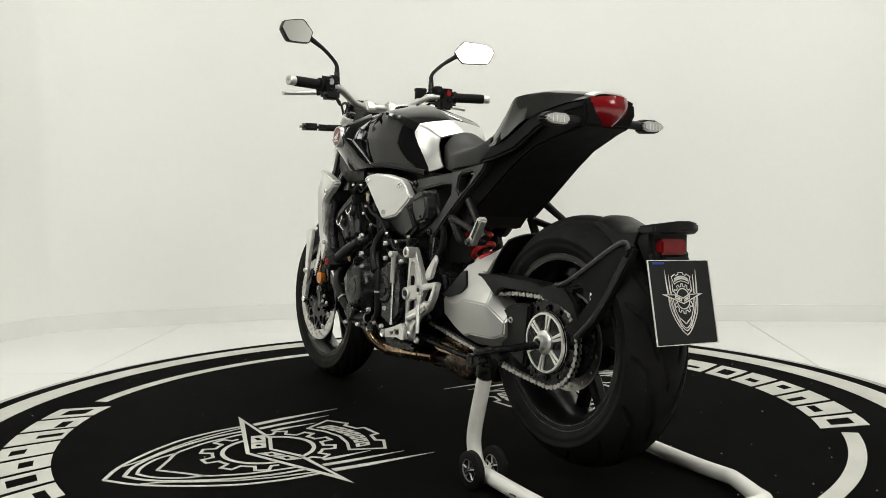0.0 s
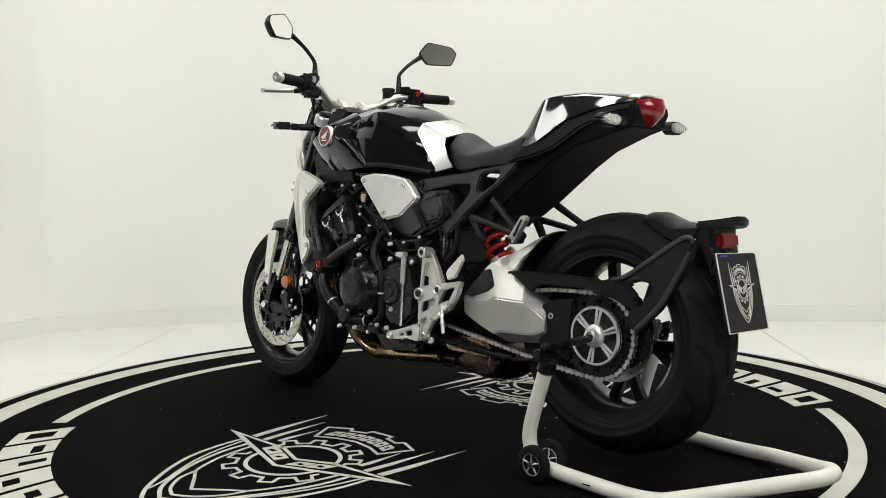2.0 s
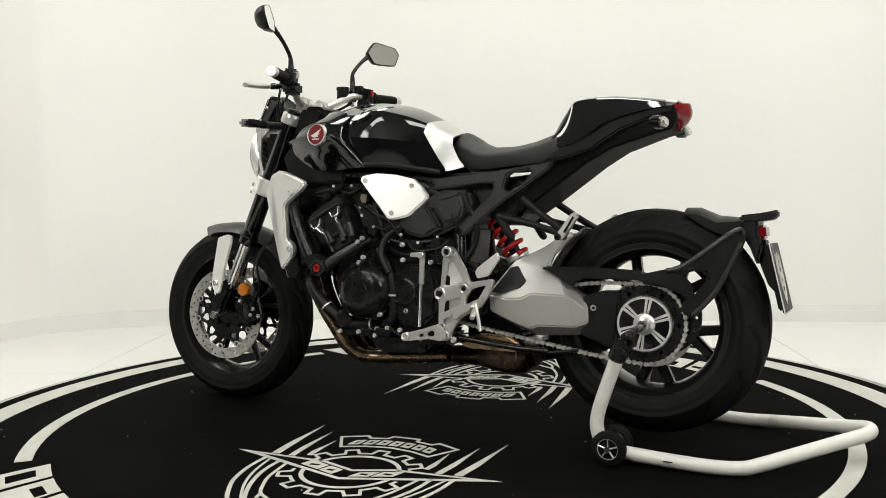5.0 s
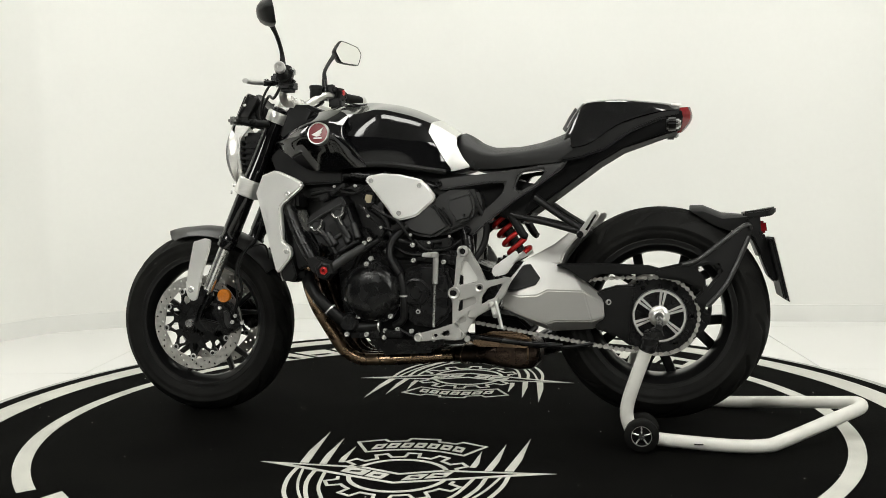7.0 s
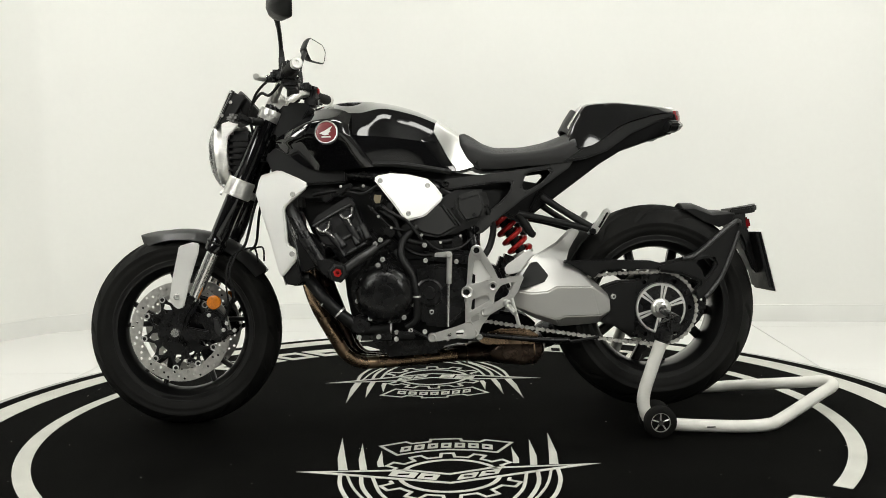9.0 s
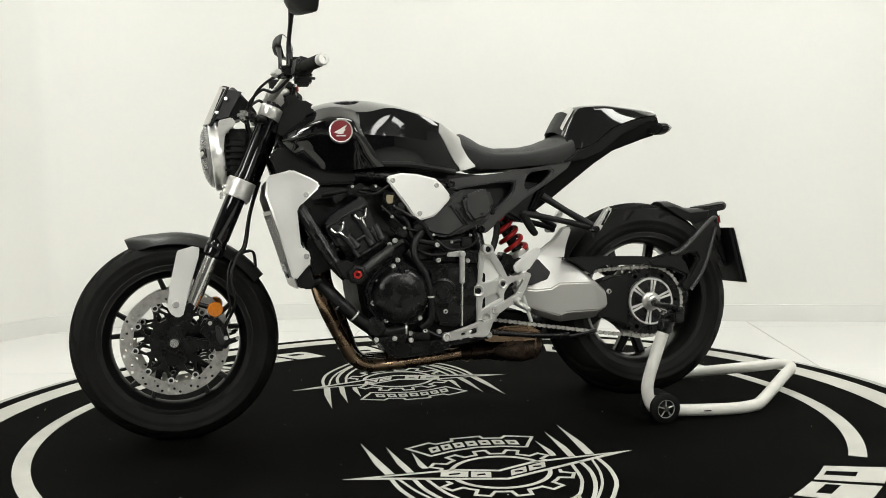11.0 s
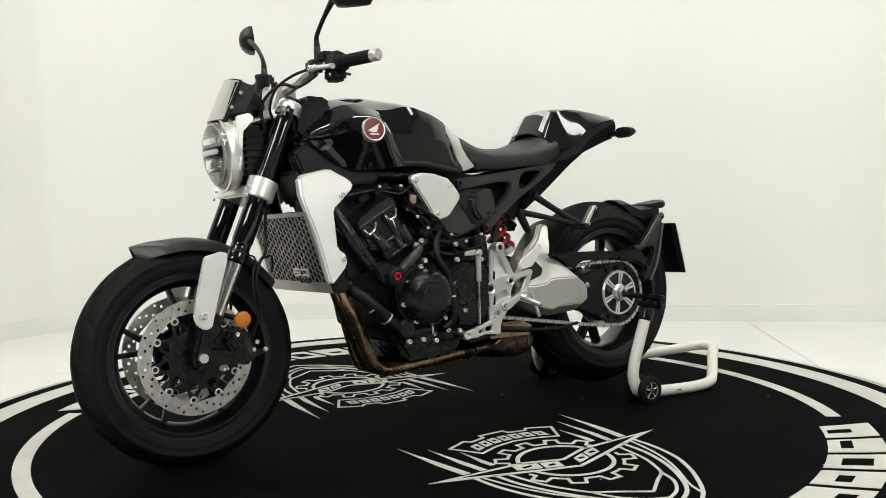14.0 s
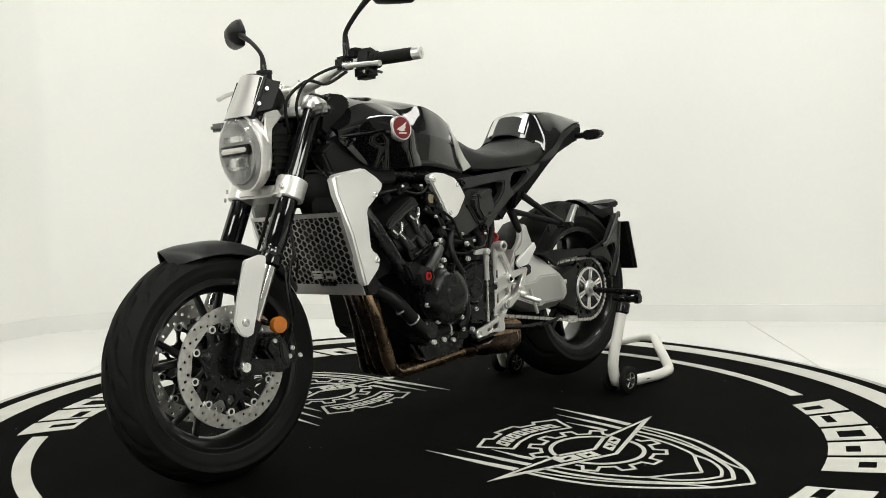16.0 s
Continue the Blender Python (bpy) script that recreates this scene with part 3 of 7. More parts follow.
rear_wheel = bike("rear_wheel", rim_bm(REAR, 0.218, 0.160), RIMBLACK, "black cast rear wheel with forked spokes")
bike("tyre", tyre_bm(REAR, 0.3165, 0.192, 0.216, 0.164, 0.058, 14), RUBBER, "wide black road tyre", rear_wheel)
for k in range(5):
    bike("spoke", spoke_bm(REAR, 52 + 72 * k, 0.06, 0.195, 0.24, 0.046, 0.028, 0.02, 0.045, 0.034, 0.10), RIMBLACK, "", rear_wheel)
bike("hub", rev(REAR + Vector((0, -0.09, 0)), (0, 1, 0), [(0, 0.05), (0.03, 0.07), (0.1, 0.075), (0.13, 0.082), (0.15, 0.07), (0.16, 0.02)], 28), RIMBLACK, "", rear_wheel)
bike("rear_disc", brake_disc(REAR, -0.052, 0.085, 0.125, 0.005, 32, (0.3, 0.7)), DISC, "drilled rear brake disc", rear_wheel)

# thin lip rings in a lighter grey, the edge highlight put into the colour
RIMLIP = material("highlit_black_rim_lip", (0.045, 0.045, 0.043), 0.22, 0.6, wear=0.2, wear_scale=14)
for wheel, centre, half in ((front_wheel, FRONT, 0.0475), (rear_wheel, REAR, 0.080)):
    for s in (LEFT, RIGHT):
        for r in (0.2205, 0.2065):
            ring = [centre + Vector((math.cos(k * 0.0872665) * r, s * (half + (0.0005 if r > 0.21 else -0.001)), math.sin(k * 0.0872665) * r)) for k in range(73)]
            bike("rim_lip", tube(ring, 0.0019, 6, 1), RIMLIP, "", wheel)

# drive: sprocket, hub cap and chain
SPY = -0.112
teeth = []
for k in range(44):
    for f, r in ((0, 0.105), (0.25, 0.113), (0.6, 0.113), (0.85, 0.105)):
        a = 6.28318530718 * (k + f) / 44
        teeth.append((REAR.x + math.cos(a) * r, REAR.z + math.sin(a) * r))
circle = lambda x, z, r, n=24: [(x + math.cos(6.28318530718 * k / n) * r, z + math.sin(6.28318530718 * k / n) * r) for k in range(n)]
sprocket = bike("rear_sprocket", prism(teeth, SPY - 0.003, SPY + 0.003, 0, "xz", [circle(REAR.x, REAR.z, 0.05)] + [circle(REAR.x + math.cos(radians(60 * k)) * 0.091, REAR.z + math.sin(radians(60 * k)) * 0.091, 0.007, 10) for k in range(6)]), BLACKMETAL, "black toothed rear sprocket")
for k in range(6):
    bike("sprocket_bolt", bolt(REAR + Vector((math.cos(radians(60 * k + 30)) * 0.086, SPY - 0.003, math.sin(radians(60 * k + 30)) * 0.086)), (0, -1, 0), 0.008, 0.008), BLACKMETAL, "", sprocket)
cap = bike("hub_cap", rev(REAR + Vector((0, -0.10, 0)), (0, -1, 0), [(0, 0.078), (0.022, 0.078), (0.028, 0.074), (0.026, 0.066), (0.022, 0.02), (0.022, 0)], 48), BLACKMETAL, "black hub cap with six silver spokes")
ring_c = REAR + Vector((0, -0.10, 0))
bike("cap_rim", rev(ring_c, (0, -1, 0), [(0.02, 0.068), (0.0295, 0.069), (0.0295, 0.074), (0.02, 0.0785)], 48, True), ALU, "silver edge", cap)
for k in range(6):
    a = radians(60 * k + 20)
    r0, r1 = 0.018, 0.070
    pts = []
    for r, off in ((r0, -0.28), (r1, -0.145), (r1, -0.03), (r0 + 0.012, -0.03)):
        pts.append((REAR.x + math.cos(a + off) * r, REAR.z + math.sin(a + off) * r))
    pts2 = [(REAR.x + math.cos(a - off) * r, REAR.z + math.sin(a - off) * r) for r, off in ((r0, -0.28), (r1, -0.145), (r1, -0.03), (r0 + 0.012, -0.03))]
    bike("cap_spoke", join(prism(pts, -0.1285, -0.122, 0.001), prism(pts2, -0.1285, -0.122, 0.001)), ALU, "silver spoke pair", cap)
bike("axle_boss", rev(REAR + Vector((0, -0.118, 0)), (0, -1, 0), [(0, 0.03), (0.012, 0.03), (0.016, 0.026), (0.018, 0.02), (0.03, 0.018), (0.032, 0.012), (0.022, 0.01), (0.022, 0)], 28), CASTALU, "", cap)

PITCH = 0.0159
# darker steel for every other link, to set the links apart
CHAINDARK = material("darker_chain_steel", (0.24, 0.235, 0.22), 0.36, 0.8, wear=0.3, wear_scale=80)


def link_bm(wide):
    y = 0.0065 if wide else 0.0045
    out = []
    for s in (-1, 1):
        pts = []
        for k in range(9):
            a = radians(90 + 22.5 * k)
            pts.append((-PITCH / 2 + math.cos(a) * 0.0062, math.sin(a) * 0.0062))
        pts.append((0, -0.0026))
        for k in range(9):
            a = radians(-90 + 22.5 * k)
            pts.append((PITCH / 2 + math.cos(a) * 0.0062, math.sin(a) * 0.0062))
        pts.append((0, 0.0026))
        out.append(prism(pts, s * y - 0.0008, s * y + 0.0008, 0))
    for x in (-PITCH / 2, PITCH / 2):
        out.append(rod((x, -y - 0.0016, 0), (x, y + 0.0016, 0), 0.0028, 8, 0))
    return join(*out)


drive_chain = empty("drive_chain", "", "")
drive_chain.parent = motorcycle
run = [(0.16, 0.392), (0.30, 0.408), (0.48, 0.432), (0.60, 0.446)]
for k in range(15):
    a = radians(100 - 200 * k / 14)
    run.append((REAR.x + math.cos(a) * 0.1105, REAR.z + math.sin(a) * 0.1105))
run += [(0.60, 0.243), (0.45, 0.268), (0.278, 0.297), (0.16, 0.318)]
dense = curve_points([(x, SPY, z) for x, z in run], 12)
wide_link = narrow_link = None
last = dense[0]
spots = [dense[0]]
for p in dense[1:]:
    while (p - last).length >= PITCH:
        last = last + (p - last).normalized() * PITCH
        spots.append(last)
for k in range(len(spots) - 1):
    a, b = spots[k], spots[k + 1]
    m = pose(*((a + b) / 2), 0, -math.degrees(math.atan2(b.z - a.z, b.x - a.x)), 0)
    proto = wide_link if k % 2 else narrow_link
    if proto is None:
        proto = part("chain_link", link_bm(k % 2), CHAIN if k % 2 else CHAINDARK, drive_chain)
        proto.matrix_basis = m
        if k % 2:
            wide_link = proto
        else:
            narrow_link = proto
    else:
        share("chain_link", proto, drive_chain, m)

# swing arm, chain guards
UP = [(0.290, 0.425, -0.124), (0.341, 0.488, -0.116), (0.358, 0.506, -0.108), (0.409, 0.500, -0.106), (0.452, 0.487, -0.108), (0.494, 0.460, -0.112), (0.537, 0.425, -0.118), (0.578, 0.389, -0.122)]
RIDGE = [(0.285, 0.404, -0.144), (0.342, 0.394, -0.158), (0.390, 0.397, -0.162), (0.419, 0.412, -0.162), (0.525, 0.410, -0.160), (0.562, 0.386, -0.150), (0.582, 0.368, -0.140)]
LOW = [(0.288, 0.358, -0.142), (0.359, 0.331, -0.152), (0.418, 0.312, -0.156), (0.440, 0.322, -0.156), (0.548, 0.323, -0.154), (0.582, 0.336, -0.142)]
SOLE = [(0.292, 0.350, -0.112), (0.363, 0.312, -0.114), (0.431, 0.289, -0.116), (0.551, 0.297, -0.114), (0.584, 0.324, -0.112)]
bm = bmesh.new()
U, R, L, B = [[bm.verts.new((x, y, z)) for x, z, y in row] for row in (UP, RIDGE, LOW, SOLE)]
for f in ((U[0], U[1], R[1], R[0]), (U[1], U[2], R[2], R[1]), (U[2], U[3], R[2]), (U[3], U[4], R[3], R[2]), (U[4], U[5], R[4], R[3]), (U[5], U[6], R[4]), (U[6], U[7], R[5], R[4]), (U[7], R[6], R[5]),
          (R[0], R[1], L[1], L[0]), (R[1], R[2], L[2], L[1]), (R[2], R[3], L[3], L[2]), (R[3], R[4], L[4], L[3]), (R[4], R[5], L[5], L[4]), (R[5], R[6], L[5]),
          (L[0], L[1], B[1], B[0]), (L[1], L[2], B[2], B[1]), (L[2], L[3], B[2]), (L[3], L[4], B[3], B[2]), (L[4], L[5], B[4], B[3]), (U[0], R[0], L[0], B[0]), (U[7], B[4], L[5], R[6])):
    bm.faces.new(f)
rim = U + B[::-1]
back = [bm.verts.new((v.co.x, -0.05, v.co.z)) for v in rim]
for k in range(len(rim)):
    j = (k + 1) % len(rim)
    bm.faces.new((rim[k], back[k], back[j], rim[j]))
bm.faces.new(back)
bmesh.ops.recalc_face_normals(bm, faces=bm.faces)
swing_arm = bike("swing_arm", bevel(bm, 0.0035, 2, 12), SWINGPAINT, "satin silver single-sided swing arm", sharp=14)
FIN = [(0.350, 0.500), (0.392, 0.522), (0.432, 0.545), (0.476, 0.582), (0.500, 0.588), (0.512, 0.578), (0.486, 0.548), (0.466, 0.520), (0.455, 0.484), (0.400, 0.488)]
bike("brace", bend(prism(FIN, -0.110, -0.085, 0.006), lambda x, y, z: (x, y + 1.0 * max(0, z - 0.51), z)), SWINGPAINT, "silver upper brace", swing_arm)
RECESS = [(0.345, 0.484), (0.366, 0.488), (0.398, 0.446), (0.384, 0.426), (0.330, 0.411), (0.298, 0.411), (0.318, 0.444)]
bike("swing_recess", bend(prism(RECESS, -0.004, 0.006, 0.002), lambda x, y, z: (x, y - 0.112 - 0.46 * (0.50 - z), z)), MATTE, "dark recess cover", swing_arm)
bike("eccentric_carrier", prism([(0.575, 0.40), (0.64, 0.425), (0.70, 0.43), (0.75, 0.415), (0.79, 0.37), (0.80, 0.33), (0.77, 0.27), (0.71, 0.243), (0.65, 0.25), (0.59, 0.292), (0.575, 0.32)], -0.10, -0.062, 0.008), BLACKMETAL, "black chain adjuster", swing_arm)
bike("carrier_cover", prism([(0.545, 0.395), (0.575, 0.412), (0.615, 0.424), (0.670, 0.426), (0.655, 0.262), (0.60, 0.285), (0.552, 0.300)], -0.128, -0.062, 0.006), MATTE, "", swing_arm)
bike("adjuster_bolt", bolt((0.592, -0.12, 0.377), (0.3, -1, 0), 0.009, 0.012), BOLTSTEEL, "", swing_arm)
GUARD = [(0.446, 0.487), (0.549, 0.490), (0.706, 0.484), (0.775, 0.466), (0.848, 0.441), (0.845, 0.434), (0.775, 0.450), (0.731, 0.459), (0.571, 0.459), (0.547, 0.449), (0.536, 0.433), (0.516, 0.445), (0.480, 0.470)]
bike("chain_guard", join(prism(GUARD, -0.140, -0.128, 0.003), prism([(0.446, 0.4865), (0.549, 0.4895), (0.706, 0.4835), (0.775, 0.4655), (0.848, 0.4405), (0.846, 0.436), (0.775, 0.460), (0.706, 0.477), (0.549, 0.483), (0.446, 0.480)], -0.137, -0.08, 0.002)), MATTE, "matte black chain guard")
bike("lower_chain_guard", tube([(0.36, -0.12, 0.245), (0.46, -0.12, 0.243), (0.55, -0.12, 0.255)], 0.005, 8), MATTE)


# rear hugger, its stay and the plate carrier
def inner_hugger(u, v):
    a = radians(172 - 44 * u)
    f = v * 2 - 1
    r = 0.332 - 0.022 * f * f
    return Vector((REAR.x + math.cos(a) * r, f * 0.105 - 0.005, REAR.z + math.sin(a) * r))


rear_fender = bike("rear_fender", grid_surface(inner_hugger, 12, 8, 0.004), MATTE, "matte black tyre hugger")


def topper_shape(x, y, z):
    w = 0.060 if x < 0.9 else 0.066
    f = y / 0.1
    return (x, f * w, z - 0.018 * f * f * (1.0 if x < 0.95 else 0.4))


bm = prism([(0.824, 0.658), (0.862, 0.658), (0.915, 0.636), (0.985, 0.630), (0.975, 0.600), (0.935, 0.598), (0.888, 0.616)], -0.1, 0.1, 0.0)
bmesh.ops.subdivide_edges(bm, edges=[e for e in bm.edges if abs(e.verts[0].co.y - e.verts[1].co.y) > 0.1], cuts=7)
bike("fender_blade", bevel(bend(bm, topper_shape), 0.002, 1), MATTE, "", rear_fender)
bike("fender_visor", bend(prism([(0.972, -0.058), (1.035, -0.066), (1.055, -0.052), (1.066, -0.02), (1.066, 0.02), (1.055, 0.052), (1.035, 0.066), (0.972, 0.058)], 0.624, 0.646, 0.005, "xy"), lambda x, y, z: (x, y, z - 0.10 * abs(y) - 0.04 + 0.13 * (x - 0.96) + 0.034)), MATTE, "", rear_fender)
bike("tail_lamp_lower", block((1.024, -0.003, 0.591), (0.03, 0.080, 0.036), 0.006, (0, -8, 0)), REDLENS, "red rear lamp above the plate", rear_fender)
bike("lamp_housing", prism([(0.955, 0.622), (1.020, 0.628), (1.022, 0.575), (1.035, 0.56), (1.02, 0.50), (1.0, 0.55), (0.975, 0.59)], -0.06, 0.06, 0.008), MATTE, "", rear_fender)
STAY_SHAPE = [(0.716, 0.472), (0.80, 0.492), (0.845, 0.508), (0.968, 0.600), (0.998, 0.590), (0.985, 0.548), (0.955, 0.48), (0.922, 0.420), (0.870, 0.365), (0.838, 0.372), (0.832, 0.395), (0.858, 0.415), (0.80, 0.44), (0.73, 0.45)]


def stay_shape(x, y, z):
    f = max(0.0, (x - 0.80) / 0.2)
    return (x, y + 0.055 * f * f, z)


fender_stay = bike("fender_stay", bend(prism(STAY_SHAPE, -0.145, -0.118, 0.007, holes=[[(0.866, 0.418), (0.905, 0.468), (0.898, 0.484), (0.872, 0.488), (0.838, 0.478), (0.865, 0.45)]]), stay_shape), MATTE, "forked black fender stay from the hub")
bike("stay_rib", tube([stay_shape(x, -0.146, z) for x, z in ((0.80, 0.488), (0.845, 0.502), (0.968, 0.594), (0.99, 0.585))], 0.007, 8), GREYMATTE, "", fender_stay)
bike("stay_rib", tube([stay_shape(x, -0.146, z) for x, z in ((0.985, 0.565), (0.95, 0.485), (0.918, 0.425), (0.87, 0.37))], 0.007, 8), GREYMATTE, "", fender_stay)
bike("stay_disc", prism(circle(0.78, 0.36, 0.105, 28), -0.092, -0.084, 0.002, holes=[circle(0.78, 0.36, 0.05, 16)] + [circle(0.78 + math.cos(radians(a)) * 0.09, 0.36 + math.sin(radians(a)) * 0.09, 0.005, 8) for a in range(0, 360, 24)]), BLACKMETAL, "", fender_stay)
bike("carrier_arm", prism([(1.0, 0.585), (1.034, 0.575), (1.052, 0.515), (1.070, 0.440), (1.064, 0.430), (1.045, 0.450), (1.025, 0.50)], -0.03, 0.04, 0.005), MATTE, "", fender_stay)

plate = bike("plate", bend(block((0, 0, 0), (0.006, 0.186, 0.182), 0.0025), lambda x, y, z: (1.073 + x - 0.235 * z, y - 0.007, 0.472 + z)), PLATEBLACK, "black show plate with a white shield emblem")
bike("plate_edge", bend(prism([(-0.094, -0.092), (0.094, -0.092), (0.094, 0.092), (-0.094, 0.092)], 0.0008, 0.0034, 0, "yz", [[(-0.0915, -0.0905), (0.0925, -0.0905), (0.0925, 0.0905), (-0.0915, 0.0905)]]), lambda x, y, z: (1.073 + x - 0.235 * z, y - 0.007, 0.472 + z)), BADGEWHITE, "thin pale edge", plate)
bike("plate_backing", bend(block((0, 0, 0), (0.010, 0.170, 0.170), 0.003), lambda x, y, z: (1.0645 + x - 0.235 * z, y - 0.007, 0.474 + z)), MATTE, "", plate)
bike("strip", bend(prism([(-0.08, 0.083), (-0.045, 0.083), (-0.045, 0.088), (-0.08, 0.088)], 0.003, 0.0042, 0, "yz"), lambda x, y, z: (1.073 + x - 0.235 * z, y - 0.007, 0.472 + z)), BLUE, "blue strip", plate)


def plate_mark(pts, name, holes=()):
    """Emblem shapes set upright on the plate."""
    k = 0.175
    cv = lambda q: [(a * k * 0.9, -b * k + 0.018) for a, b in q]
    bm = prism(cv(pts), 0.003, 0.0042, 0, "yz", [cv(h) for h in holes])
    bike(name, bend(bm, lambda x, y, z: (1.073 + x - 0.235 * z, y - 0.007, 0.472 + z)), BADGEWHITE, "", plate)


emblem(None, maker=plate_mark)


# ---- bodywork ----
def spline(xs, ys, x):
    """Smooth interpolation through stations."""
    if x <= xs[0]:
        return ys[0]
    if x >= xs[-1]:
        return ys[-1]
    i = max(k for k in range(len(xs) - 1) if xs[k] <= x)
    h = xs[i + 1] - xs[i]

    def slope(k):
        if k == 0 or k == len(xs) - 1:
            a = 0 if k == 0 else k - 1
            return (ys[a + 1] - ys[a]) / (xs[a + 1] - xs[a])
        a, b = (ys[k] - ys[k - 1]) / (xs[k] - xs[k - 1]), (ys[k + 1] - ys[k]) / (xs[k + 1] - xs[k])
        return 0.0 if a * b <= 0 else 2 * a * b / (a + b)
    t = (x - xs[i]) / h
    return ((1 + 2 * t) * (1 - t) ** 2 * ys[i] + t * (1 - t) ** 2 * h * slope(i) + t * t * (3 - 2 * t) * ys[i + 1] + t * t * (t - 1) * h * slope(i + 1))


# stations of the tank: x, top z, shoulder y z, widest y z, lower edge y z
TANK = [(-0.415, 0.895, 0.080, 0.880, 0.120, 0.857, 0.118, 0.845),
        (-0.370, 0.942, 0.090, 0.915, 0.150, 0.873, 0.146, 0.822),
        (-0.310, 0.974, 0.104, 0.945, 0.170, 0.882, 0.166, 0.790),
        (-0.245, 0.990, 0.122, 0.952, 0.178, 0.886, 0.174, 0.782),
        (-0.195, 0.995, 0.140, 0.944, 0.182, 0.880, 0.176, 0.782),
        (-0.162, 0.995, 0.150, 0.942, 0.187, 0.872, 0.176, 0.786),
        (-0.093, 0.988, 0.154, 0.953, 0.181, 0.868, 0.170, 0.792),
        (-0.017, 0.970, 0.138, 0.940, 0.163, 0.860, 0.152, 0.786),
        (0.066, 0.934, 0.112, 0.911, 0.132, 0.848, 0.128, 0.773),
        (0.120, 0.900, 0.086, 0.878, 0.100, 0.826, 0.112, 0.766),
        (0.185, 0.852, 0.062, 0.838, 0.080, 0.812, 0.092, 0.780)]
TX = [r[0] for r in TANK]
TCOL = [[r[k] for r in TANK] for k in range(8)]


def tank_at(x, s):
    """A point of the tank's skin at x; s from 0 (top middle) to 3 (lower edge), negative to the left."""
    a = abs(s)
    zt, y1, z1, y2, z2, y3, z3 = [spline(TX, TCOL[k], x) for k in range(1, 8)]
    ys, zs = [0, y1, y2, y3], [zt, z1, z2, z3]
    i = min(int(a), 2)
    t = a - i
    P = [(-y1, z1)] + list(zip(ys, zs)) + [(y3 - 0.02, z3 - 0.05)]
    p0, p1, p2, p3 = [Vector(q) for q in P[i:i + 4]]
    q = 0.5 * ((2 * p1) + (p2 - p0) * t + (2 * p0 - 5 * p1 + 4 * p2 - p3) * t * t + (3 * p1 - p0 - 3 * p2 + p3) * t ** 3)
    q = q * 0.3 + (p1 + (p2 - p1) * t) * 0.7
    return Vector((x, math.copysign(q.x, s) if s else 0.0, q.y))


BAND_F = lambda a: float(np.interp(a, [0, 1, 1.5, 2.2, 2.8, 3], [0.078, 0.068, 0.062, 0.094, 0.124, 0.128]))
BAND_R = lambda a: float(np.interp(a, [0, 1, 1.5, 2.2, 2.8, 3], [0.140, 0.138, 0.140, 0.158, 0.178, 0.181]))


def tank_skin(u, v):
    s = v * 6 - 3
    x0 = -0.415 + 0.05 * max(0.0, 1.4 - abs(s)) / 1.4
    return tank_at(x0 + (BAND_F(abs(s)) + 0.004 - x0) * u, s)


fuel_tank = bike("fuel_tank", grid_surface(tank_skin, 90, 60, 0.004), GLOSS, "gloss black fuel tank with a silver rear band", sharp=16)


def band_skin(u, v):
    s = v * 6 - 3
    p = tank_at(BAND_F(abs(s)) + (BAND_R(abs(s)) - BAND_F(abs(s))) * u, s)
    c = Vector((p.x, 0, 0.78))
    return p + (p - c).normalized() * 0.003


bike("tank_band", grid_surface(band_skin, 10, 60, 0.006), BANDSILVER, "satin silver band", fuel_tank)
# wing panels at the front of the tank, creased at the badge and stepped at the rear edge
WING = [[(-0.388, 0.092, 0.896), (-0.345, 0.100, 0.926), (-0.317, 0.106, 0.945), (-0.285, 0.114, 0.957), (-0.240, 0.124, 0.960), (-0.205, 0.138, 0.951), (-0.186, 0.152, 0.938)],
        [(-0.396, 0.146, 0.880), (-0.355, 0.176, 0.896), (-0.315, 0.198, 0.908), (-0.275, 0.213, 0.914), (-0.240, 0.219, 0.914), (-0.212, 0.216, 0.910), (-0.190, 0.202, 0.902)],
        [(-0.407, 0.164, 0.862), (-0.367, 0.200, 0.867), (-0.320, 0.225, 0.872), (-0.275, 0.236, 0.876), (-0.240, 0.240, 0.876), (-0.205, 0.238, 0.873), (-0.182, 0.222, 0.866)],
        [(-0.406, 0.160, 0.857), (-0.372, 0.182, 0.846), (-0.328, 0.194, 0.832), (-0.275, 0.208, 0.826), (-0.225, 0.214, 0.824), (-0.180, 0.212, 0.822), (-0.148, 0.198, 0.820)],
        [(-0.404, 0.158, 0.852), (-0.380, 0.166, 0.828), (-0.334, 0.166, 0.792), (-0.283, 0.174, 0.772), (-0.217, 0.184, 0.771), (-0.155, 0.188, 0.776), (-0.118, 0.180, 0.780)]]
WING_ROWS = [curve_points(row, 8) for row in WING]


def wing_skin(u, v):
    k = v * 4
    i = min(int(k), 3)
    t = k - i
    w = min(u * 1.06, 1.0) * 48
    j = min(int(w), 47)
    rows = [WING_ROWS[min(max(i + d, 0), 4)] for d in (-1, 0, 1, 2)]
    p0, p1, p2, p3 = [r[j].lerp(r[j + 1], w - j) for r in rows]
    c = 0.5 * ((2 * p1) + (p2 - p0) * t + (2 * p0 - 5 * p1 + 4 * p2 - p3) * t * t + (3 * p1 - p0 - 3 * p2 + p3) * t ** 3)
    c = c * 0.3 + p1.lerp(p2, t) * 0.7
    turn = max(0.0, (u * 1.06 - 1.0) / 0.06)
    return Vector((c.x + 0.008 * math.sin(turn * 1.57), -c.y + 0.040 * turn * turn, c.z))


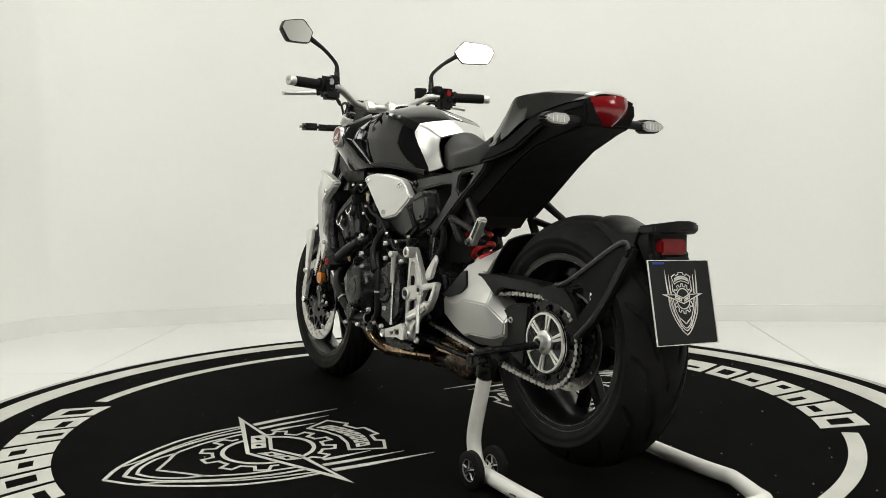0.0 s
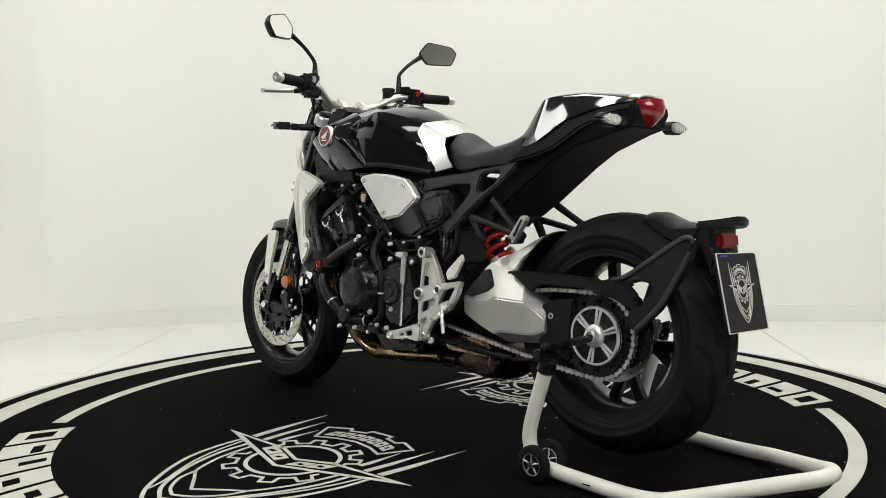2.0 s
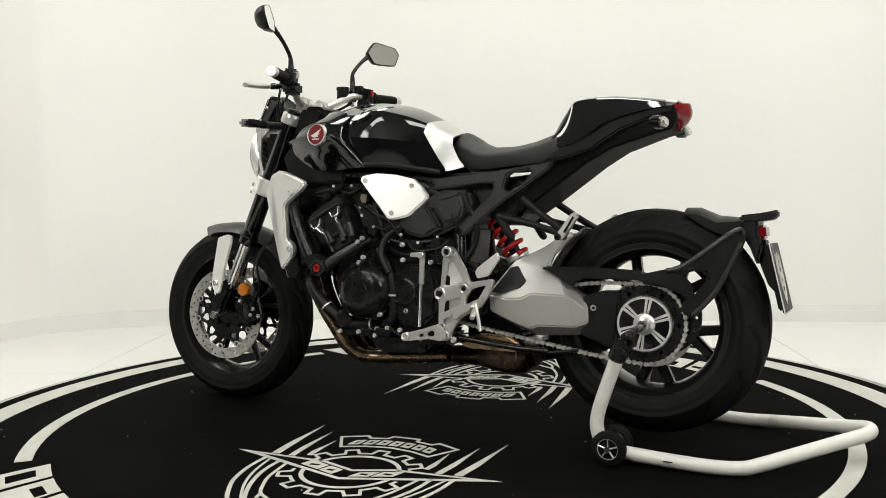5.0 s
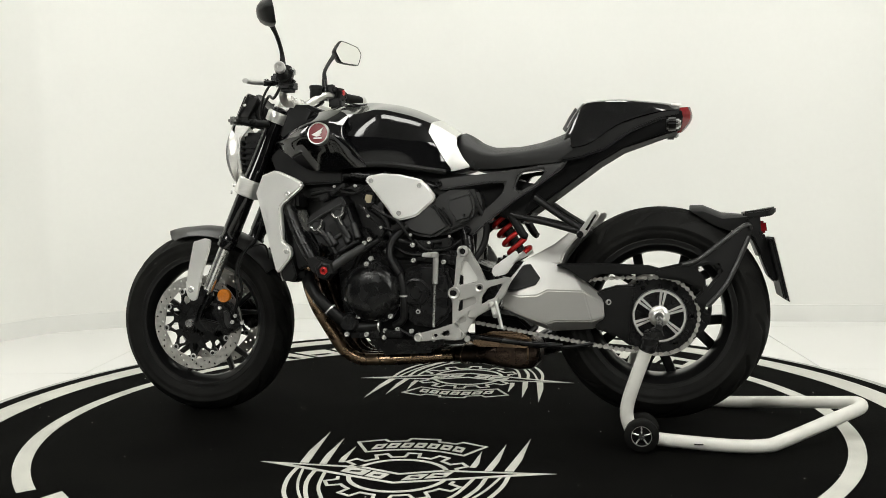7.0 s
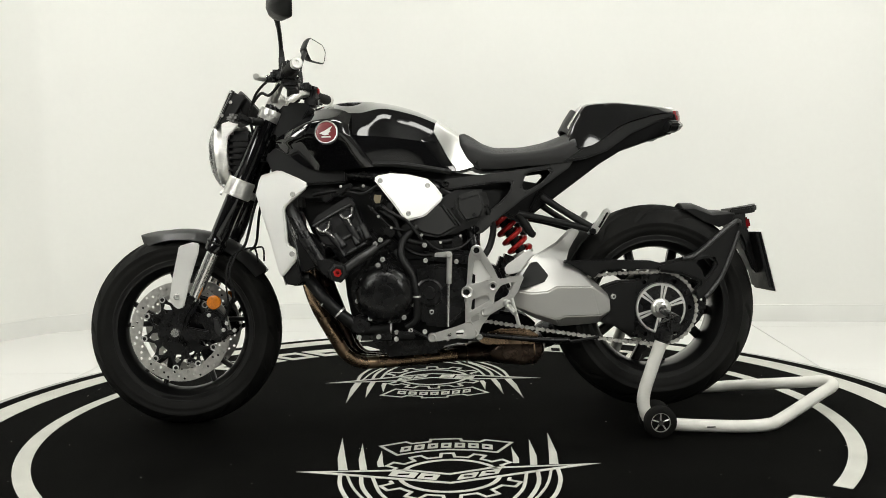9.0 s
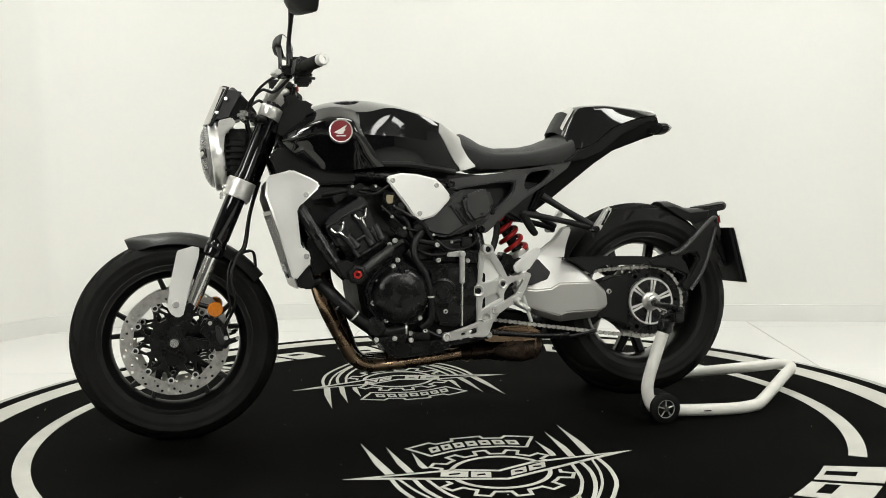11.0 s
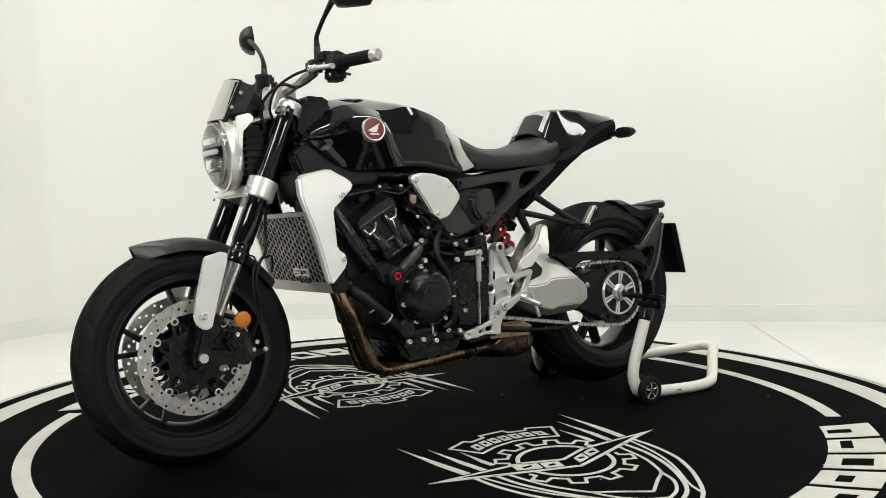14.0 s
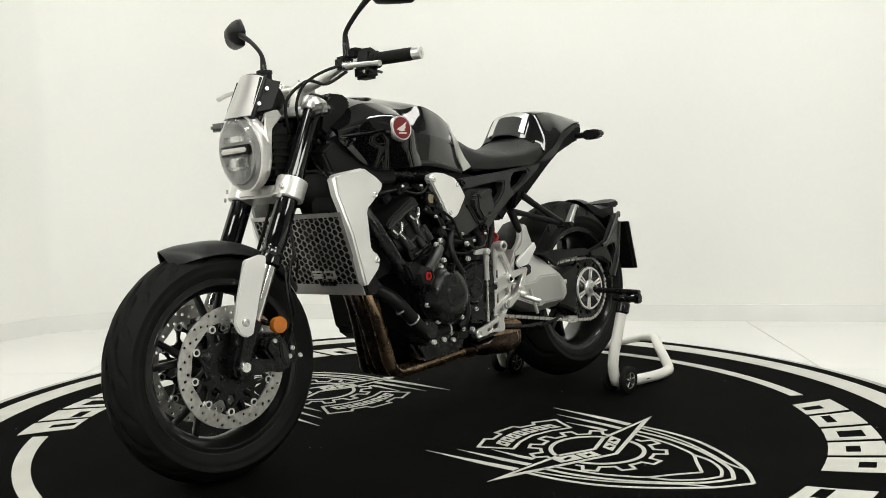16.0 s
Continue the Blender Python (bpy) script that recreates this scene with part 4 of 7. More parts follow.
both("tank_wing", lambda: grid_surface(wing_skin, 52, 32, 0.003), GLOSS, "gloss black wing panel with a sharp crease", fuel_tank)
bike("tank_floor", prism([(-0.39, 0.84), (-0.33, 0.79), (-0.27, 0.772), (0.12, 0.768), (0.17, 0.775), (0.1, 0.80), (-0.3, 0.85)], -0.10, 0.10, 0.004), MATTE, "", fuel_tank)
both("tank_lower_trim", lambda: tube([tank_at(x, -2.96) + Vector((0, 0.002, -0.006)) for x in (-0.13, -0.05, 0.03, 0.11)], 0.009, 8), MATTE, "", fuel_tank)
fc = tank_at(-0.2, 0)
bike("fuel_cap", rev(fc + Vector((0, 0, -0.027)), (-0.05, 0, 1), [(0, 0.05), (0.016, 0.05), (0.019, 0.047), (0.017, 0.035), (0.017, 0)], 32), BLACKMETAL, "round black filler cap", fuel_tank)
for s in (LEFT, RIGHT):
    c = Vector((-0.248, s * 0.2345, 0.877))
    ax = Vector((-0.06, s, 0.10)).normalized()
    badge = bike("badge", rev(c, ax, [(-0.01, 0.034), (0.006, 0.034), (0.0085, 0.0325), (0.008, 0.030), (0.0065, 0.0295)], 32), BANDSILVER, "round red badge with a white wing shape", fuel_tank)
    bike("badge_face", rev(c, ax, [(0.002, 0.0298), (0.0072, 0.0298), (0.0078, 0.02), (0.008, 0)], 32), BADGE, "", badge)
    wing = prism([(-0.020, -0.004), (-0.004, 0.004), (0.018, 0.017), (0.010, 0.004), (0.014, 0.002), (0.006, -0.004), (0.010, -0.007), (-0.004, -0.010)], 0.0, 0.0022, 0.0004)
    tr = ax.to_track_quat("Y", "Z").to_matrix().to_4x4()
    bmesh.ops.transform(wing, matrix=Matrix.Translation(c + ax * 0.0075) @ tr @ (Matrix.Identity(4) if s > 0 else Matrix.Diagonal((-1, 1, 1, 1))), verts=wing.verts)
    bike("badge_wing", wing, BADGEWHITE, "", badge)
    bar = prism([(-0.013, -0.016), (0.013, -0.016), (0.013, -0.0125), (-0.013, -0.0125)], 0.0, 0.0018, 0)
    bmesh.ops.transform(bar, matrix=Matrix.Translation(c + ax * 0.0075) @ tr, verts=bar.verts)
    bike("badge_bar", bar, BADGEWHITE, "", badge)

# front infill between tank and steering head
both("air_duct", lambda: bend(prism([(-0.408, 0.848), (-0.300, 0.785), (-0.20, 0.772), (-0.20, 0.735), (-0.33, 0.730), (-0.42, 0.762), (-0.445, 0.82)], -0.160, -0.10, 0.006), lambda x, y, z: (x, y + 0.25 * max(0, -0.36 - x), z)), MATTE, "matte black air duct", fuel_tank)
bike("tank_nose", join(prism([(-0.42, 0.945), (-0.385, 0.985), (-0.33, 0.982), (-0.30, 0.965), (-0.34, 0.90), (-0.40, 0.86), (-0.43, 0.88)], -0.11, 0.11, 0.012)), MATTE, "matte black filler panel", fuel_tank)


# seat and tail
SEATX = [0.132, 0.150, 0.180, 0.215, 0.260, 0.313, 0.384, 0.440, 0.480]
SEATT = [0.876, 0.889, 0.876, 0.853, 0.840, 0.840, 0.850, 0.868, 0.884]
SEATW = [0.064, 0.074, 0.084, 0.100, 0.122, 0.140, 0.147, 0.147, 0.142]
SEATB = [0.800, 0.786, 0.776, 0.772, 0.770, 0.774, 0.779, 0.785, 0.80]


def seat_skin(u, v):
    x = SEATX[0] + (SEATX[-1] - SEATX[0]) * u
    zt, w, zb = spline(SEATX, SEATT, x), spline(SEATX, SEATW, x), spline(SEATX, SEATB, x)
    s = v * 2 - 1
    a = abs(s)
    if a < 0.7:
        f = a / 0.7
        y, z = w * 0.97 * f, zt - (zt - zb) * 0.42 * f ** 2.6
        if f > 0.85:
            y = w * (0.8245 + (f - 0.85) * 1.0)
    else:
        f = (a - 0.7) / 0.3
        y, z = w * (0.9745 + 0.02 * math.sin(f * 3.14)), zt - (zt - zb) * (0.42 + 0.58 * f)
    return Vector((x + 0.02 * a ** 3 * u, math.copysign(y, s), z))


seat = bike("seat", grid_surface(seat_skin, 30, 40, 0.006), SEAT, "black textured rider seat", sharp=60)
bike("seat_base", prism([(0.17, 0.785), (0.20, 0.765), (0.45, 0.775), (0.52, 0.815), (0.50, 0.86), (0.44, 0.84), (0.3, 0.82), (0.2, 0.82)], -0.088, 0.088, 0.008), MATTE, "", seat)

TAILX = [0.468, 0.495, 0.530, 0.575, 0.620, 0.680, 0.740, 0.795]
TAILT = [0.878, 0.925, 0.966, 0.971, 0.972, 0.967, 0.960, 0.951]
TAILW = [0.132, 0.145, 0.148, 0.141, 0.129, 0.111, 0.093, 0.079]
TAILB = [0.848, 0.826, 0.832, 0.858, 0.890, 0.912, 0.928, 0.936]


def tail_skin(u, v):
    x = TAILX[0] + (TAILX[-1] - TAILX[0]) * u
    zt, w, zb = spline(TAILX, TAILT, x), spline(TAILX, TAILW, x), spline(TAILX, TAILB, x)
    s = v * 2 - 1
    a = abs(s)
    if a < 0.6:
        f = a / 0.6
        y, z = (0.098 - 0.042 * u) * f, zt + 0.002 - 0.010 * f ** 3
    else:
        f = (a - 0.6) / 0.4
        y, z = 0.098 - 0.042 * u + (w - 0.098 + 0.042 * u) * (0.85 * f + 0.15 * math.sin(f * 1.57)), zt - 0.008 - (zt - 0.008 - zb) * f
    return Vector((x, math.copysign(y, s), z))


tail_cowl = bike("tail_cowl", grid_surface(tail_skin, 36, 40, 0.004), GLOSS, "gloss black tail cowl over the rear seat", sharp=40)


def trim_skin(u, v):
    p = tail_skin(0.02 + 0.13 * u + 0.03 * (1 - abs(2 * v - 1)), 0.25 + 0.50 * v)
    return p + Vector((-0.004, 0, 0.004))


bike("cowl_trim", grid_surface(trim_skin, 4, 28, 0.003), BANDSILVER, "silver front trim", tail_cowl)


def pad_skin(u, v):
    a = abs(2 * v - 1)
    p = tail_skin(0.0 + 0.115 * u, 0.30 + 0.40 * v)
    return p + Vector((-0.016 * (1 - a ** 3), 0, 0.012 * (1 - a ** 3)))


bike("cowl_pad", grid_surface(pad_skin, 6, 16, 0.006), SEAT, "black padded stop", tail_cowl)


def tail_end(u, v):
    p = tail_skin(0.93 + 0.075 * u, 0.2 + 0.6 * v)
    return p + Vector((0.004 * u, 0, 0.003))


bike("cowl_end", grid_surface(tail_end, 3, 20, 0.004), SATIN, "pale end trim", tail_cowl)
UNDER = [(0.470, 0.800), (0.530, 0.828), (0.589, 0.860), (0.640, 0.897), (0.744, 0.927), (0.800, 0.934), (0.806, 0.905), (0.795, 0.872), (0.757, 0.862), (0.635, 0.822), (0.565, 0.781), (0.425, 0.680), (0.362, 0.634), (0.345, 0.640), (0.375, 0.700), (0.44, 0.765)]
under_tail = bike("under_tail", bend(prism(UNDER, -0.104, 0.104, 0.006), lambda x, y, z: (x, y * (1.12 - 0.35 * max(0, (x - 0.5) / 0.3)) * (1 if z > 0.9 - (0.8 - x) * 0.6 else 0.9), z)), TAILBLACK, "satin black tail underside")
FLANK = [(0.440, 0.782), (0.505, 0.826), (0.560, 0.848), (0.632, 0.897), (0.744, 0.929), (0.798, 0.936), (0.800, 0.915), (0.745, 0.905), (0.660, 0.870), (0.585, 0.818), (0.52, 0.795)]
both("tail_flank", lambda: bend(prism(FLANK, -0.153, -0.09, 0.006), lambda x, y, z: (x, y + 0.24 * max(0, x - 0.50), z)), MATTE, "", under_tail)


def tail_lamp(u, v):
    a = v * 2 - 1
    z = 0.940 - 0.066 * u
    w = 0.060 * math.sqrt(1 - 0.86 * u ** 2.4)
    return Vector((0.828 - 0.034 * a * a - 0.024 * u + 0.016 * math.sin(u * 3.14), a * w, z + 0.006 * (1 - a * a) * (1 - u)))


tail_light = bike("tail_light", grid_surface(tail_lamp, 10, 16, 0.012), REDLENS, "wide red tail lamp lens")
bike("lamp_inner", bend(grid_surface(tail_lamp, 6, 10, 0.004), lambda x, y, z: (x - 0.016, y * 0.8, 0.91 + (z - 0.91) * 0.7)), RED, "", tail_light)
for s in (LEFT, RIGHT):
    e = bike("indicator", rod((0.775, s * 0.07, 0.886), (0.777, s * 0.125, 0.884), 0.011, 12), MATTE, "clear rear turn signal on a black stalk")
    RIM = [(0.114, -0.010), (0.130, -0.018), (0.165, -0.017), (0.186, -0.010), (0.194, 0.0), (0.188, 0.010), (0.165, 0.017), (0.130, 0.017), (0.114, 0.010)]
    bike("lens_back", prism([(s * a, 0.884 + b) for a, b in RIM], 0.758, 0.788, 0.005, "yz"), MATTE, "black back and rim", e)
    bike("lens", prism([(s * (0.156 + (a - 0.156) * 0.88), 0.884 + b * 0.74) for a, b in RIM], 0.778, 0.7965, 0.004, "yz"), LENS_IN, "clear ribbed lens", e)
    for k in range(4):
        bike("lens_rib", block((0.7962, s * (0.138 + 0.011 * k), 0.883), (0.002, 0.003, 0.016), 0.0008), BADGEWHITE, "", e)

# rear frame: forged side plates with a window, struts and pegs
SUB = [(0.085, 0.738), (0.10, 0.742), (0.283, 0.760), (0.436, 0.782), (0.480, 0.790), (0.462, 0.765), (0.400, 0.722), (0.324, 0.675), (0.262, 0.628), (0.200, 0.575), (0.180, 0.574), (0.172, 0.592), (0.205, 0.625), (0.260, 0.672), (0.287, 0.700), (0.293, 0.728), (0.24, 0.728), (0.10, 0.708), (0.086, 0.715)]
WIN = [(0.322, 0.712), (0.334, 0.748), (0.348, 0.757), (0.408, 0.765), (0.414, 0.758), (0.382, 0.724), (0.335, 0.700)]
side_frame = both("side_frame", lambda: bend(prism(SUB, -0.134, -0.104, 0.006, holes=[WIN]), lambda x, y, z: (x, y - 0.06 * max(0, (x - 0.30)), z)), FRAME_LITPOD_GREY, "dark grey forged rear frame plate")
for sf, s in zip(side_frame, (LEFT, RIGHT)):
    bike("frame_bolt", bolt((0.183, s * 0.134, 0.588), (0, s, 0), 0.010, 0.007), BLACKMETAL, "", sf)
    bike("frame_bolt", bolt((0.093, s * 0.134, 0.727), (0, s, 0), 0.011, 0.008), BLACKMETAL, "", sf)
    st = bike("peg_strut", tube([(0.310, s * 0.140, 0.632), (0.42, s * 0.152, 0.608), (0.525, s * 0.172, 0.580)], [0.011, 0.009, 0.011], 10), MATTE, "black passenger peg strut")
    bike("strut", tube([(0.383, s * 0.13, 0.682), (0.45, s * 0.15, 0.635), (0.528, s * 0.172, 0.584)], [0.012, 0.010, 0.012], 10), MATTE, "", st)
    bike("strut", tube([(0.312, s * 0.138, 0.634), (0.345, s * 0.135, 0.578), (0.358, s * 0.13, 0.568)], [0.014, 0.012, 0.009], 10), MATTE, "", st)
    peg = bike("passenger_peg", bend(prism([(0.512, 0.568), (0.530, 0.565), (0.575, 0.632), (0.571, 0.641), (0.558, 0.642), (0.52, 0.59)], -0.012, 0.012, 0.004), lambda x, y, z: (x, s * 0.208 + y, z)), CASTALU, "folded silver passenger footpeg")
    bike("peg_slot", prism([(0.535, 0.588), (0.541, 0.585), (0.566, 0.628), (0.562, 0.632)], s * 0.220, s * 0.2215, 0), BLACKMETAL, "", peg)
    bike("peg_pivot", rod((0.52, s * 0.165, 0.575), (0.52, s * 0.226, 0.575), 0.010, 12), BLACKMETAL, "", peg)

# shock with red spring
SA, SB = Vector((0.222, -0.03, 0.70)), Vector((0.336, -0.03, 0.500))
sd = (SB - SA).normalized()
shock = bike("shock_absorber", join(rod(SA, SB, 0.017, 16), rev(SA + sd * 0.05, sd, [(0, 0.02), (0, 0.036), (0.012, 0.036), (0.016, 0.02)], 20, True)), MATTE, "black rear shock with a red coil spring")
sn = sd.orthogonal().normalized()
sm = sd.cross(sn)
coil = [SA + sd * (0.066 + 0.150 * k / 96) + (sn * math.cos(k * 6.28318 / 20) + sm * math.sin(k * 6.28318 / 20)) * 0.032 for k in range(97)]
bike("spring", tube(coil, 0.0078, 10, 1), RED, "red coil spring", shock)
bike("collar", rev(SB - sd * 0.02, sd, [(0, 0.02), (0, 0.034), (0.010, 0.036), (0.018, 0.034), (0.018, 0.02)], 20, True), CASTALU, "silver preload collar", shock)

# ---- front end ----
FT, FB = Vector((-0.435, 0, 0.945)), Vector((-0.688, 0, 0.372))
fork_dir = (FB - FT).normalized()


def on_fork(z, y=0.0):
    t = (z - FT.z) / (FB.z - FT.z)
    p = FT + (FB - FT) * t
    return Vector((p.x, y, p.z))


for s in (LEFT, RIGHT):
    y = s * 0.103
    leg = bike("fork_leg", rev(on_fork(0.955, y), fork_dir, [(0, 0.020), (0, 0.0265), (0.20, 0.0265), (0.205, 0.0285), (0.40, 0.0285), (0.405, 0.0265), (0.42, 0.0265), (0.425, 0.029), (0.455, 0.029), (0.460, 0.024), (0.462, 0.015)], 24), GLOSS, "black upside-down fork leg")
    bike("stanchion", rod(on_fork(0.545, y), on_fork(0.385, y), 0.0205, 20), CHROME, "polished steel inner tube", leg)
    bike("fork_foot", prism([(-0.680, 0.418), (-0.655, 0.40), (-0.69, 0.335), (-0.715, 0.262), (-0.745, 0.262), (-0.752, 0.30), (-0.735, 0.35), (-0.728, 0.400)], y - 0.026, y + 0.026, 0.010), BLACKMETAL, "", leg)
    bike("wiper_clip", rev(on_fork(0.565, y), fork_dir, [(0, 0.029), (0, 0.0305), (0.006, 0.0305), (0.006, 0.029)], 20, True), BLACKMETAL, "", leg)
    # fork guard
    GUARDP = [(-0.710, 0.556), (-0.668, 0.567), (-0.648, 0.562), (-0.652, 0.535), (-0.678, 0.455), (-0.700, 0.372), (-0.718, 0.366), (-0.735, 0.378), (-0.744, 0.40), (-0.735, 0.455)]
    guard = bike("fork_guard", bend(prism(GUARDP, -0.006, 0.006, 0.003), lambda x, yy, z: (x, s * (0.137 - 0.25 * max(0, -0.69 - x)) + yy, z)), SATIN, "silver fork guard plate")
    bike("guard_bolt", bolt((-0.719, s * 0.136, 0.404), (0, s, 0), 0.010, 0.008), BOLTSTEEL, "", guard)
    # caliper and reflector
    cal = bike("brake_caliper", bend(prism([(-0.640, 0.362), (-0.612, 0.366), (-0.585, 0.335), (-0.572, 0.285), (-0.590, 0.262), (-0.622, 0.262), (-0.640, 0.30), (-0.66, 0.33)], -0.035, 0.035, 0.008), lambda x, yy, z: (x, s * 0.088 + yy, z)), BLACKMETAL, "black radial brake caliper")
    bike("caliper_face", prism([(-0.615, 0.34), (-0.598, 0.335), (-0.585, 0.290), (-0.60, 0.278), (-0.612, 0.30)], s * 0.118, s * 0.130, 0.004), GREYMATTE, "", cal)
    bike("caliper_bracket", prism([(-0.72, 0.292), (-0.70, 0.312), (-0.60, 0.292), (-0.55, 0.302), (-0.548, 0.290), (-0.60, 0.272), (-0.70, 0.268)], s * 0.108, s * 0.124, 0.004), BLACKMETAL, "", cal)
    for bx, bz in ((-0.628, 0.345), (-0.585, 0.30), (-0.552, 0.298), (-0.575, 0.32)):
        bike("caliper_bolt", bolt((bx, s * 0.122, bz), (0, s, 0), 0.0065, 0.006), BOLTSTEEL, "", cal)
    bike("reflector", rev((-0.612, s * 0.124, 0.384), (0, s, 0), [(-0.012, 0.020), (0.004, 0.022), (0.007, 0.0205), (0.009, 0.012), (0.0095, 0)], 28), AMBER, "round amber side reflector", leg)
    bike("reflector_stem", rod((-0.612, s * 0.10, 0.384), (-0.66, s * 0.105, 0.40), 0.007, 8), BLACKMETAL, "", leg)
    bike("brake_hose", tube([(-0.585, s * 0.10, 0.335), (-0.555, s * 0.115, 0.40), (-0.565, s * 0.115, 0.47), (-0.545, s * 0.10, 0.53), (-0.52, s * 0.085, 0.56), (-0.50, s * 0.05, 0.66), (-0.47, s * 0.04, 0.75)], 0.0045, 8), HOSE, "", cal)
    bike("sensor_wire", tube([(-0.60, s * 0.11, 0.30), (-0.57, s * 0.12, 0.37), (-0.575, s * 0.12, 0.45), (-0.56, s * 0.10, 0.52), (-0.50, s * 0.07, 0.545), (-0.49, s * 0.05, 0.50)], 0.003, 6), HOSE, "", cal)


def front_fender(u, v):
    a = radians(114.5 - 79.5 * u)
    f = v * 2 - 1
    w = 0.074 * (0.30 + 0.70 * math.sin(min(1, u * 4.5) * 1.57)) * (1 - 0.25 * max(0, u - 0.6) / 0.4)
    r = 0.316 - 0.034 * abs(f) ** 2.4
    if u < 0.2:
        r += 0.012 * (0.2 - u) / 0.2 * (1 - f * f)
    return Vector((FRONT.x + math.cos(a) * r, f * w, FRONT.z + math.sin(a) * r))


fender = bike("front_fender", grid_surface(front_fender, 30, 16, 0.004), GREYMATTE, "matte black front mudguard", sharp=60)

# fork clamps, handlebar clamps
lower = bike("lower_clamp", block((-0.545, 0, 0.718), (0.05, 0.16, 0.035), 0.006, (0, 26, 0)), CASTALU, "silver lower fork clamp")
for s in (LEFT, RIGHT):
    bike("clamp_ring", rev(on_fork(0.752, s * 0.103), fork_dir, [(0, 0.028), (0, 0.0385), (0.003, 0.041), (0.052, 0.041), (0.055, 0.0385), (0.055, 0.028)], 28, True), ALU, "", lower)
    bike("clamp_bolt", bolt((-0.572, s * 0.122, 0.735), (-1, s * 0.5, 0.1), 0.006, 0.006), BOLTSTEEL, "", lower)
    bike("clamp_bolt", bolt((-0.580, s * 0.122, 0.712), (-1, s * 0.5, 0.1), 0.006, 0.006), BOLTSTEEL, "", lower)
upper = bike("upper_clamp", prism([(-0.49, -0.05), (-0.45, -0.09), (-0.42, -0.05), (-0.42, 0.05), (-0.45, 0.09), (-0.49, 0.05)], 0.925, 0.948, 0.006, "xy"), ALU, "silver upper fork clamp")
for s in (LEFT, RIGHT):
    bike("clamp_ring", rev(on_fork(0.962, s * 0.103), fork_dir, [(0, 0.024), (0, 0.031), (0.003, 0.033), (0.032, 0.033), (0.035, 0.031), (0.035, 0.026)], 28, True), CASTALU, "", upper)
    bike("fork_cap", rev(on_fork(0.975, s * 0.103), fork_dir, [(0, 0.006), (0, 0.014), (0.004, 0.022), (0.02, 0.022)], 20), BLACKMETAL, "", upper)
    bike("riser", prism([(-0.466, 0.945), (-0.446, 1.000), (-0.430, 1.022), (-0.402, 1.018), (-0.388, 0.990), (-0.402, 0.948)], s * 0.045 - 0.017, s * 0.045 + 0.017, 0.005), BARSILVER, "silver bar riser", upper)
    bike("riser_bolt", bolt((-0.43, s * 0.045, 1.02), (-0.3, 0, 1), 0.006, 0.005), BOLTSTEEL, "", upper)
bike("steering_stem", rod((-0.41, 0, 0.96), (-0.515, 0, 0.72), 0.03, 18), BLACKMETAL, "", upper)

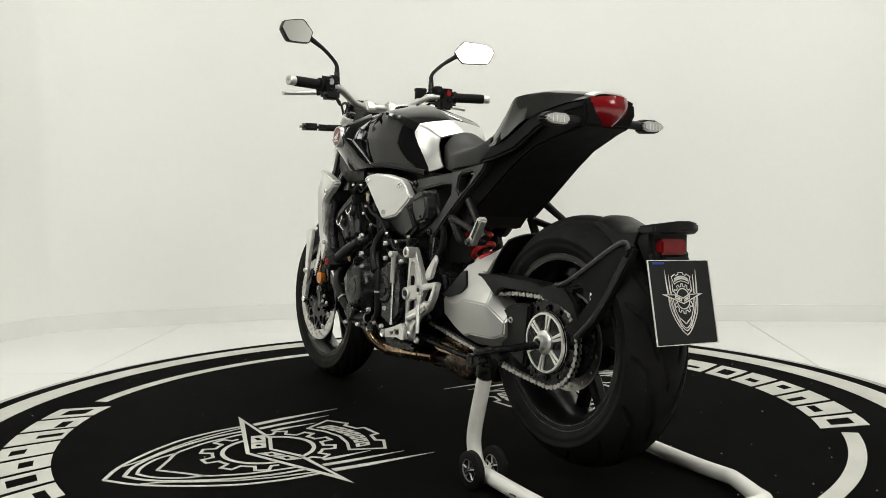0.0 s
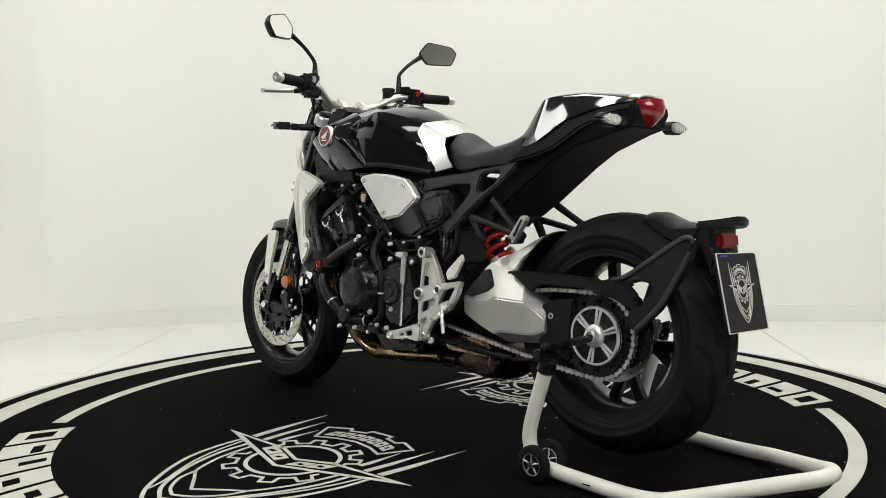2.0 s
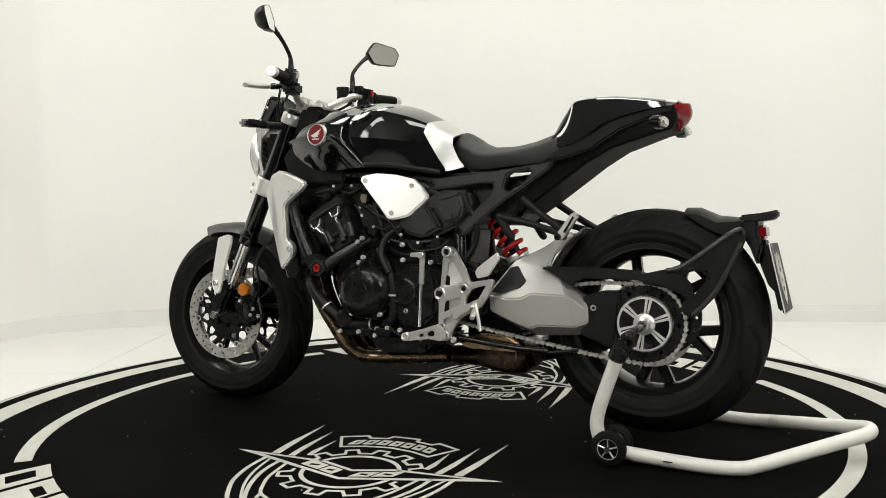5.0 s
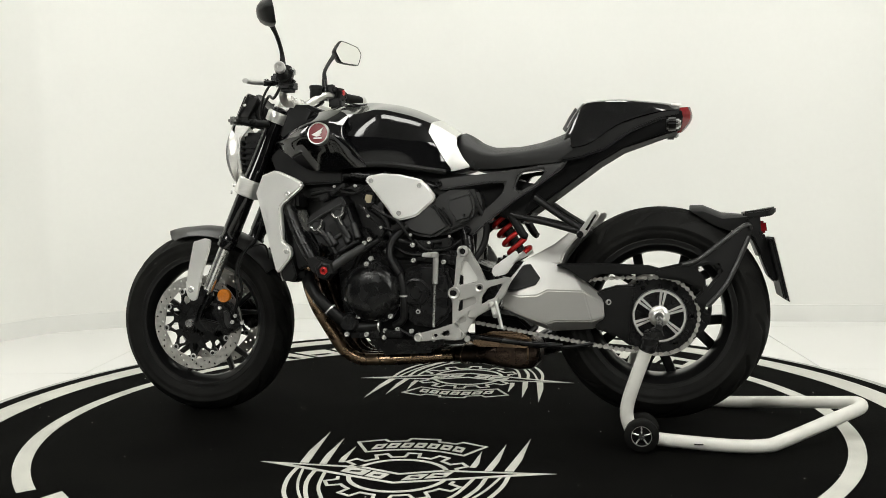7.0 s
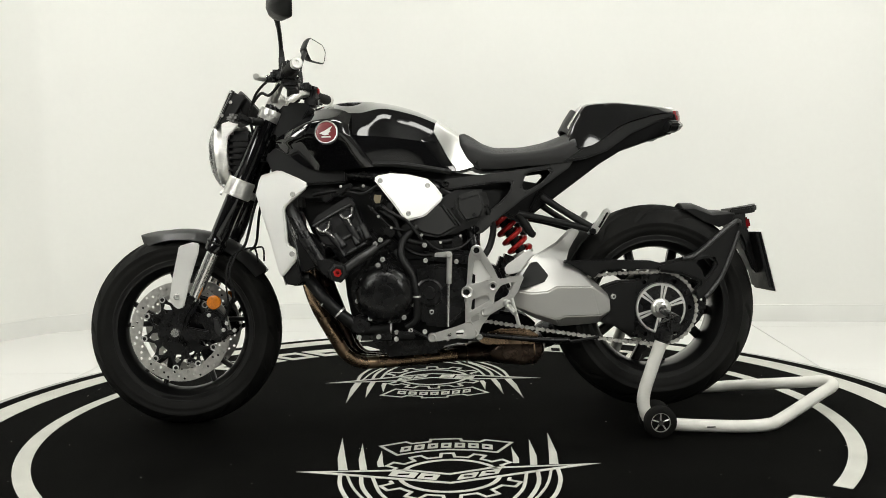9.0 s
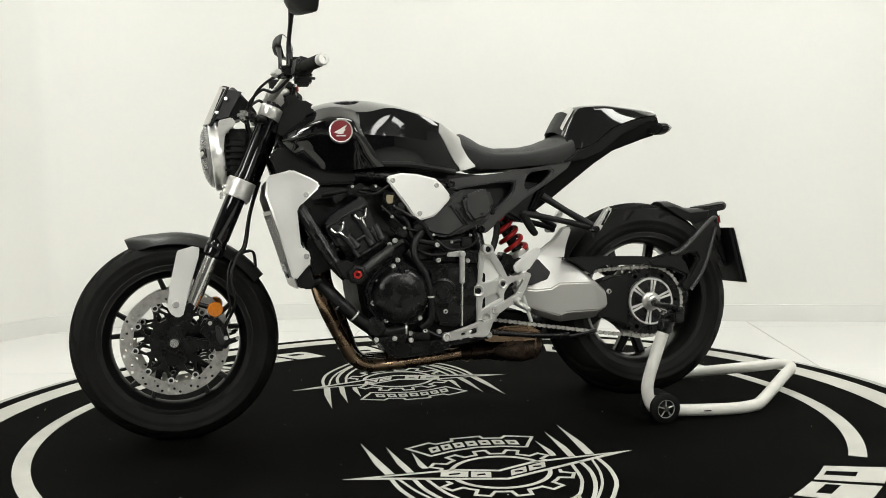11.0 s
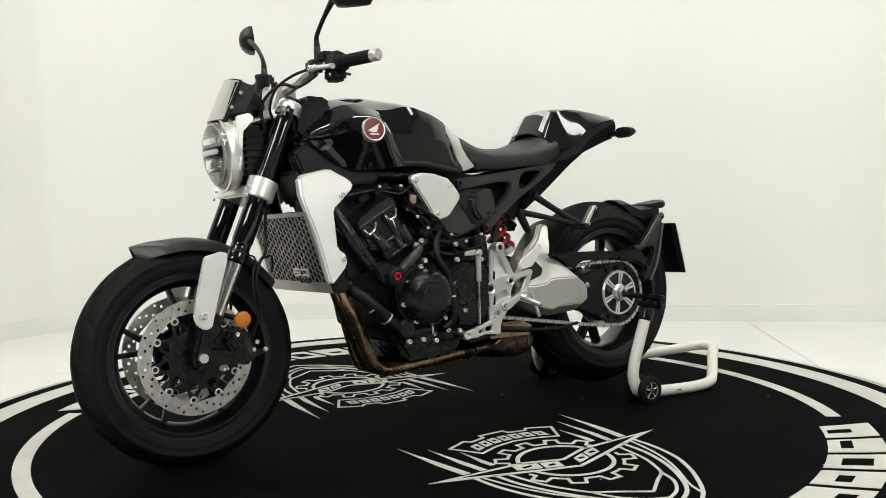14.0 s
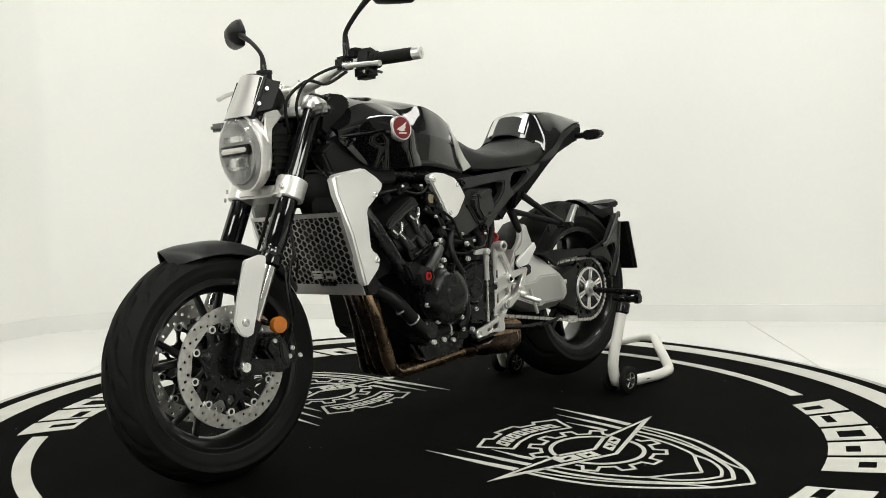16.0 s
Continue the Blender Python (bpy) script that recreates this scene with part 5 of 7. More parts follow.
BAR = [(-0.425, 0.0, 1.000), (-0.425, 0.06, 1.000), (-0.412, 0.105, 1.012), (-0.388, 0.155, 1.040), (-0.370, 0.195, 1.052), (-0.335, 0.30, 1.053), (-0.309, 0.380, 1.053)]
handlebar = bike("handlebar", tube([(x, -y, z) for x, y, z in BAR[::-1]] + BAR[1:], 0.0125, 14), BARSILVER, "silver tapered handlebar")
bd = (Vector(BAR[-1]) - Vector(BAR[-3])).normalized()
for s in (LEFT, RIGHT):
    d = Vector((bd.x, s * bd.y, bd.z))
    p = Vector((-0.309, s * 0.381, 1.053))
    bike("grip", rev(p - d * 0.135, d, [(0, 0.013), (0, 0.019), (0.004, 0.0185)] + [(0.01 + 0.004 * k, 0.0165 + 0.0008 * (k % 2)) for k in range(27)] + [(0.122, 0.016), (0.122, 0.013)], 20, True), RUBBER, "black rubber grip", handlebar)
    bike("bar_end", rev(p - d * 0.014, d, [(0, 0.012), (0, 0.016), (0.02, 0.0165), (0.024, 0.014), (0.024, 0.006), (0.02, 0.005), (0.02, 0)], 20), CASTALU, "silver bar-end weight", handlebar)
    q = Vector((-0.352, s * 0.235, 1.052))
    sw = bike("switch_box", join(block(q, (0.046, 0.052, 0.062), 0.010, (0, 12, s * -15)), block(q + Vector((0.004, s * -0.012, -0.028)), (0.046, 0.055, 0.036), 0.008), block(q + Vector((-0.012, s * -0.03, 0.022)), (0.036, 0.036, 0.030), 0.007)), MATTE, "black switch housing", handlebar)
    bike("switch", block(q + Vector((0.026, s * -0.006, 0.012)), (0.008, 0.016, 0.020), 0.003), RED if s > 0 else LENS_IN, "red kill switch" if s > 0 else "", sw)
    bike("switch_button", block(q + Vector((0.026, s * -0.004, -0.016)), (0.008, 0.02, 0.010), 0.003), BLACKMETAL, "", sw)
    bike("switch_rocker", block(q + Vector((0.024, s * 0.014, 0.004)), (0.010, 0.010, 0.026), 0.003, (0, 0, s * -12)), BLACKMETAL, "", sw)
    bike("switch_lever", rod(q + Vector((0.018, s * 0.012, -0.026)), q + Vector((0.036, s * 0.016, -0.030)), 0.004, 8), GREYMATTE, "", sw)
    bike("housing_screw", bolt(q + Vector((-0.022, s * 0.010, -0.030)), (-1, 0, -0.3), 0.004, 0.004), BOLTSTEEL, "", sw)
    bike("grip_collar", rev(q + d * 0.028, d, [(0, 0.014), (0, 0.0225), (0.006, 0.0225), (0.008, 0.020), (0.008, 0.014)], 20, True), RUBBER, "", sw)
    m0 = Vector((-0.378, s * 0.188, 1.05))
    perch = bike("lever_perch", join(block(m0 + Vector((-0.012, 0, 0)), (0.045, 0.04, 0.034), 0.007), rod(m0 + Vector((-0.02, s * 0.01, -0.012)), m0 + Vector((-0.038, s * 0.055, -0.018)), 0.009, 10)), BLACKMETAL, "black lever clamp", handlebar)
    lever = bend(tube([(-0.034, 0.028, -0.012), (-0.050, 0.065, -0.017), (-0.056, 0.11, -0.022), (-0.050, 0.150, -0.026), (-0.046, 0.172, -0.028)], [0.0075, 0.0085, 0.0075, 0.0075, 0.009], 12), lambda x, y, z: (m0.x + x, m0.y + s * y, m0.z - 0.022 + (z + 0.022) * 0.85))
    bike("lever", lever, CASTALU, "polished hand lever", perch)
    bike("lever_knob", rod(m0 + Vector((-0.046, s * 0.03, -0.012)), m0 + Vector((-0.032, s * 0.05, -0.012)), 0.009, 12), CHROME, "", perch)
    # mirror
    base = Vector((-0.380, s * 0.186, 1.062))
    mir = bike("mirror", tube([base, base + Vector((0, 0, 0.045)), base + Vector((-0.001, s * 0.002, 0.066)), base + Vector((0, s * 0.018, 0.086)), base + Vector((0.002, s * 0.055, 0.116)), base + Vector((0.002, s * 0.105, 0.146))], [0.0105, 0.0085, 0.0065, 0.0062, 0.0065, 0.0095], 12), MATTE, "black rear-view mirror on a bent stalk")
    bike("mirror_nut", rev(base + Vector((0, 0, -0.004)), (0, 0, 1), [(0, 0.012), (0.012, 0.012), (0.014, 0.010), (0.045, 0.0095), (0.047, 0.008)], 12), BLACKMETAL, "", mir)
    mc = Vector((-0.349, s * 0.346, 1.221))
    HEX = [(-0.077, -0.002), (-0.040, 0.042), (0.058, 0.031), (0.078, 0.008), (0.056, -0.039), (-0.046, -0.043)]
    for g in (0.10, 0.25):
        HEX = [(a[0] * (1 - f) + b[0] * f, a[1] * (1 - f) + b[1] * f) for a, b in zip(HEX, HEX[1:] + HEX[:1]) for f in (g, 1 - g)]

    def mirror_pose(bm):
        tr = Matrix.Translation(mc) @ pose(0, 0, 0, 0 if s > 0 else 7, -4 if s > 0 else -11, s * (-20 if s > 0 else -25))
        bmesh.ops.transform(bm, matrix=tr @ Matrix.Diagonal((1, s, 1, 1)), verts=bm.verts)
        return bm
    shell = bmesh.new()
    rings = [[shell.verts.new((d, -0.012 * (1 - f) + a * f, b * f)) for a, b in HEX] for d, f in ((0.0025, 0.94), (0.0045, 0.975), (0.001, 1.0), (-0.008, 0.98), (-0.022, 0.84), (-0.034, 0.58), (-0.040, 0.25))]
    for r0, r1 in zip(rings, rings[1:]):
        for k in range(len(HEX)):
            shell.faces.new((r0[k], r0[(k + 1) % len(HEX)], r1[(k + 1) % len(HEX)], r1[k]))
    shell.faces.new(rings[0])
    shell.faces.new(rings[-1])
    bike("mirror_shell", mirror_pose(shell), MATTE, "", mir)
    inner = [(a * 0.935, b * 0.915) for a, b in HEX]
    bike("mirror_glass", mirror_pose(prism(inner, 0.002, 0.0036, 0, "yz")), MIRROR, "clear mirror glass", mir)
    # front turn signal
    fi = bike("front_indicator", rod((-0.455, s * 0.125, 0.922), (-0.482, s * 0.175, 0.922), 0.012, 12), MATTE, "clear front turn signal on a black stalk")
    bike("arm_cover", block((-0.490, s * 0.185, 0.922), (0.026, 0.04, 0.022), 0.007, (0, 0, s * 8)), MATTE, "", fi)
    bike("lens", block((-0.513, s * 0.230, 0.923), (0.030, 0.058, 0.024), 0.008, (0, 0, s * 14)), LENSCLEAR, "clear lens", fi)
    bike("lens_back", block((-0.493, s * 0.226, 0.923), (0.022, 0.056, 0.025), 0.008, (0, 0, s * 14)), MATTE, "", fi)
bike("clutch_cable", tube([(-0.40, -0.20, 1.045), (-0.44, -0.16, 1.03), (-0.475, -0.12, 1.00), (-0.49, -0.10, 0.95), (-0.47, -0.08, 0.90), (-0.44, -0.06, 0.80)], 0.004, 8), HOSE, "", handlebar)
bike("cable", tube([(-0.385, -0.19, 1.03), (-0.425, -0.15, 1.0), (-0.46, -0.11, 1.01), (-0.50, -0.07, 0.96), (-0.49, -0.06, 0.88)], 0.0045, 8), HOSE, "", handlebar)
bike("cable", tube([(-0.385, 0.19, 1.03), (-0.425, 0.15, 1.0), (-0.46, 0.11, 1.01), (-0.50, 0.07, 0.96), (-0.49, 0.06, 0.88)], 0.0045, 8), HOSE, "", handlebar)
res = bike("fluid_reservoir", rev((-0.40, 0.155, 1.035), (0, 0, 1), [(0, 0.018), (0.004, 0.021), (0.034, 0.021), (0.036, 0.023), (0.044, 0.023), (0.046, 0.02)], 20), MATTE, "small black brake fluid pot", handlebar)

# headlight, flyscreen, dash
HL = Vector((-0.592, 0, 0.832))
hd = Vector((-1, 0, -0.10)).normalized()


def oval(bm):
    for v in bm.verts:
        v.co.z = HL.z + (v.co.z - HL.z) * 1.09
    return bm


headlight = bike("headlight", oval(rev(HL, hd, [(-0.024, 0.06), (-0.022, 0.088), (-0.017, 0.0925), (0.008, 0.0955), (0.013, 0.0945), (0.015, 0.0905), (0.010, 0.0885), (0.002, 0.05), (0.002, 0)], 48)), ALU, "round clear headlight in a silver shell")
bike("reflector_bowl", oval(rev(HL, hd, [(0.003, 0.0), (0.003, 0.06), (0.006, 0.085), (0.012, 0.088), (0.014, 0.086)], 40)), BOWL, "", headlight)
bike("lamp_divider", block(HL + Vector((-0.026, 0, 0.004)), (0.016, 0.105, 0.013), 0.004), BADGEWHITE, "white light bar", headlight)
bike("bar_bezel", block(HL + Vector((-0.020, 0, 0.004)), (0.016, 0.118, 0.026), 0.005), MATTE, "", headlight)
bike("lamp_block", block(HL + Vector((-0.014, 0, 0.032)), (0.014, 0.088, 0.026), 0.006), CHROME, "", headlight)
bike("lamp_block", block(HL + Vector((-0.014, 0, -0.028)), (0.014, 0.085, 0.030), 0.006), CHROME, "", headlight)
bike("lamp_ring", oval(rev(HL, hd, [(0.014, 0.066), (0.022, 0.066), (0.022, 0.071), (0.014, 0.071)], 40, True)), BOWL, "", headlight)
bike("lens", oval(rev(HL, hd, [(0.012, 0.0895), (0.026, 0.082), (0.038, 0.062), (0.045, 0.034), (0.047, 0.0), (0.044, 0.0), (0.042, 0.033), (0.035, 0.060), (0.024, 0.079), (0.011, 0.086)], 48)), GLASS, "clear domed lens", headlight).visible_shadow = False
for k in range(9):
    bike("lens_flute", block(HL + Vector((-0.014, -0.06 + 0.015 * k, 0.0)), (0.003, 0.003, 0.15 * math.sqrt(max(0.05, 1 - ((k - 4) / 5.2) ** 2))), 0.002), BOWL, "", headlight)
for k in range(6):
    bike("cooling_fin", block((-0.540, 0, 0.785 + 0.018 * k), (0.066, 0.165 - 0.004 * abs(k - 2), 0.007), 0.002), MATTE, "", headlight)
bike("lamp_back", block((-0.530, 0, 0.83), (0.070, 0.145, 0.150), 0.012), MATTE, "", headlight)
both("shell_wing", lambda: prism([(-0.584, 0.926), (-0.545, 0.936), (-0.532, 0.920), (-0.566, 0.885), (-0.574, 0.80), (-0.582, 0.775)], -0.092, -0.078, 0.003), ALU, "", headlight)


def screen(u, v):
    f = v * 2 - 1
    z = 0.922 + 0.114 * u
    return Vector((-0.628 + 0.053 * u + 0.018 * f * f, f * (0.062 - 0.006 * u), z - 0.010 * f * f * u))


flyscreen = bike("flyscreen", grid_surface(screen, 8, 12, 0.004), SWINGPAINT, "small silver flyscreen over the headlight")


def screen_wing(u, v):
    z = 0.930 + (0.094 - 0.020 * v) * u
    return Vector((-0.606 + 0.040 * u + 0.052 * v, -(0.060 - 0.007 * u) - 0.018 * v, z + 0.008 * v))


def screen_back(u, v):
    p = screen(u, v)
    f = v * 2 - 1
    return Vector((p.x + 0.006, p.y * 1.10, p.z - 0.008 + 0.010 * u))


bike("screen_frame", grid_surface(screen_back, 8, 12, 0.005), MATTE, "black backing frame", flyscreen)
both("screen_wing", lambda: grid_surface(screen_wing, 4, 4, 0.006), MATTE, "black side piece", flyscreen)
for s in (LEFT, RIGHT):
    for x, z, y in ((-0.583, 0.952, 0.0670), (-0.556, 0.992, 0.0680)):
        bike("screen_bolt", bolt((x - 0.002, s * y, z), (-0.4, s, 0.1), 0.0055, 0.005), BOLTSTEEL, "", flyscreen)
dash = bike("dash_meter", rev((-0.515, 0, 0.985), (0.75, 0, 0.65), [(-0.035, 0.03), (-0.03, 0.052), (0.012, 0.055), (0.016, 0.052), (0.014, 0.047), (0.012, 0)], 32), MATTE, "round black dash meter")
bike("dash_bracket", block((-0.545, 0, 0.955), (0.06, 0.12, 0.05), 0.012, (0, -20, 0)), MATTE, "", dash)

# ---- engine, radiator, exhaust and left-hand controls ----
engine = bike("engine", prism([(-0.215, 0.50), (-0.150, 0.545), (-0.02, 0.50), (0.13, 0.50), (0.19, 0.46), (0.185, 0.33), (0.11, 0.285), (0.02, 0.262), (-0.13, 0.262), (-0.185, 0.30), (-0.205, 0.40)], -0.185, 0.185, 0.014), TAILBLACK, "black four-cylinder engine with bolted covers")
bike("oil_pan", prism([(-0.15, 0.275), (0.10, 0.275), (0.07, 0.215), (-0.10, 0.205)], -0.12, 0.12, 0.012), BLACKMETAL, "", engine)
HEAD = [(-0.296, 0.615), (-0.280, 0.633), (-0.190, 0.686), (-0.172, 0.662), (-0.155, 0.617), (-0.131, 0.555), (-0.203, 0.514), (-0.223, 0.541), (-0.262, 0.547), (-0.290, 0.589)]
bike("cylinder_head", prism(HEAD, -0.203, 0.203, 0.008), DARKMETAL, "dark cast cylinder head", engine)
bike("head_cover", prism([(-0.302, 0.614), (-0.284, 0.638), (-0.190, 0.694), (-0.170, 0.668), (-0.174, 0.656), (-0.190, 0.664), (-0.284, 0.608)], -0.213, 0.213, 0.005), DARKMETAL, "", engine)
bike("head_flange", tube([(-0.296, -0.213, 0.607), (-0.24, -0.214, 0.640), (-0.186, -0.213, 0.668)], 0.0035, 8), GREYMATTE, "", engine)
for x, z, r in ((-0.266, 0.602, 0.024), (-0.199, 0.640, 0.022)):
    bike("camshaft_boss", rev((x, -0.198, z), (0, -1, 0), [(0, r), (0.012, r), (0.016, r - 0.003), (0.016, r - 0.008), (0.013, r - 0.010), (0.013, 0)], 28), DARKMETAL, "", engine)
bike("head_window", prism([(-0.232, 0.604), (-0.196, 0.622), (-0.182, 0.586), (-0.216, 0.566)], -0.2055, -0.19, 0.002), MATTE, "", engine)
for x0, z0, x1, z1 in ((-0.236, 0.566, -0.206, 0.518), (-0.168, 0.604, -0.140, 0.556), (-0.222, 0.560, -0.150, 0.600), (-0.204, 0.522, -0.134, 0.560)):
    bike("head_web", tube([(x0, -0.205, z0), (x1, -0.205, z1)], 0.007, 8, 1), DARKMETAL, "", engine)
for x, z in ((-0.198, 0.528), (-0.168, 0.546), (-0.142, 0.562)):
    bike("head_bolt", bolt((x, -0.208, z), (0, -1, 0), 0.0055, 0.006), BLACKMETAL, "", engine)
bike("cylinder_block", prism([(-0.262, 0.56), (-0.13, 0.60), (-0.06, 0.50), (-0.17, 0.42)], -0.18, 0.18, 0.006), BLACKMETAL, "", engine)
for k in range(5):
    o = Vector((0.024 * k, 0, -0.034 * k))
    bike("cylinder_fin", block(Vector((-0.185, 0, 0.545)) + o * 0.55, (0.13, 0.374, 0.005), 0.0015, (0, -28, 0)), BLACKMETAL, "", engine)
# cast ribs and the two bright forked clips on the head
for x0, z0, x1, z1 in ((-0.262, 0.600, -0.218, 0.545), (-0.205, 0.632, -0.165, 0.565)):
    bike("head_rib", tube([(x0, -0.208, z0), (x1, -0.208, z1)], 0.010, 10, 1), DARKMETAL, "", engine)
for (ax, az), (bx, bz), (cx, cz), (dx, dz), (ex, ez) in (((-0.283, 0.603), (-0.266, 0.590), (-0.252, 0.602), (-0.247, 0.622), (-0.236, 0.574)), ((-0.215, 0.640), (-0.199, 0.628), (-0.184, 0.638), (-0.181, 0.660), (-0.184, 0.606))):
    fork_bm = join(tube([(ax, -0.217, az), ((ax + bx) / 2, -0.218, (az + bz) / 2 - 0.003), (bx, -0.218, bz), (cx, -0.218, cz), (dx, -0.217, dz)], 0.0036, 8),
                   tube([(bx + 0.006, -0.218, bz + 0.002), ((bx + ex) / 2 + 0.003, -0.217, (bz + ez) / 2), (ex, -0.214, ez)], 0.0036, 8))
    bike("head_clip", fork_bm, CHROME, "bright forked clip", engine)
for x0, z0, x1, z1 in ((-0.235, 0.582, -0.205, 0.545), (-0.155, 0.61, -0.135, 0.565), (-0.185, 0.59, -0.165, 0.55)):
    bike("plug_cap", rod((x0, -0.20, z0), (x1, -0.212, z1), 0.011, 12), DARKMETAL, "", engine)

# left crankcase covers
CX, CZ = -0.092, 0.416
alt = bike("generator_cover", rev((CX, -0.18, CZ - 0.012), (0, -1, 0), [(0, 0.088), (0.030, 0.088), (0.036, 0.084), (0.052, 0.078), (0.064, 0.066), (0.069, 0.052), (0.071, 0.036), (0.071, 0.0)], 56), BLACKMETAL, "round black generator cover", engine)
bike("cover_flange", prism([(-0.192, 0.43), (-0.165, 0.47), (-0.115, 0.505), (-0.08, 0.502), (-0.03, 0.47), (-0.008, 0.42), (-0.012, 0.36), (-0.04, 0.322), (-0.09, 0.312), (-0.145, 0.325), (-0.182, 0.37)], -0.216, -0.18, 0.007), BLACKMETAL, "", engine)
bike("cover_boss", rev((CX, -0.250, CZ - 0.012), (0, -1, 0), [(-0.004, 0.0315), (0.0015, 0.031), (0.0030, 0.0295), (0.0032, 0)], 32), BLACKMETAL, "", alt)
bike("cover_rib", block((-0.085, -0.235, 0.482), (0.016, 0.03, 0.03), 0.005, (0, 15, 0)), BLACKMETAL, "", alt)
for x, z in ((-0.156, 0.448), (-0.173, 0.385), (-0.135, 0.332), (-0.080, 0.326), (-0.034, 0.333), (-0.033, 0.362), (-0.028, 0.423), (-0.068, 0.471), (-0.109, 0.492), (-0.095, 0.509)):
    bike("cover_bolt", bolt((CX + (x - CX) * 0.97, -0.214, CZ + (z - CZ) * 0.97), (0, -1, 0), 0.0078, 0.011), BOLTSTEEL, "", engine)
for x, y, z in ((-0.012, -0.20, 0.372), (0.045, -0.20, 0.349), (-0.018, -0.20, 0.296), (0.024, -0.20, 0.291), (-0.116, -0.21, 0.552), (-0.10, -0.19, 0.285), (-0.135, -0.18, 0.29), (-0.06, -0.19, 0.290), (-0.167, -0.228, 0.281), (-0.111, -0.212, 0.28), (-0.06, -0.20, 0.271), (0.028, -0.195, 0.545), (-0.10, -0.212, 0.563), (0.03, -0.195, 0.50), (0.12, -0.19, 0.495)):
    bike("case_bolt", bolt((x, y, z), (0, -1, 0), 0.0076, 0.010), BOLTSTEEL, "", engine)
bike("sprocket_cover", prism([(-0.005, 0.47), (0.05, 0.49), (0.13, 0.485), (0.145, 0.43), (0.14, 0.34), (0.09, 0.30), (0.02, 0.31), (0.0, 0.36)], -0.205, -0.175, 0.010), BLACKMETAL, "black front sprocket cover", engine)
bike("cover_disc", rev((0.038, -0.20, 0.405), (0, -1, 0), [(0, 0.044), (0.008, 0.042), (0.010, 0.036), (0.008, 0.034), (0.008, 0.02), (0.012, 0.018), (0.012, 0)], 28), BLACKMETAL, "", engine)
bike("starter_motor", rod((-0.08, -0.15, 0.545), (-0.08, 0.02, 0.545), 0.035, 18), BLACKMETAL, "", engine)
bike("gear_case", block((0.10, -0.12, 0.505), (0.15, 0.12, 0.05), 0.012, (0, 6, 0)), BLACKMETAL, "", engine)
bike("water_pump", join(rod((-0.165, -0.19, 0.315), (-0.165, -0.225, 0.315), 0.03, 20), block((-0.12, -0.17, 0.285), (0.11, 0.08, 0.035), 0.010)), BLACKMETAL, "", engine)

# frame spar, crash plug and hoses
main_frame = bike("main_frame", tube([(-0.42, -0.10, 0.80), (-0.385, -0.165, 0.71), (-0.345, -0.205, 0.625), (-0.305, -0.222, 0.552), (-0.272, -0.228, 0.497), (-0.245, -0.228, 0.468)], 0.0185, 14), BLACKMETAL, "black tubular frame spar")
bike("spar", mirror(tube([(-0.42, -0.10, 0.80), (-0.385, -0.165, 0.71), (-0.345, -0.205, 0.625), (-0.305, -0.222, 0.552), (-0.272, -0.228, 0.497), (-0.245, -0.228, 0.468)], 0.0185, 14)), BLACKMETAL, "", main_frame)
both("spar", lambda: tube([(-0.41, -0.07, 0.86), (-0.25, -0.13, 0.775), (-0.05, -0.135, 0.745), (0.10, -0.105, 0.70), (0.165, -0.105, 0.60), (0.18, -0.12, 0.48), (0.17, -0.12, 0.33)], 0.019, 12), BLACKMETAL, "", main_frame)
bike("hanger_plate", prism([(-0.352, 0.575), (-0.300, 0.590), (-0.262, 0.530), (-0.275, 0.492), (-0.335, 0.468)], -0.196, -0.160, 0.006), MATTE, "", main_frame)
bike("mount_plate", prism([(-0.285, 0.505), (-0.25, 0.515), (-0.20, 0.492), (-0.192, 0.47), (-0.21, 0.452), (-0.262, 0.462)], -0.262, -0.215, 0.006), MATTE, "", main_frame)
plug = bike("crash_plug", rev((-0.2205, -0.245, 0.4725), (0, -1, 0), [(0, 0.030), (0.028, 0.030), (0.034, 0.026), (0.036, 0.019), (0.033, 0.018), (0.033, 0.0)], 6), MATTE, "black crash plug with a red cap", main_frame)
bike("plug_cap", rev((-0.2205, -0.277, 0.4725), (0, -1, 0), [(0, 0.0125), (0.004, 0.0125), (0.005, 0.007), (0.001, 0.006), (0.001, 0.0)], 6), RED, "red centre", plug)
bike("plug_arm", tube([(-0.205, -0.255, 0.478), (-0.16, -0.245, 0.51), (-0.112, -0.225, 0.542)], [0.014, 0.015, 0.012], 12), GREYMATTE, "", plug)
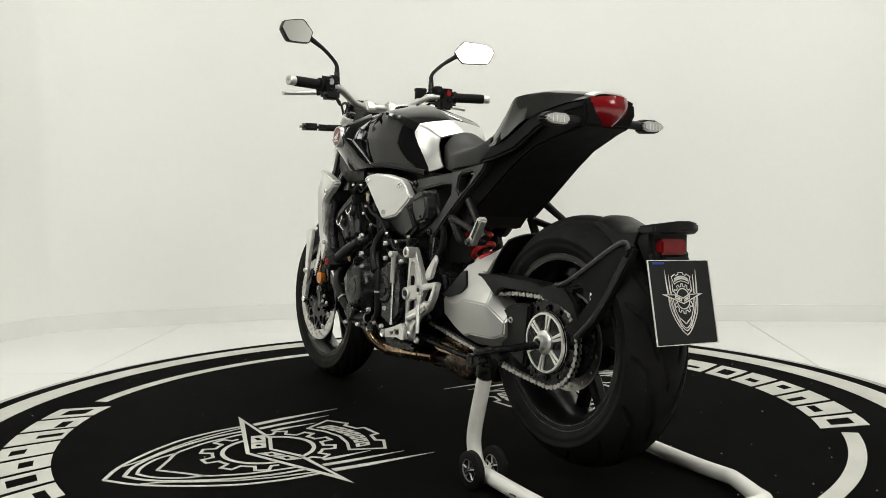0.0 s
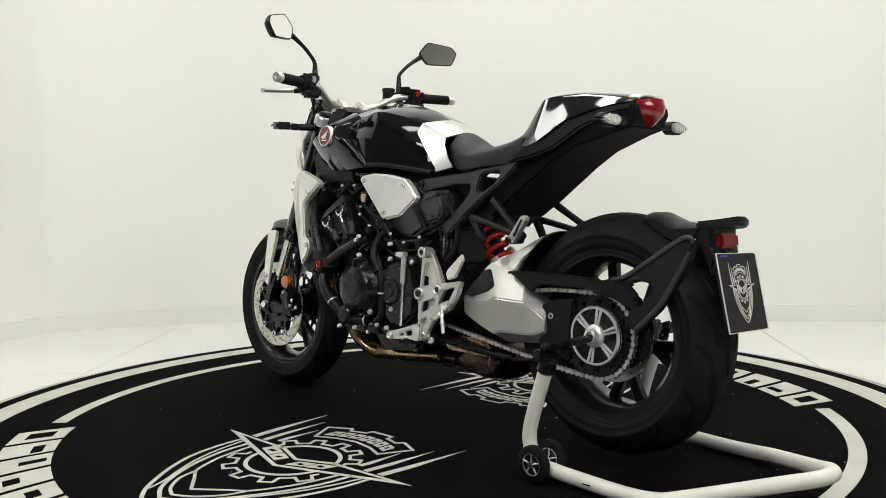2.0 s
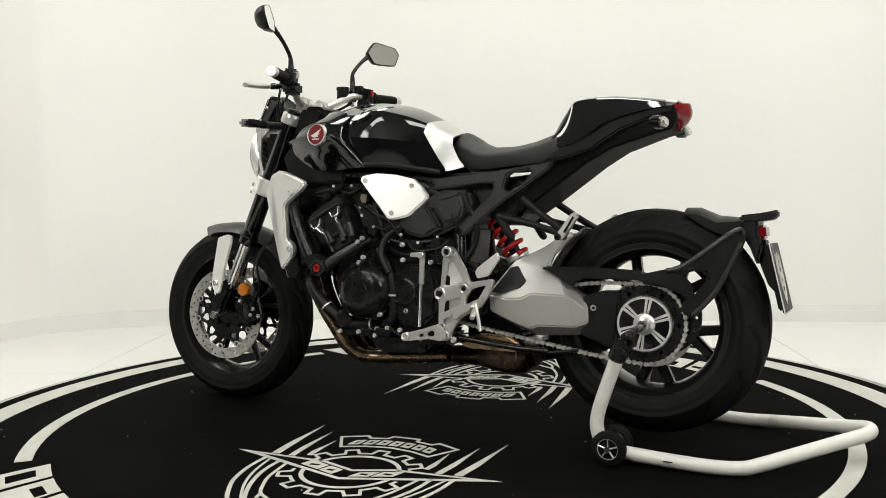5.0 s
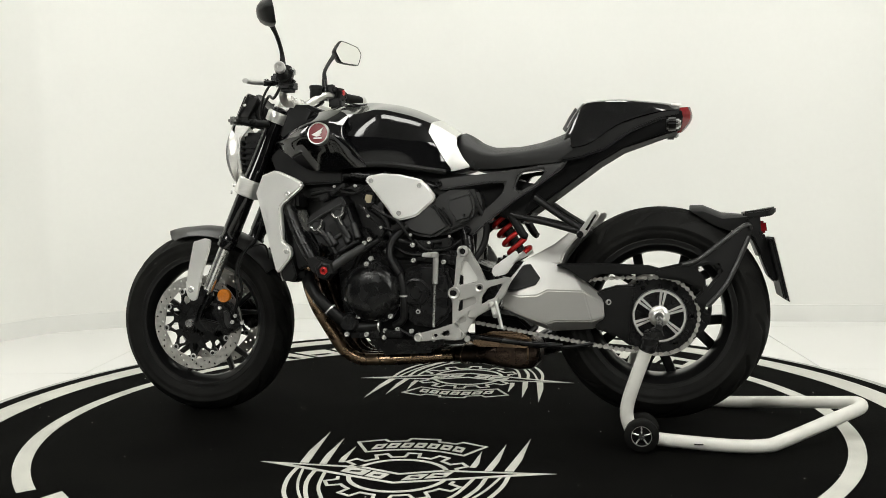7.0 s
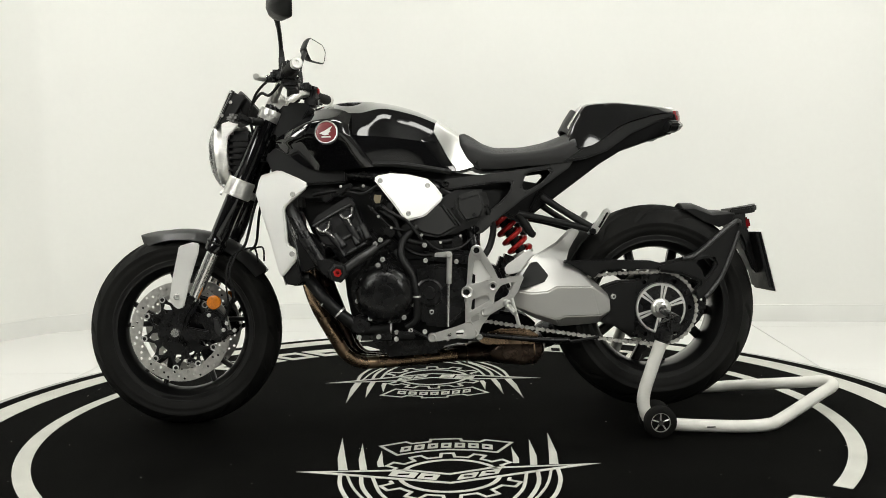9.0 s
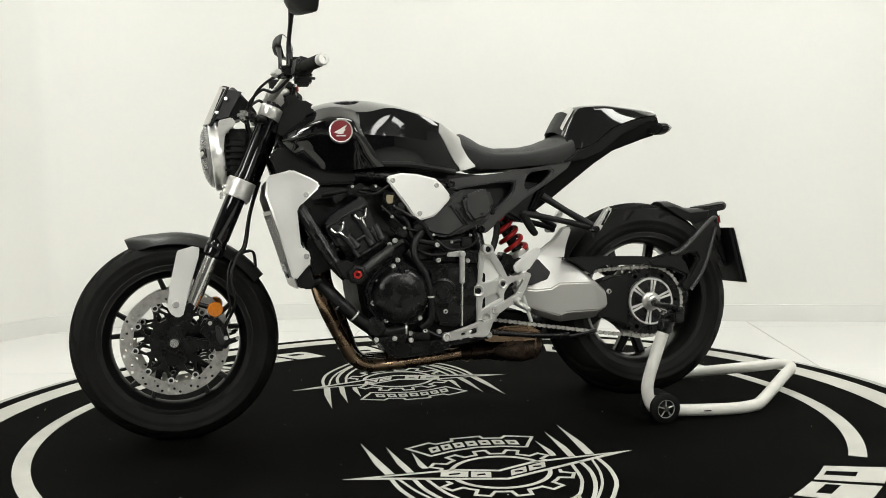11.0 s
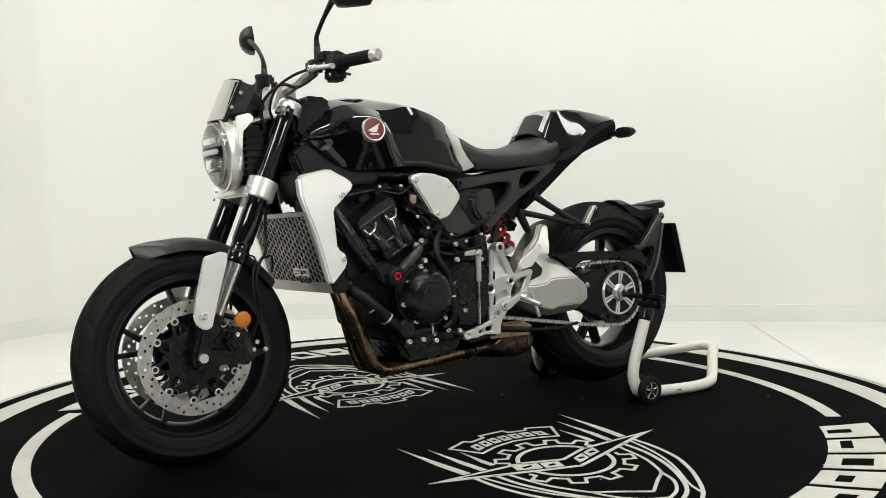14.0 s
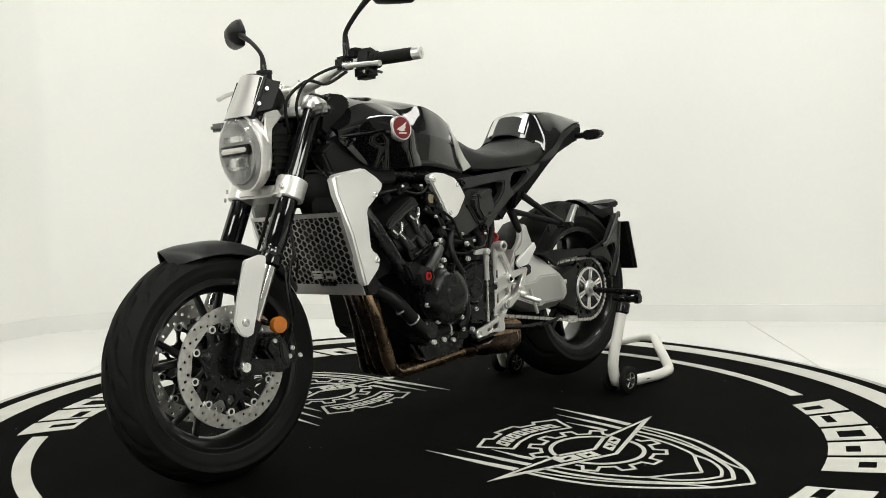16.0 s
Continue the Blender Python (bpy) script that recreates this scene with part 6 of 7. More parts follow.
HOSES = [([(-0.33, -0.14, 0.46), (-0.29, -0.20, 0.42), (-0.25, -0.215, 0.375), (-0.20, -0.21, 0.33), (-0.15, -0.20, 0.30), (-0.07, -0.195, 0.305)], 0.019),
         ([(-0.06, -0.19, 0.53), (-0.015, -0.20, 0.47), (0.0, -0.205, 0.40), (0.0, -0.205, 0.33), (-0.03, -0.20, 0.305)], 0.012),
         ([(0.005, -0.17, 0.60), (-0.035, -0.19, 0.56), (-0.04, -0.205, 0.51), (-0.01, -0.21, 0.46)], 0.011),
         ([(-0.12, -0.16, 0.66), (-0.06, -0.18, 0.62), (-0.04, -0.18, 0.57), (0.03, -0.17, 0.55), (0.14, -0.15, 0.56)], 0.008),
         ([(-0.10, -0.15, 0.60), (-0.02, -0.17, 0.53), (0.04, -0.18, 0.515), (0.11, -0.17, 0.53)], 0.005),
         ([(0.21, -0.13, 0.66), (0.235, -0.12, 0.60), (0.225, -0.12, 0.54), (0.20, -0.13, 0.50)], 0.010),
         ([(-0.30, -0.16, 0.70), (-0.24, -0.17, 0.71), (-0.16, -0.17, 0.715), (-0.11, -0.16, 0.69)], 0.006),
         ([(-0.15, -0.20, 0.475), (-0.12, -0.21, 0.53), (-0.075, -0.20, 0.56)], 0.009)]
for pts, r in HOSES:
    bike("hose", tube(pts, r, 10), HOSE, "", engine)
for c, size, turn in (((-0.075, -0.185, 0.585), (0.03, 0.03, 0.022), 30), ((-0.02, -0.18, 0.60), (0.035, 0.025, 0.02), -20), ((0.06, -0.165, 0.545), (0.045, 0.03, 0.022), 8), ((0.125, -0.16, 0.55), (0.03, 0.03, 0.03), 0),
                      ((-0.145, -0.18, 0.715), (0.03, 0.03, 0.018), 25), ((-0.205, -0.17, 0.715), (0.05, 0.04, 0.016), -30), ((-0.255, -0.16, 0.69), (0.03, 0.03, 0.02), -30), ((-0.03, -0.20, 0.282), (0.05, 0.03, 0.02), 4), ((0.09, -0.175, 0.262), (0.06, 0.03, 0.025), -6)):
    bike("connector", join(block(c, size, 0.003, (0, turn, 0)), block((c[0], c[1] - size[1] * 0.45, c[2]), (size[0] * 0.6, 0.008, size[2] * 0.6), 0.002, (0, turn, 0))), MATTE, "", engine)
for pts, r in (([(-0.20, -0.18, 0.71), (-0.15, -0.195, 0.70), (-0.105, -0.19, 0.725), (-0.07, -0.17, 0.735)], 0.004), ([(-0.135, -0.20, 0.665), (-0.10, -0.205, 0.63), (-0.07, -0.195, 0.60), (-0.03, -0.19, 0.59)], 0.0035),
               ([(-0.095, -0.20, 0.66), (-0.055, -0.205, 0.635), (-0.02, -0.195, 0.615), (0.02, -0.185, 0.56)], 0.0045), ([(0.03, -0.18, 0.56), (0.07, -0.19, 0.53), (0.13, -0.175, 0.535), (0.165, -0.16, 0.56)], 0.0035), ([(-0.02, -0.2, 0.30), (0.03, -0.205, 0.275), (0.09, -0.19, 0.262), (0.15, -0.17, 0.255)], 0.005)):
    bike("cable", tube(pts, r, 8), HOSE, "", engine)
for x, y, z in ((-0.105, -0.207, 0.632), (-0.068, -0.20, 0.598), (0.02, -0.19, 0.575), (0.075, -0.185, 0.552), (0.135, -0.178, 0.57), (-0.148, -0.197, 0.722), (-0.215, -0.192, 0.722), (-0.125, -0.19, 0.655), (0.09, -0.195, 0.265)):
    bike("small_bolt", bolt((x, y, z), (0, -1, 0), 0.0048, 0.006), BOLTSTEEL, "", engine)
for p, d in (((-0.262, -0.21, 0.385), (0.5, -0.2, -0.6)), ((-0.225, -0.213, 0.352), (0.5, 0, -0.5)), ((0.0, -0.205, 0.395), (0, 0, 1)), ((-0.075, -0.195, 0.305), (1, 0, 0))):
    bike("hose_clip", rev(p, d, [(-0.0025, 0.0185 if p[0] < -0.05 else 0.0115), (-0.0025, 0.0205 if p[0] < -0.05 else 0.0138), (0.0025, 0.0205 if p[0] < -0.05 else 0.0138), (0.0025, 0.0185 if p[0] < -0.05 else 0.0115)], 18, True), BOLTSTEEL, "bright hose clip", engine)

# throttle bodies, airbox, side panels
intake = bike("airbox", bend(prism([(-0.02, 0.60), (0.03, 0.63), (0.096, 0.695), (0.125, 0.708), (0.212, 0.710), (0.228, 0.66), (0.222, 0.636), (0.192, 0.607), (0.12, 0.575), (0.06, 0.568), (0.015, 0.585)], -0.138, 0.138, 0.010), lambda x, y, z: (x, y, z)), GREYMATTE, "moulded black airbox")
# pods and lid in the lighter grey: caught light put into the colour
bike("airbox_pod", prism([(0.122, 0.684), (0.184, 0.706), (0.199, 0.696), (0.211, 0.652), (0.197, 0.620), (0.151, 0.609), (0.125, 0.645)], -0.166, -0.12, 0.010, seg=3), FRAME_LITPOD_GREY, "", intake)
bike("airbox_pod", prism([(0.020, 0.640), (0.070, 0.672), (0.112, 0.640), (0.138, 0.600), (0.076, 0.564), (0.026, 0.574), (-0.040, 0.606)], -0.158, -0.12, 0.010, seg=3), FRAME_LITPOD_GREY, "", intake)
bike("airbox_lid", prism([(0.130, 0.690), (0.182, 0.708), (0.197, 0.698), (0.190, 0.690), (0.135, 0.674)], -0.169, -0.15, 0.003), FRAME_LITPOD_GREY, "", intake)
for x0, z0, x1, z1 in ((0.082, 0.662, 0.122, 0.604), (0.098, 0.652, 0.134, 0.602)):
    bike("airbox_rib", tube([(x0, -0.157, z0), (x1, -0.157, z1)], 0.0045, 8, 1), MATTE, "", intake)
for x, z in ((0.113, 0.652), (0.176, 0.632)):
    bike("airbox_screw", bolt((x, -0.164, z), (0, -1, 0), 0.005, 0.004), BLACKMETAL, "", intake)
bike("throttle_body", join(rod((-0.085, -0.16, 0.67), (-0.085, 0.16, 0.67), 0.032, 18), block((-0.10, -0.165, 0.68), (0.05, 0.03, 0.06), 0.006)), BLACKMETAL, "", intake)
bike("cap_rim", prism([(-0.123, 0.705), (-0.087, 0.702), (-0.094, 0.664), (-0.106, 0.658), (-0.118, 0.664), (-0.127, 0.683)], -0.1935, -0.180, 0.003), BLACKMETAL, "", intake)
bike("throttle_cap", prism([(-0.118, 0.700), (-0.092, 0.697), (-0.098, 0.668), (-0.115, 0.668), (-0.122, 0.682)], -0.196, -0.182, 0.003), GOLD, "small brass-coloured cap", intake)
bike("throttle_linkage", join(block((-0.075, -0.182, 0.655), (0.02, 0.012, 0.035), 0.003, (0, 20, 0)), rod((-0.13, -0.18, 0.69), (-0.06, -0.185, 0.64), 0.004, 8)), DARKMETAL, "", intake)
PAN = [(-0.118, 0.742), (-0.105, 0.752), (-0.070, 0.759), (-0.02, 0.756), (0.040, 0.742), (0.062, 0.722), (0.086, 0.690), (0.084, 0.680), (0.032, 0.630), (-0.022, 0.617), (-0.034, 0.626), (-0.06, 0.665)]


def panel_shape(x, y, z):
    return (x, y + 0.30 * (x + 0.03) + 0.18 * max(0, z - 0.70), z)


side_panel = both("side_panel", lambda: bend(prism(PAN, -0.188, -0.160, 0.007, seg=3), panel_shape), SATIN, "satin silver intake side panel")
for sp, s in zip(side_panel, (LEFT, RIGHT)):
    for x, z in ((-0.098, 0.737), (0.040, 0.722), (-0.018, 0.640)):
        q = panel_shape(x, -0.188, z)
        bike("panel_bolt", bolt((q[0], -s * q[1], q[2]) if s > 0 else q, (0.3, s, 0), 0.0075, 0.004), BOLTSTEEL, "", sp)

# radiator with its mesh guard and silver shrouds
def rad_x(y, z):
    return -0.378 - 0.066 * (z - 0.44) / 0.215 - 0.008 * (1 - (y / 0.2) ** 2)


radiator = bike("radiator", bend(block((0, 0, 0), (0.03, 0.39, 0.23), 0.004), lambda x, y, z: (rad_x(y, 0.548 + z) + 0.028 + x, y, 0.548 + z)), BLACKMETAL, "black radiator behind a grey steel honeycomb guard")
for k in range(24):
    z = 0.448 + 0.0085 * k
    bike("core_fin", bend(block((0, 0, 0), (0.004, 0.37, 0.0035), 0), lambda x, y, zz: (rad_x(y, z + zz) + 0.011 + x, y, z + zz)), MATTE, "", radiator)
guard_f = prism([(-0.2, 0.436), (0.2, 0.436), (0.2, 0.660), (-0.2, 0.660)], 0, 0.003, 0, "yz", [[(-0.188, 0.466), (0.188, 0.466), (0.188, 0.648), (-0.188, 0.648)]])
bmesh.ops.subdivide_edges(guard_f, edges=[e for e in guard_f.edges if e.calc_length() > 0.1], cuts=10)
guard = bike("guard_frame", bend(guard_f, lambda x, y, z: (rad_x(y, z) - 0.006 + x, y, z)), GUARDSTEEL, "grey steel guard frame", radiator)
verts, faces = [], []
HR = 0.0132
row = 0
z = 0.470
while z < 0.648:
    y = -0.178 + (HR * 1.5 if row % 2 else 0)
    while y < 0.180:
        b = len(verts)
        for x0 in (0.0, 0.003):
            for f in (1.03, 0.87):
                for k in range(6):
                    a = radians(60 * k)
                    yy, zz = y + math.cos(a) * HR * f, z + math.sin(a) * HR * f * 0.80
                    verts.append((rad_x(yy, zz) - 0.006 + x0, yy, zz))
        for k in range(6):
            j = (k + 1) % 6
            faces.append((b + k, b + j, b + 6 + j, b + 6 + k))
            faces.append((b + 12 + k, b + 18 + k, b + 18 + j, b + 12 + j))
            faces.append((b + 6 + k, b + 6 + j, b + 18 + j, b + 18 + k))
        y += HR * 3.0
    z += HR * 0.693
    row += 1
me = bpy.data.meshes.new("honeycomb")
me.from_pydata(verts, [], faces)
me.materials.append(GUARDSTEEL)
comb = new("honeycomb", me)
comb.parent = radiator
tagged(comb, "grey steel honeycomb mesh", kind="stuff")
for y0, y1, z0, z1 in ((-0.115, -0.072, 0.482, 0.488), (-0.115, -0.105, 0.488, 0.498), (-0.115, -0.072, 0.498, 0.504), (-0.062, -0.022, 0.482, 0.488), (-0.062, -0.022, 0.490, 0.495), (-0.062, -0.022, 0.498, 0.504), (-0.105, -0.092, 0.462, 0.474), (-0.088, -0.075, 0.462, 0.474), (-0.071, -0.058, 0.462, 0.474), (-0.054, -0.041, 0.462, 0.474)):
    bike("guard_bar", bend(block((0, (y0 + y1) / 2, (z0 + z1) / 2), (0.004, y1 - y0, z1 - z0), 0.0008), lambda x, y, zz: (rad_x(y, zz) - 0.009 + x, y, zz)), CASTALU if z0 > 0.48 else BLACKMETAL, "", guard)
SHROUD = [(-0.455, 0.752), (-0.445, 0.760), (-0.388, 0.772), (-0.335, 0.748), (-0.310, 0.733), (-0.312, 0.720), (-0.355, 0.682), (-0.372, 0.668), (-0.377, 0.655), (-0.374, 0.62), (-0.370, 0.556), (-0.350, 0.542), (-0.344, 0.530), (-0.346, 0.508), (-0.388, 0.460), (-0.396, 0.466), (-0.430, 0.600), (-0.463, 0.705)]


def shroud_shape(x, y, z):
    front = -0.46 if z > 0.70 else -0.46 + (0.70 - z) * 0.27
    t = max(0.0, 1 - (x - front) / 0.08)
    k = min(1.0, max(0.0, (z - 0.69) / 0.06))
    return (x, y + (0.008 + 0.045 * k) * t * t - 0.006 * k + 0.02 * k * max(0.0, (x + 0.36) / 0.05), z)


shroud = both("radiator_shroud", lambda: bend(prism(SHROUD, -0.228, -0.198, 0.006, seg=2), shroud_shape), SATIN, "satin silver radiator shroud")
for sh, s in zip(shroud, (LEFT, RIGHT)):
    for x, z in ((-0.351, 0.701), (-0.357, 0.528)):
        q = shroud_shape(x, -0.2285, z)
        bike("shroud_bolt", bolt((q[0], q[1] if s < 0 else -q[1], q[2]), (0, s, 0), 0.0078, 0.005), BOLTSTEEL, "", sh)
both("rad_side", lambda: prism([(-0.444, 0.660), (-0.390, 0.660), (-0.333, 0.452), (-0.345, 0.434), (-0.378, 0.438)], -0.207, -0.15, 0.004), MATTE, "", radiator)
both("rad_hose", lambda: tube([(-0.38, -0.17, 0.455), (-0.335, -0.17, 0.45), (-0.31, -0.175, 0.455)], 0.016, 12), HOSE, "", radiator)
bike("horn_bracket", block((-0.36, -0.10, 0.68), (0.06, 0.2, 0.05), 0.01), MATTE, "", radiator)

# exhaust: four headers into a low silencer
HEADERS = [(-0.145, -0.062), (-0.055, -0.022), (0.055, 0.022), (0.145, 0.062)]
BOX = tube([(0.075, 0, 0.200), (0.11, 0, 0.201), (0.16, 0, 0.203), (0.21, 0, 0.207), (0.26, 0, 0.213), (0.32, 0, 0.218), (0.365, 0, 0.217), (0.388, 0, 0.214)], [0.018, 0.026, 0.030, 0.036, 0.050, 0.060, 0.054, 0.030], 28, 5)
exhaust = bike("exhaust_collector", bend(BOX, lambda x, y, z: (x, math.copysign(min(abs(y) * 2.4, 0.085 + abs(y) * 0.3), y), z)), BURNT_SHADED, "scorched brown steel exhaust under the engine", sharp=60)
for x, hz, zc in ((0.150, 0.031, 0.2035), (0.355, 0.0575, 0.218)):
    bike("box_seam", tube([(x, 0.103 * math.cos(a * 0.2618), zc + hz * math.sin(a * 0.2618)) for a in range(25)], 0.003, 6, 1), BRONZE, "", exhaust)
# pipes behind the outer left one carry their shade in a darker colour
for (y0, y1), ym, back in zip(HEADERS, (-0.143, -0.086, -0.046, -0.006), (0.0, 0.006, 0.032, 0.042)):
    bike("header_pipe", tube([(-0.268, y0 * 1.02, 0.545), (-0.318 + back, (y0 + ym) / 2, 0.500), (-0.322 + back, ym, 0.44), (-0.295 + back, ym, 0.36), (-0.250 + back * 0.7, ym * 0.7 + y1 * 0.3, 0.27), (-0.222 + back * 0.5, ym * 0.5 + y1 * 0.5, 0.220), (-0.180 + back * 0.2, ym * 0.2 + y1 * 0.9, 0.190), (-0.12, y1 * 1.05, 0.185), (0.0, y1, 0.193), (0.12, y1, 0.203)], 0.0195, 14, 6), BRONZE if y0 < -0.1 else BURNT_SHADED, "heat-tinted header pipe, shade painted into the inner ones", exhaust)
    bike("pipe_collar", rev((-0.262, y0 * 1.02, 0.55), (-0.7, 0, -0.5), [(0, 0.02), (0, 0.03), (0.012, 0.03), (0.012, 0.02)], 16, True), BLACKMETAL, "", exhaust)
    bike("pipe_joint", rev((0.02, y1, 0.1945), (1, 0, 0.08), [(-0.012, 0.0195), (-0.012, 0.0212), (0.012, 0.0212), (0.012, 0.0195)], 16, True), BRONZE, "", exhaust)
bike("heat_shield", bend(prism([(0.17, 0.262), (0.25, 0.285), (0.33, 0.285), (0.372, 0.262), (0.36, 0.236), (0.20, 0.238)], -0.115, -0.098, 0.006), lambda x, y, z: (x, y, z)), BRONZE, "", exhaust)
bike("muffler", tube([(0.33, 0.06, 0.21), (0.42, 0.14, 0.24), (0.50, 0.18, 0.28), (0.66, 0.20, 0.36)], [0.03, 0.045, 0.05, 0.045], 16), BLACKMETAL, "", exhaust)
bike("catch_valve", block((0.175, -0.115, 0.268), (0.05, 0.03, 0.022), 0.005, (0, 10, 0)), DARKMETAL, "", exhaust)

# left foot controls: forged hanger with a triangular window
HANGER = [(0.157, 0.507), (0.165, 0.532), (0.178, 0.542), (0.191, 0.539), (0.203, 0.520), (0.228, 0.478), (0.245, 0.440), (0.312, 0.452), (0.320, 0.446), (0.302, 0.404), (0.278, 0.369), (0.218, 0.336), (0.193, 0.304), (0.182, 0.277), (0.167, 0.264), (0.151, 0.274), (0.144, 0.305), (0.144, 0.378), (0.133, 0.390), (0.131, 0.404), (0.137, 0.418), (0.150, 0.424)]
HOLES = [[(0.174, 0.494), (0.180, 0.499), (0.190, 0.498), (0.222, 0.446), (0.216, 0.436), (0.164, 0.428)],
         [(0.166, 0.382), (0.212, 0.396), (0.218, 0.377), (0.161, 0.349)], [(0.160, 0.328), (0.182, 0.338), (0.188, 0.322), (0.161, 0.311)],
         [(0.252, 0.422), (0.296, 0.434), (0.268, 0.388), (0.230, 0.368), (0.232, 0.394)]]
hanger = bike("peg_hanger", prism(HANGER, -0.190, -0.172, 0.003, holes=HOLES), CASTALU, "silver forged footpeg hanger")
bike("hanger_web", prism([(0.162, 0.425), (0.172, 0.500), (0.194, 0.500), (0.226, 0.440)], -0.178, -0.173, 0.001), SATIN, "", hanger)
# lower web in a darker silver: the pocket's shade put into the colour
bike("hanger_web", prism([(0.155, 0.305), (0.155, 0.385), (0.215, 0.400), (0.222, 0.375), (0.19, 0.32)], -0.177, -0.1725, 0.001), SWINGPAINT, "", hanger)
bike("heel_guard", bend(prism([(0.261, 0.470), (0.271, 0.484), (0.337, 0.530), (0.345, 0.512), (0.308, 0.461), (0.270, 0.452)], -0.190, -0.178, 0.003), lambda x, y, z: (x, y - 0.02 * (x - 0.24) / 0.1, z)), SATIN, "silver heel guard", hanger)
for x, z, r in ((0.150, 0.404, 0.0145), (0.227, 0.421, 0.0105), (0.204, 0.344, 0.011), (0.155, 0.307, 0.0095), (0.165, 0.282, 0.0115)):
    b = rev((x, -0.190, z), (0, -1, 0), [(-0.004, r * 1.25), (0.005, r * 1.25), (0.007, r * 1.1), (0.004, r * 0.65), (-0.002, r * 0.6), (-0.002, 0)], 20)
    bike("hanger_bolt", b, CASTALU, "", hanger)
    bike("bolt_socket", rev((x, -0.1965, z), (0, -1, 0), [(-0.006, r * 0.62), (0.0, r * 0.62), (0.0, 0)], 6), BLACKMETAL, "", hanger)
bike("pivot_tube", rev((0.180, -0.188, 0.527), (0, -1, 0), [(0, 0.009), (0, 0.0165), (0.024, 0.0165), (0.026, 0.0145), (0.026, 0.009)], 24, True), CASTALU, "", hanger)
bike("bolt_socket", rod((0.180, -0.186, 0.527), (0.180, -0.206, 0.527), 0.009, 12), BLACKMETAL, "", hanger)
bike("footpeg", join(rod((0.262, -0.185, 0.372), (0.285, -0.262, 0.345), 0.0075, 12), rod((0.279, -0.225, 0.385), (0.299, -0.235, 0.306), 0.0055, 10), rod((0.255, -0.185, 0.377), (0.272, -0.215, 0.366), 0.011, 12)), CASTALU, "silver rider footpeg", hanger)
bike("right_hanger", mirror(prism(HANGER, -0.186, -0.170, 0.0035)), CASTALU, "", hanger)
both("passenger_link", lambda: prism([(0.196, 0.334), (0.212, 0.334), (0.262, 0.368), (0.286, 0.380), (0.282, 0.396), (0.262, 0.388), (0.200, 0.356)], -0.204, -0.190, 0.003), CASTALU, "", hanger)
shifter = bike("shift_lever", prism([(0.034, 0.279), (0.040, 0.285), (0.052, 0.286), (0.110, 0.302), (0.150, 0.316), (0.162, 0.310), (0.172, 0.292), (0.172, 0.272), (0.160, 0.266), (0.120, 0.270), (0.060, 0.262), (0.040, 0.261), (0.034, 0.267)], -0.208, -0.194, 0.003, holes=[[(0.088, 0.282), (0.104, 0.286), (0.104, 0.276), (0.090, 0.274)], [(0.114, 0.290), (0.138, 0.297), (0.140, 0.280), (0.116, 0.277)]]), CASTALU, "silver gear shift lever with a long rod")
bike("toe_peg", rev((0.045, -0.20, 0.273), (0, -1, 0), [(-0.008, 0.0135), (0.012, 0.0125), (0.014, 0.010), (0.010, 0.007), (0.010, 0)], 18), CASTALU, "", shifter)
bike("shift_rod", tube([(0.092, -0.208, 0.305), (0.096, -0.208, 0.41), (0.098, -0.208, 0.44)], 0.0045, 8), CHROME, "", shifter)
bike("rod_sleeve", join(rod((0.0975, -0.208, 0.43), (0.1005, -0.208, 0.512), 0.0085, 12), rod((0.099, -0.20, 0.516), (0.099, -0.222, 0.516), 0.010, 12)), CASTALU, "", shifter)
bike("shift_arm", prism([(0.056, 0.510), (0.058, 0.522), (0.10, 0.526), (0.106, 0.516), (0.10, 0.508)], -0.205, -0.195, 0.002), CASTALU, "", shifter)
bike("side_stand", join(tube([(0.155, -0.15, 0.278), (0.25, -0.14, 0.265), (0.36, -0.13, 0.252), (0.46, -0.12, 0.247)], 0.008, 10), block((0.165, -0.15, 0.270), (0.05, 0.04, 0.03), 0.006)), BLACKMETAL, "folded black side stand")
bike("stand_bolt", bolt((0.185, -0.168, 0.268), (0, -1, 0), 0.010, 0.008), BOLTSTEEL)
bike("inner_mass", bend(prism([(-0.14, 0.50), (0.19, 0.48), (0.20, 0.60), (0.30, 0.66), (0.34, 0.74), (0.10, 0.765), (-0.33, 0.80), (-0.40, 0.78), (-0.36, 0.68), (-0.20, 0.685)], -0.13, 0.13, 0.01), lambda x, y, z: (x, y * (1 if x < 0.05 else 0.6), z)), MATTE, "")
bike("frame_core", prism([(-0.375, 0.76), (-0.335, 0.64), (-0.275, 0.50), (-0.20, 0.49), (-0.14, 0.70), (-0.2, 0.77)], -0.11, 0.11, 0.01), MATTE)
bike("under_seat_tray", prism([(0.25, 0.64), (0.33, 0.60), (0.39, 0.66), (0.40, 0.72), (0.30, 0.74)], -0.09, 0.09, 0.01), MATTE)
bike("swing_pivot_case", prism([(0.13, 0.33), (0.26, 0.33), (0.29, 0.40), (0.26, 0.47), (0.18, 0.50), (0.13, 0.45)], -0.13, 0.13, 0.012), BLACKMETAL)
# added dark block that fills the gap under the swing arm, no real part
bike("dark_gap_filler", prism([(0.190, 0.345), (0.330, 0.325), (0.370, 0.290), (0.358, 0.262), (0.190, 0.250)], -0.085, 0.085, 0.010), TAILBLACK)
bike("shock_linkage", block((0.30, -0.02, 0.47), (0.10, 0.08, 0.06), 0.012, (0, 20, 0)), BLACKMETAL)

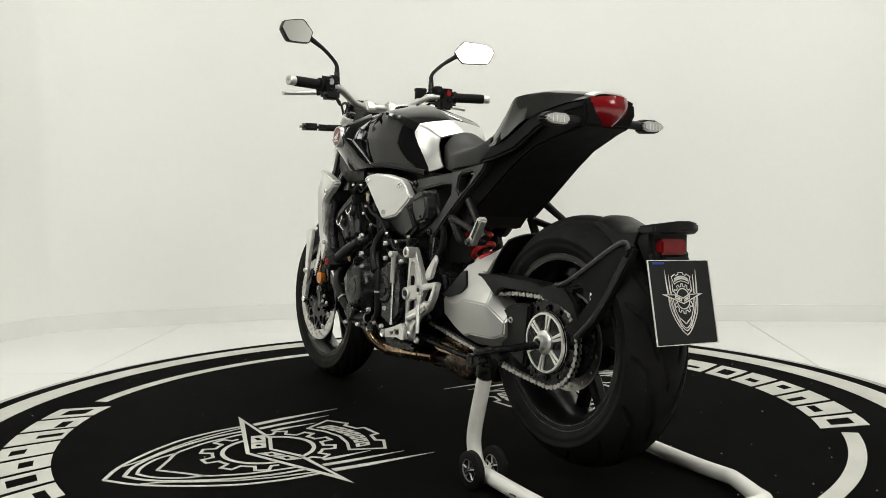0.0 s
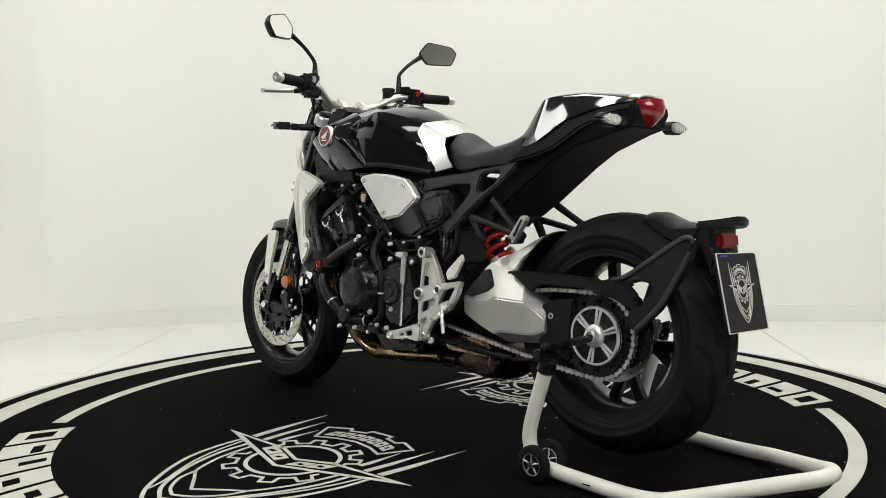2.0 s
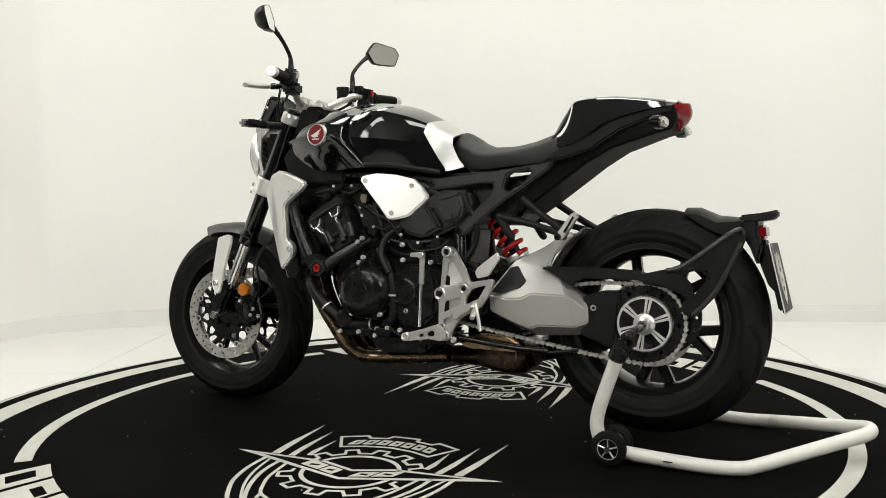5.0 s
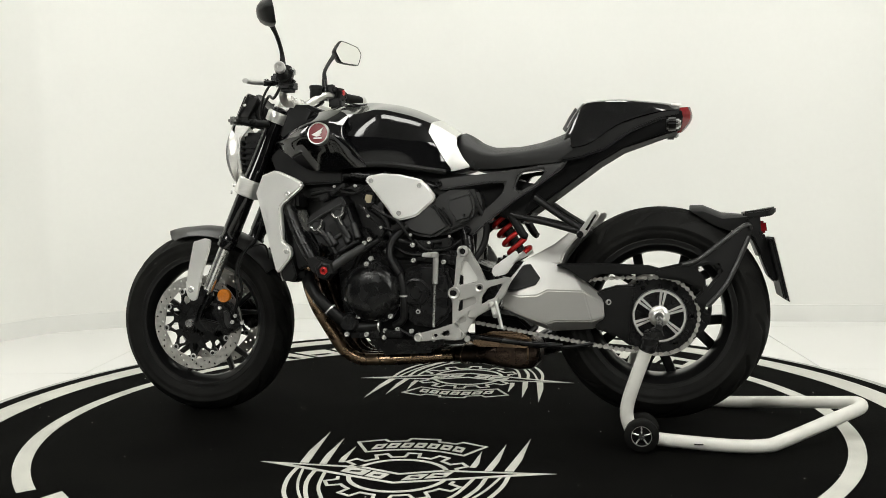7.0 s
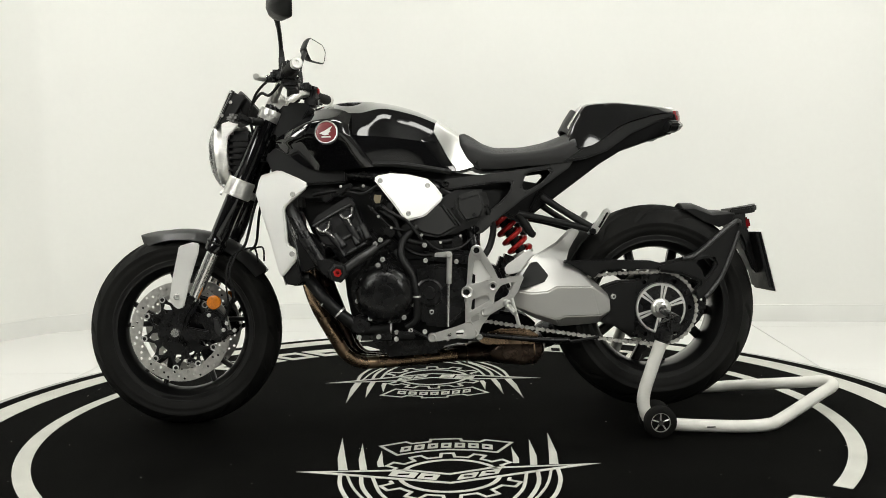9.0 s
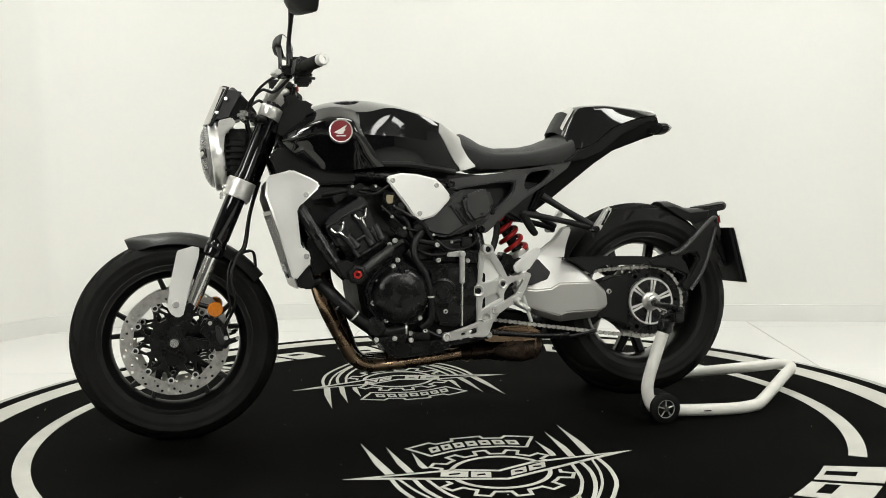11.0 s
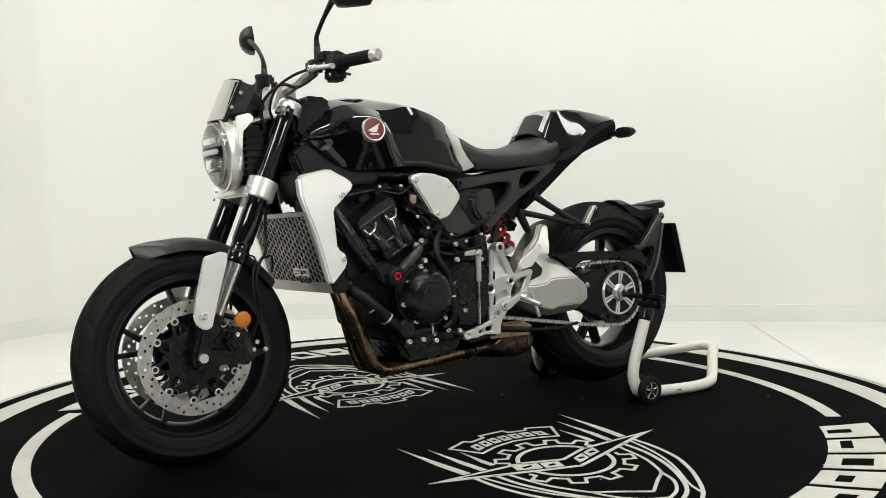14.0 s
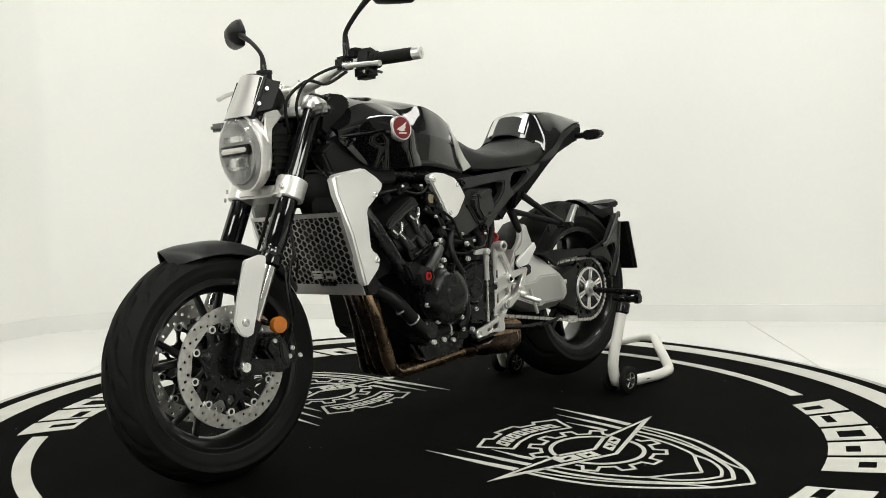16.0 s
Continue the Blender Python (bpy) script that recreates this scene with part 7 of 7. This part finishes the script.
# ---- floor tiles, laid with narrow joints ----
TILE = 0.97
bm = bmesh.new()
bmesh.ops.create_cube(bm, size=1, matrix=Matrix.Diagonal((TILE - 0.003, TILE - 0.003, 0.02, 1)))
bevel(bm, 0.0015, 1)
tile_mesh = to_mesh(bm)
tile_mesh.materials.append(FLOOR)
LAY = Matrix.Translation((-1.43, 0.84, FLOOR_Z - 0.01)) @ pose(0, 0, 0, 0, 0, -4)
for i in range(-3, 7):
    for j in range(-7, 3):
        m = LAY @ Matrix.Translation(((i + 0.5) * TILE, (j + 0.5) * TILE, 0))
        if -3.9 < m.translation.x < 4.7 and -5.6 < m.translation.y < 2.9:
            tile = new("tile", tile_mesh)
            tile.parent = floor
            tile.matrix_basis = m

# ---- the stand under the rear axle ----
STAND = Matrix.Translation((-0.0608, 0.0138, 0)) @ pose(0, 0, 0, 0, 0, -6.7)
paddock_stand = empty("paddock_stand", "white tubular paddock stand with two small black wheels a side", "paddock stand")
frame_bm = tube([(0.690, -0.262, 0.034), (0.80, -0.262, 0.026), (0.93, -0.262, 0.020), (1.01, -0.256, 0.022), (1.06, -0.230, 0.030), (1.23, -0.085, 0.066), (1.285, -0.04, 0.078), (1.300, 0.0, 0.081),
                 (1.285, 0.04, 0.078), (1.23, 0.08, 0.066), (1.06, 0.208, 0.030), (1.01, 0.232, 0.022), (0.93, 0.238, 0.020), (0.80, 0.238, 0.026), (0.690, 0.238, 0.034)], 0.0185, 16, 6)
part("frame", frame_bm, WHITEPAINT, paddock_stand, "white powder-coated tube")
for s, yy in ((-1, -0.262), (1, 0.238)):
    up = tube([(0.70, yy, 0.036), (0.668, yy, 0.046), (0.651, yy, 0.085), (0.652, yy, 0.125), (0.672, yy, 0.19), (0.706, yy, 0.285)], 0.0185, 16, 6)
    upright = part("upright", up, WHITEPAINT, paddock_stand, "bent white tube")
    part("socket", rod((0.702, yy, 0.272), (0.715, yy, 0.312), 0.024, 18), BLACKMETAL, upright, "black clamp")
    part("cradle", join(block((0.722, yy, 0.318), (0.05, 0.03, 0.035), 0.005, (0, -20, 0)), rod((0.725, yy - 0.05, 0.322), (0.725, yy + 0.05, 0.322), 0.011, 14), block((0.725, yy - 0.05, 0.325), (0.03, 0.02, 0.03), 0.004)), BLACKMETAL, upright, "black axle cradle")
    part("spindle", rod((0.737, yy - 0.05, 0.345), (0.737, s * 0.12, 0.342), 0.010, 14), BLACKMETAL, upright, "steel support pin")
    for dy in (-0.034, 0.034):
        c = (0.690, yy + dy - 0.011, 0.048)
        w = part("wheel", rev(c, (0, 1, 0), [(0, 0.028), (0, 0.040), (0.004, 0.0465), (0.018, 0.0465), (0.022, 0.040), (0.022, 0.028)], 32, True), RUBBER, paddock_stand, "small black wheel with silver spokes")
        part("rim", rev(c, (0, 1, 0), [(0.004, 0.0), (0.004, 0.029), (0.018, 0.029), (0.018, 0.0)], 24), BLACKMETAL, w)
        for k in range(5):
            a = radians(72 * k + 18)
            ca, sa = math.cos(a), math.sin(a)
            part("wheel_spoke", rod((c[0] + ca * 0.008, c[1] + 0.0028, c[2] + sa * 0.008), (c[0] + ca * 0.027, c[1] + 0.0028, c[2] + sa * 0.027), 0.0022, 6), CASTALU, w)
        part("rim_ring", rev((c[0], c[1] + 0.001, c[2]), (0, 1, 0), [(0, 0.026), (0, 0.030), (0.003, 0.030), (0.003, 0.026)], 24, True), CASTALU, w)
        part("hub", rev((c[0], c[1] - 0.004, c[2]), (0, 1, 0), [(0, 0.004), (0, 0.008), (0.028, 0.008), (0.028, 0.004)], 14), CHROME, w)
part("bar", block((0.84, -0.2825, 0.026), (0.024, 0.0012, 0.003), 0), MATTE, paddock_stand, "small dark print")


def motions():
    """Everything that stands on the turntable goes round with it."""
    times = [0.5 * k for k in range(33)]
    walk(turntable, [(t, spin(t)) for t in times])
    walk(motorcycle, [(t, spin(t) @ BIKE) for t in times])
    walk(paddock_stand, [(t, spin(t) @ STAND) for t in times])


motions()
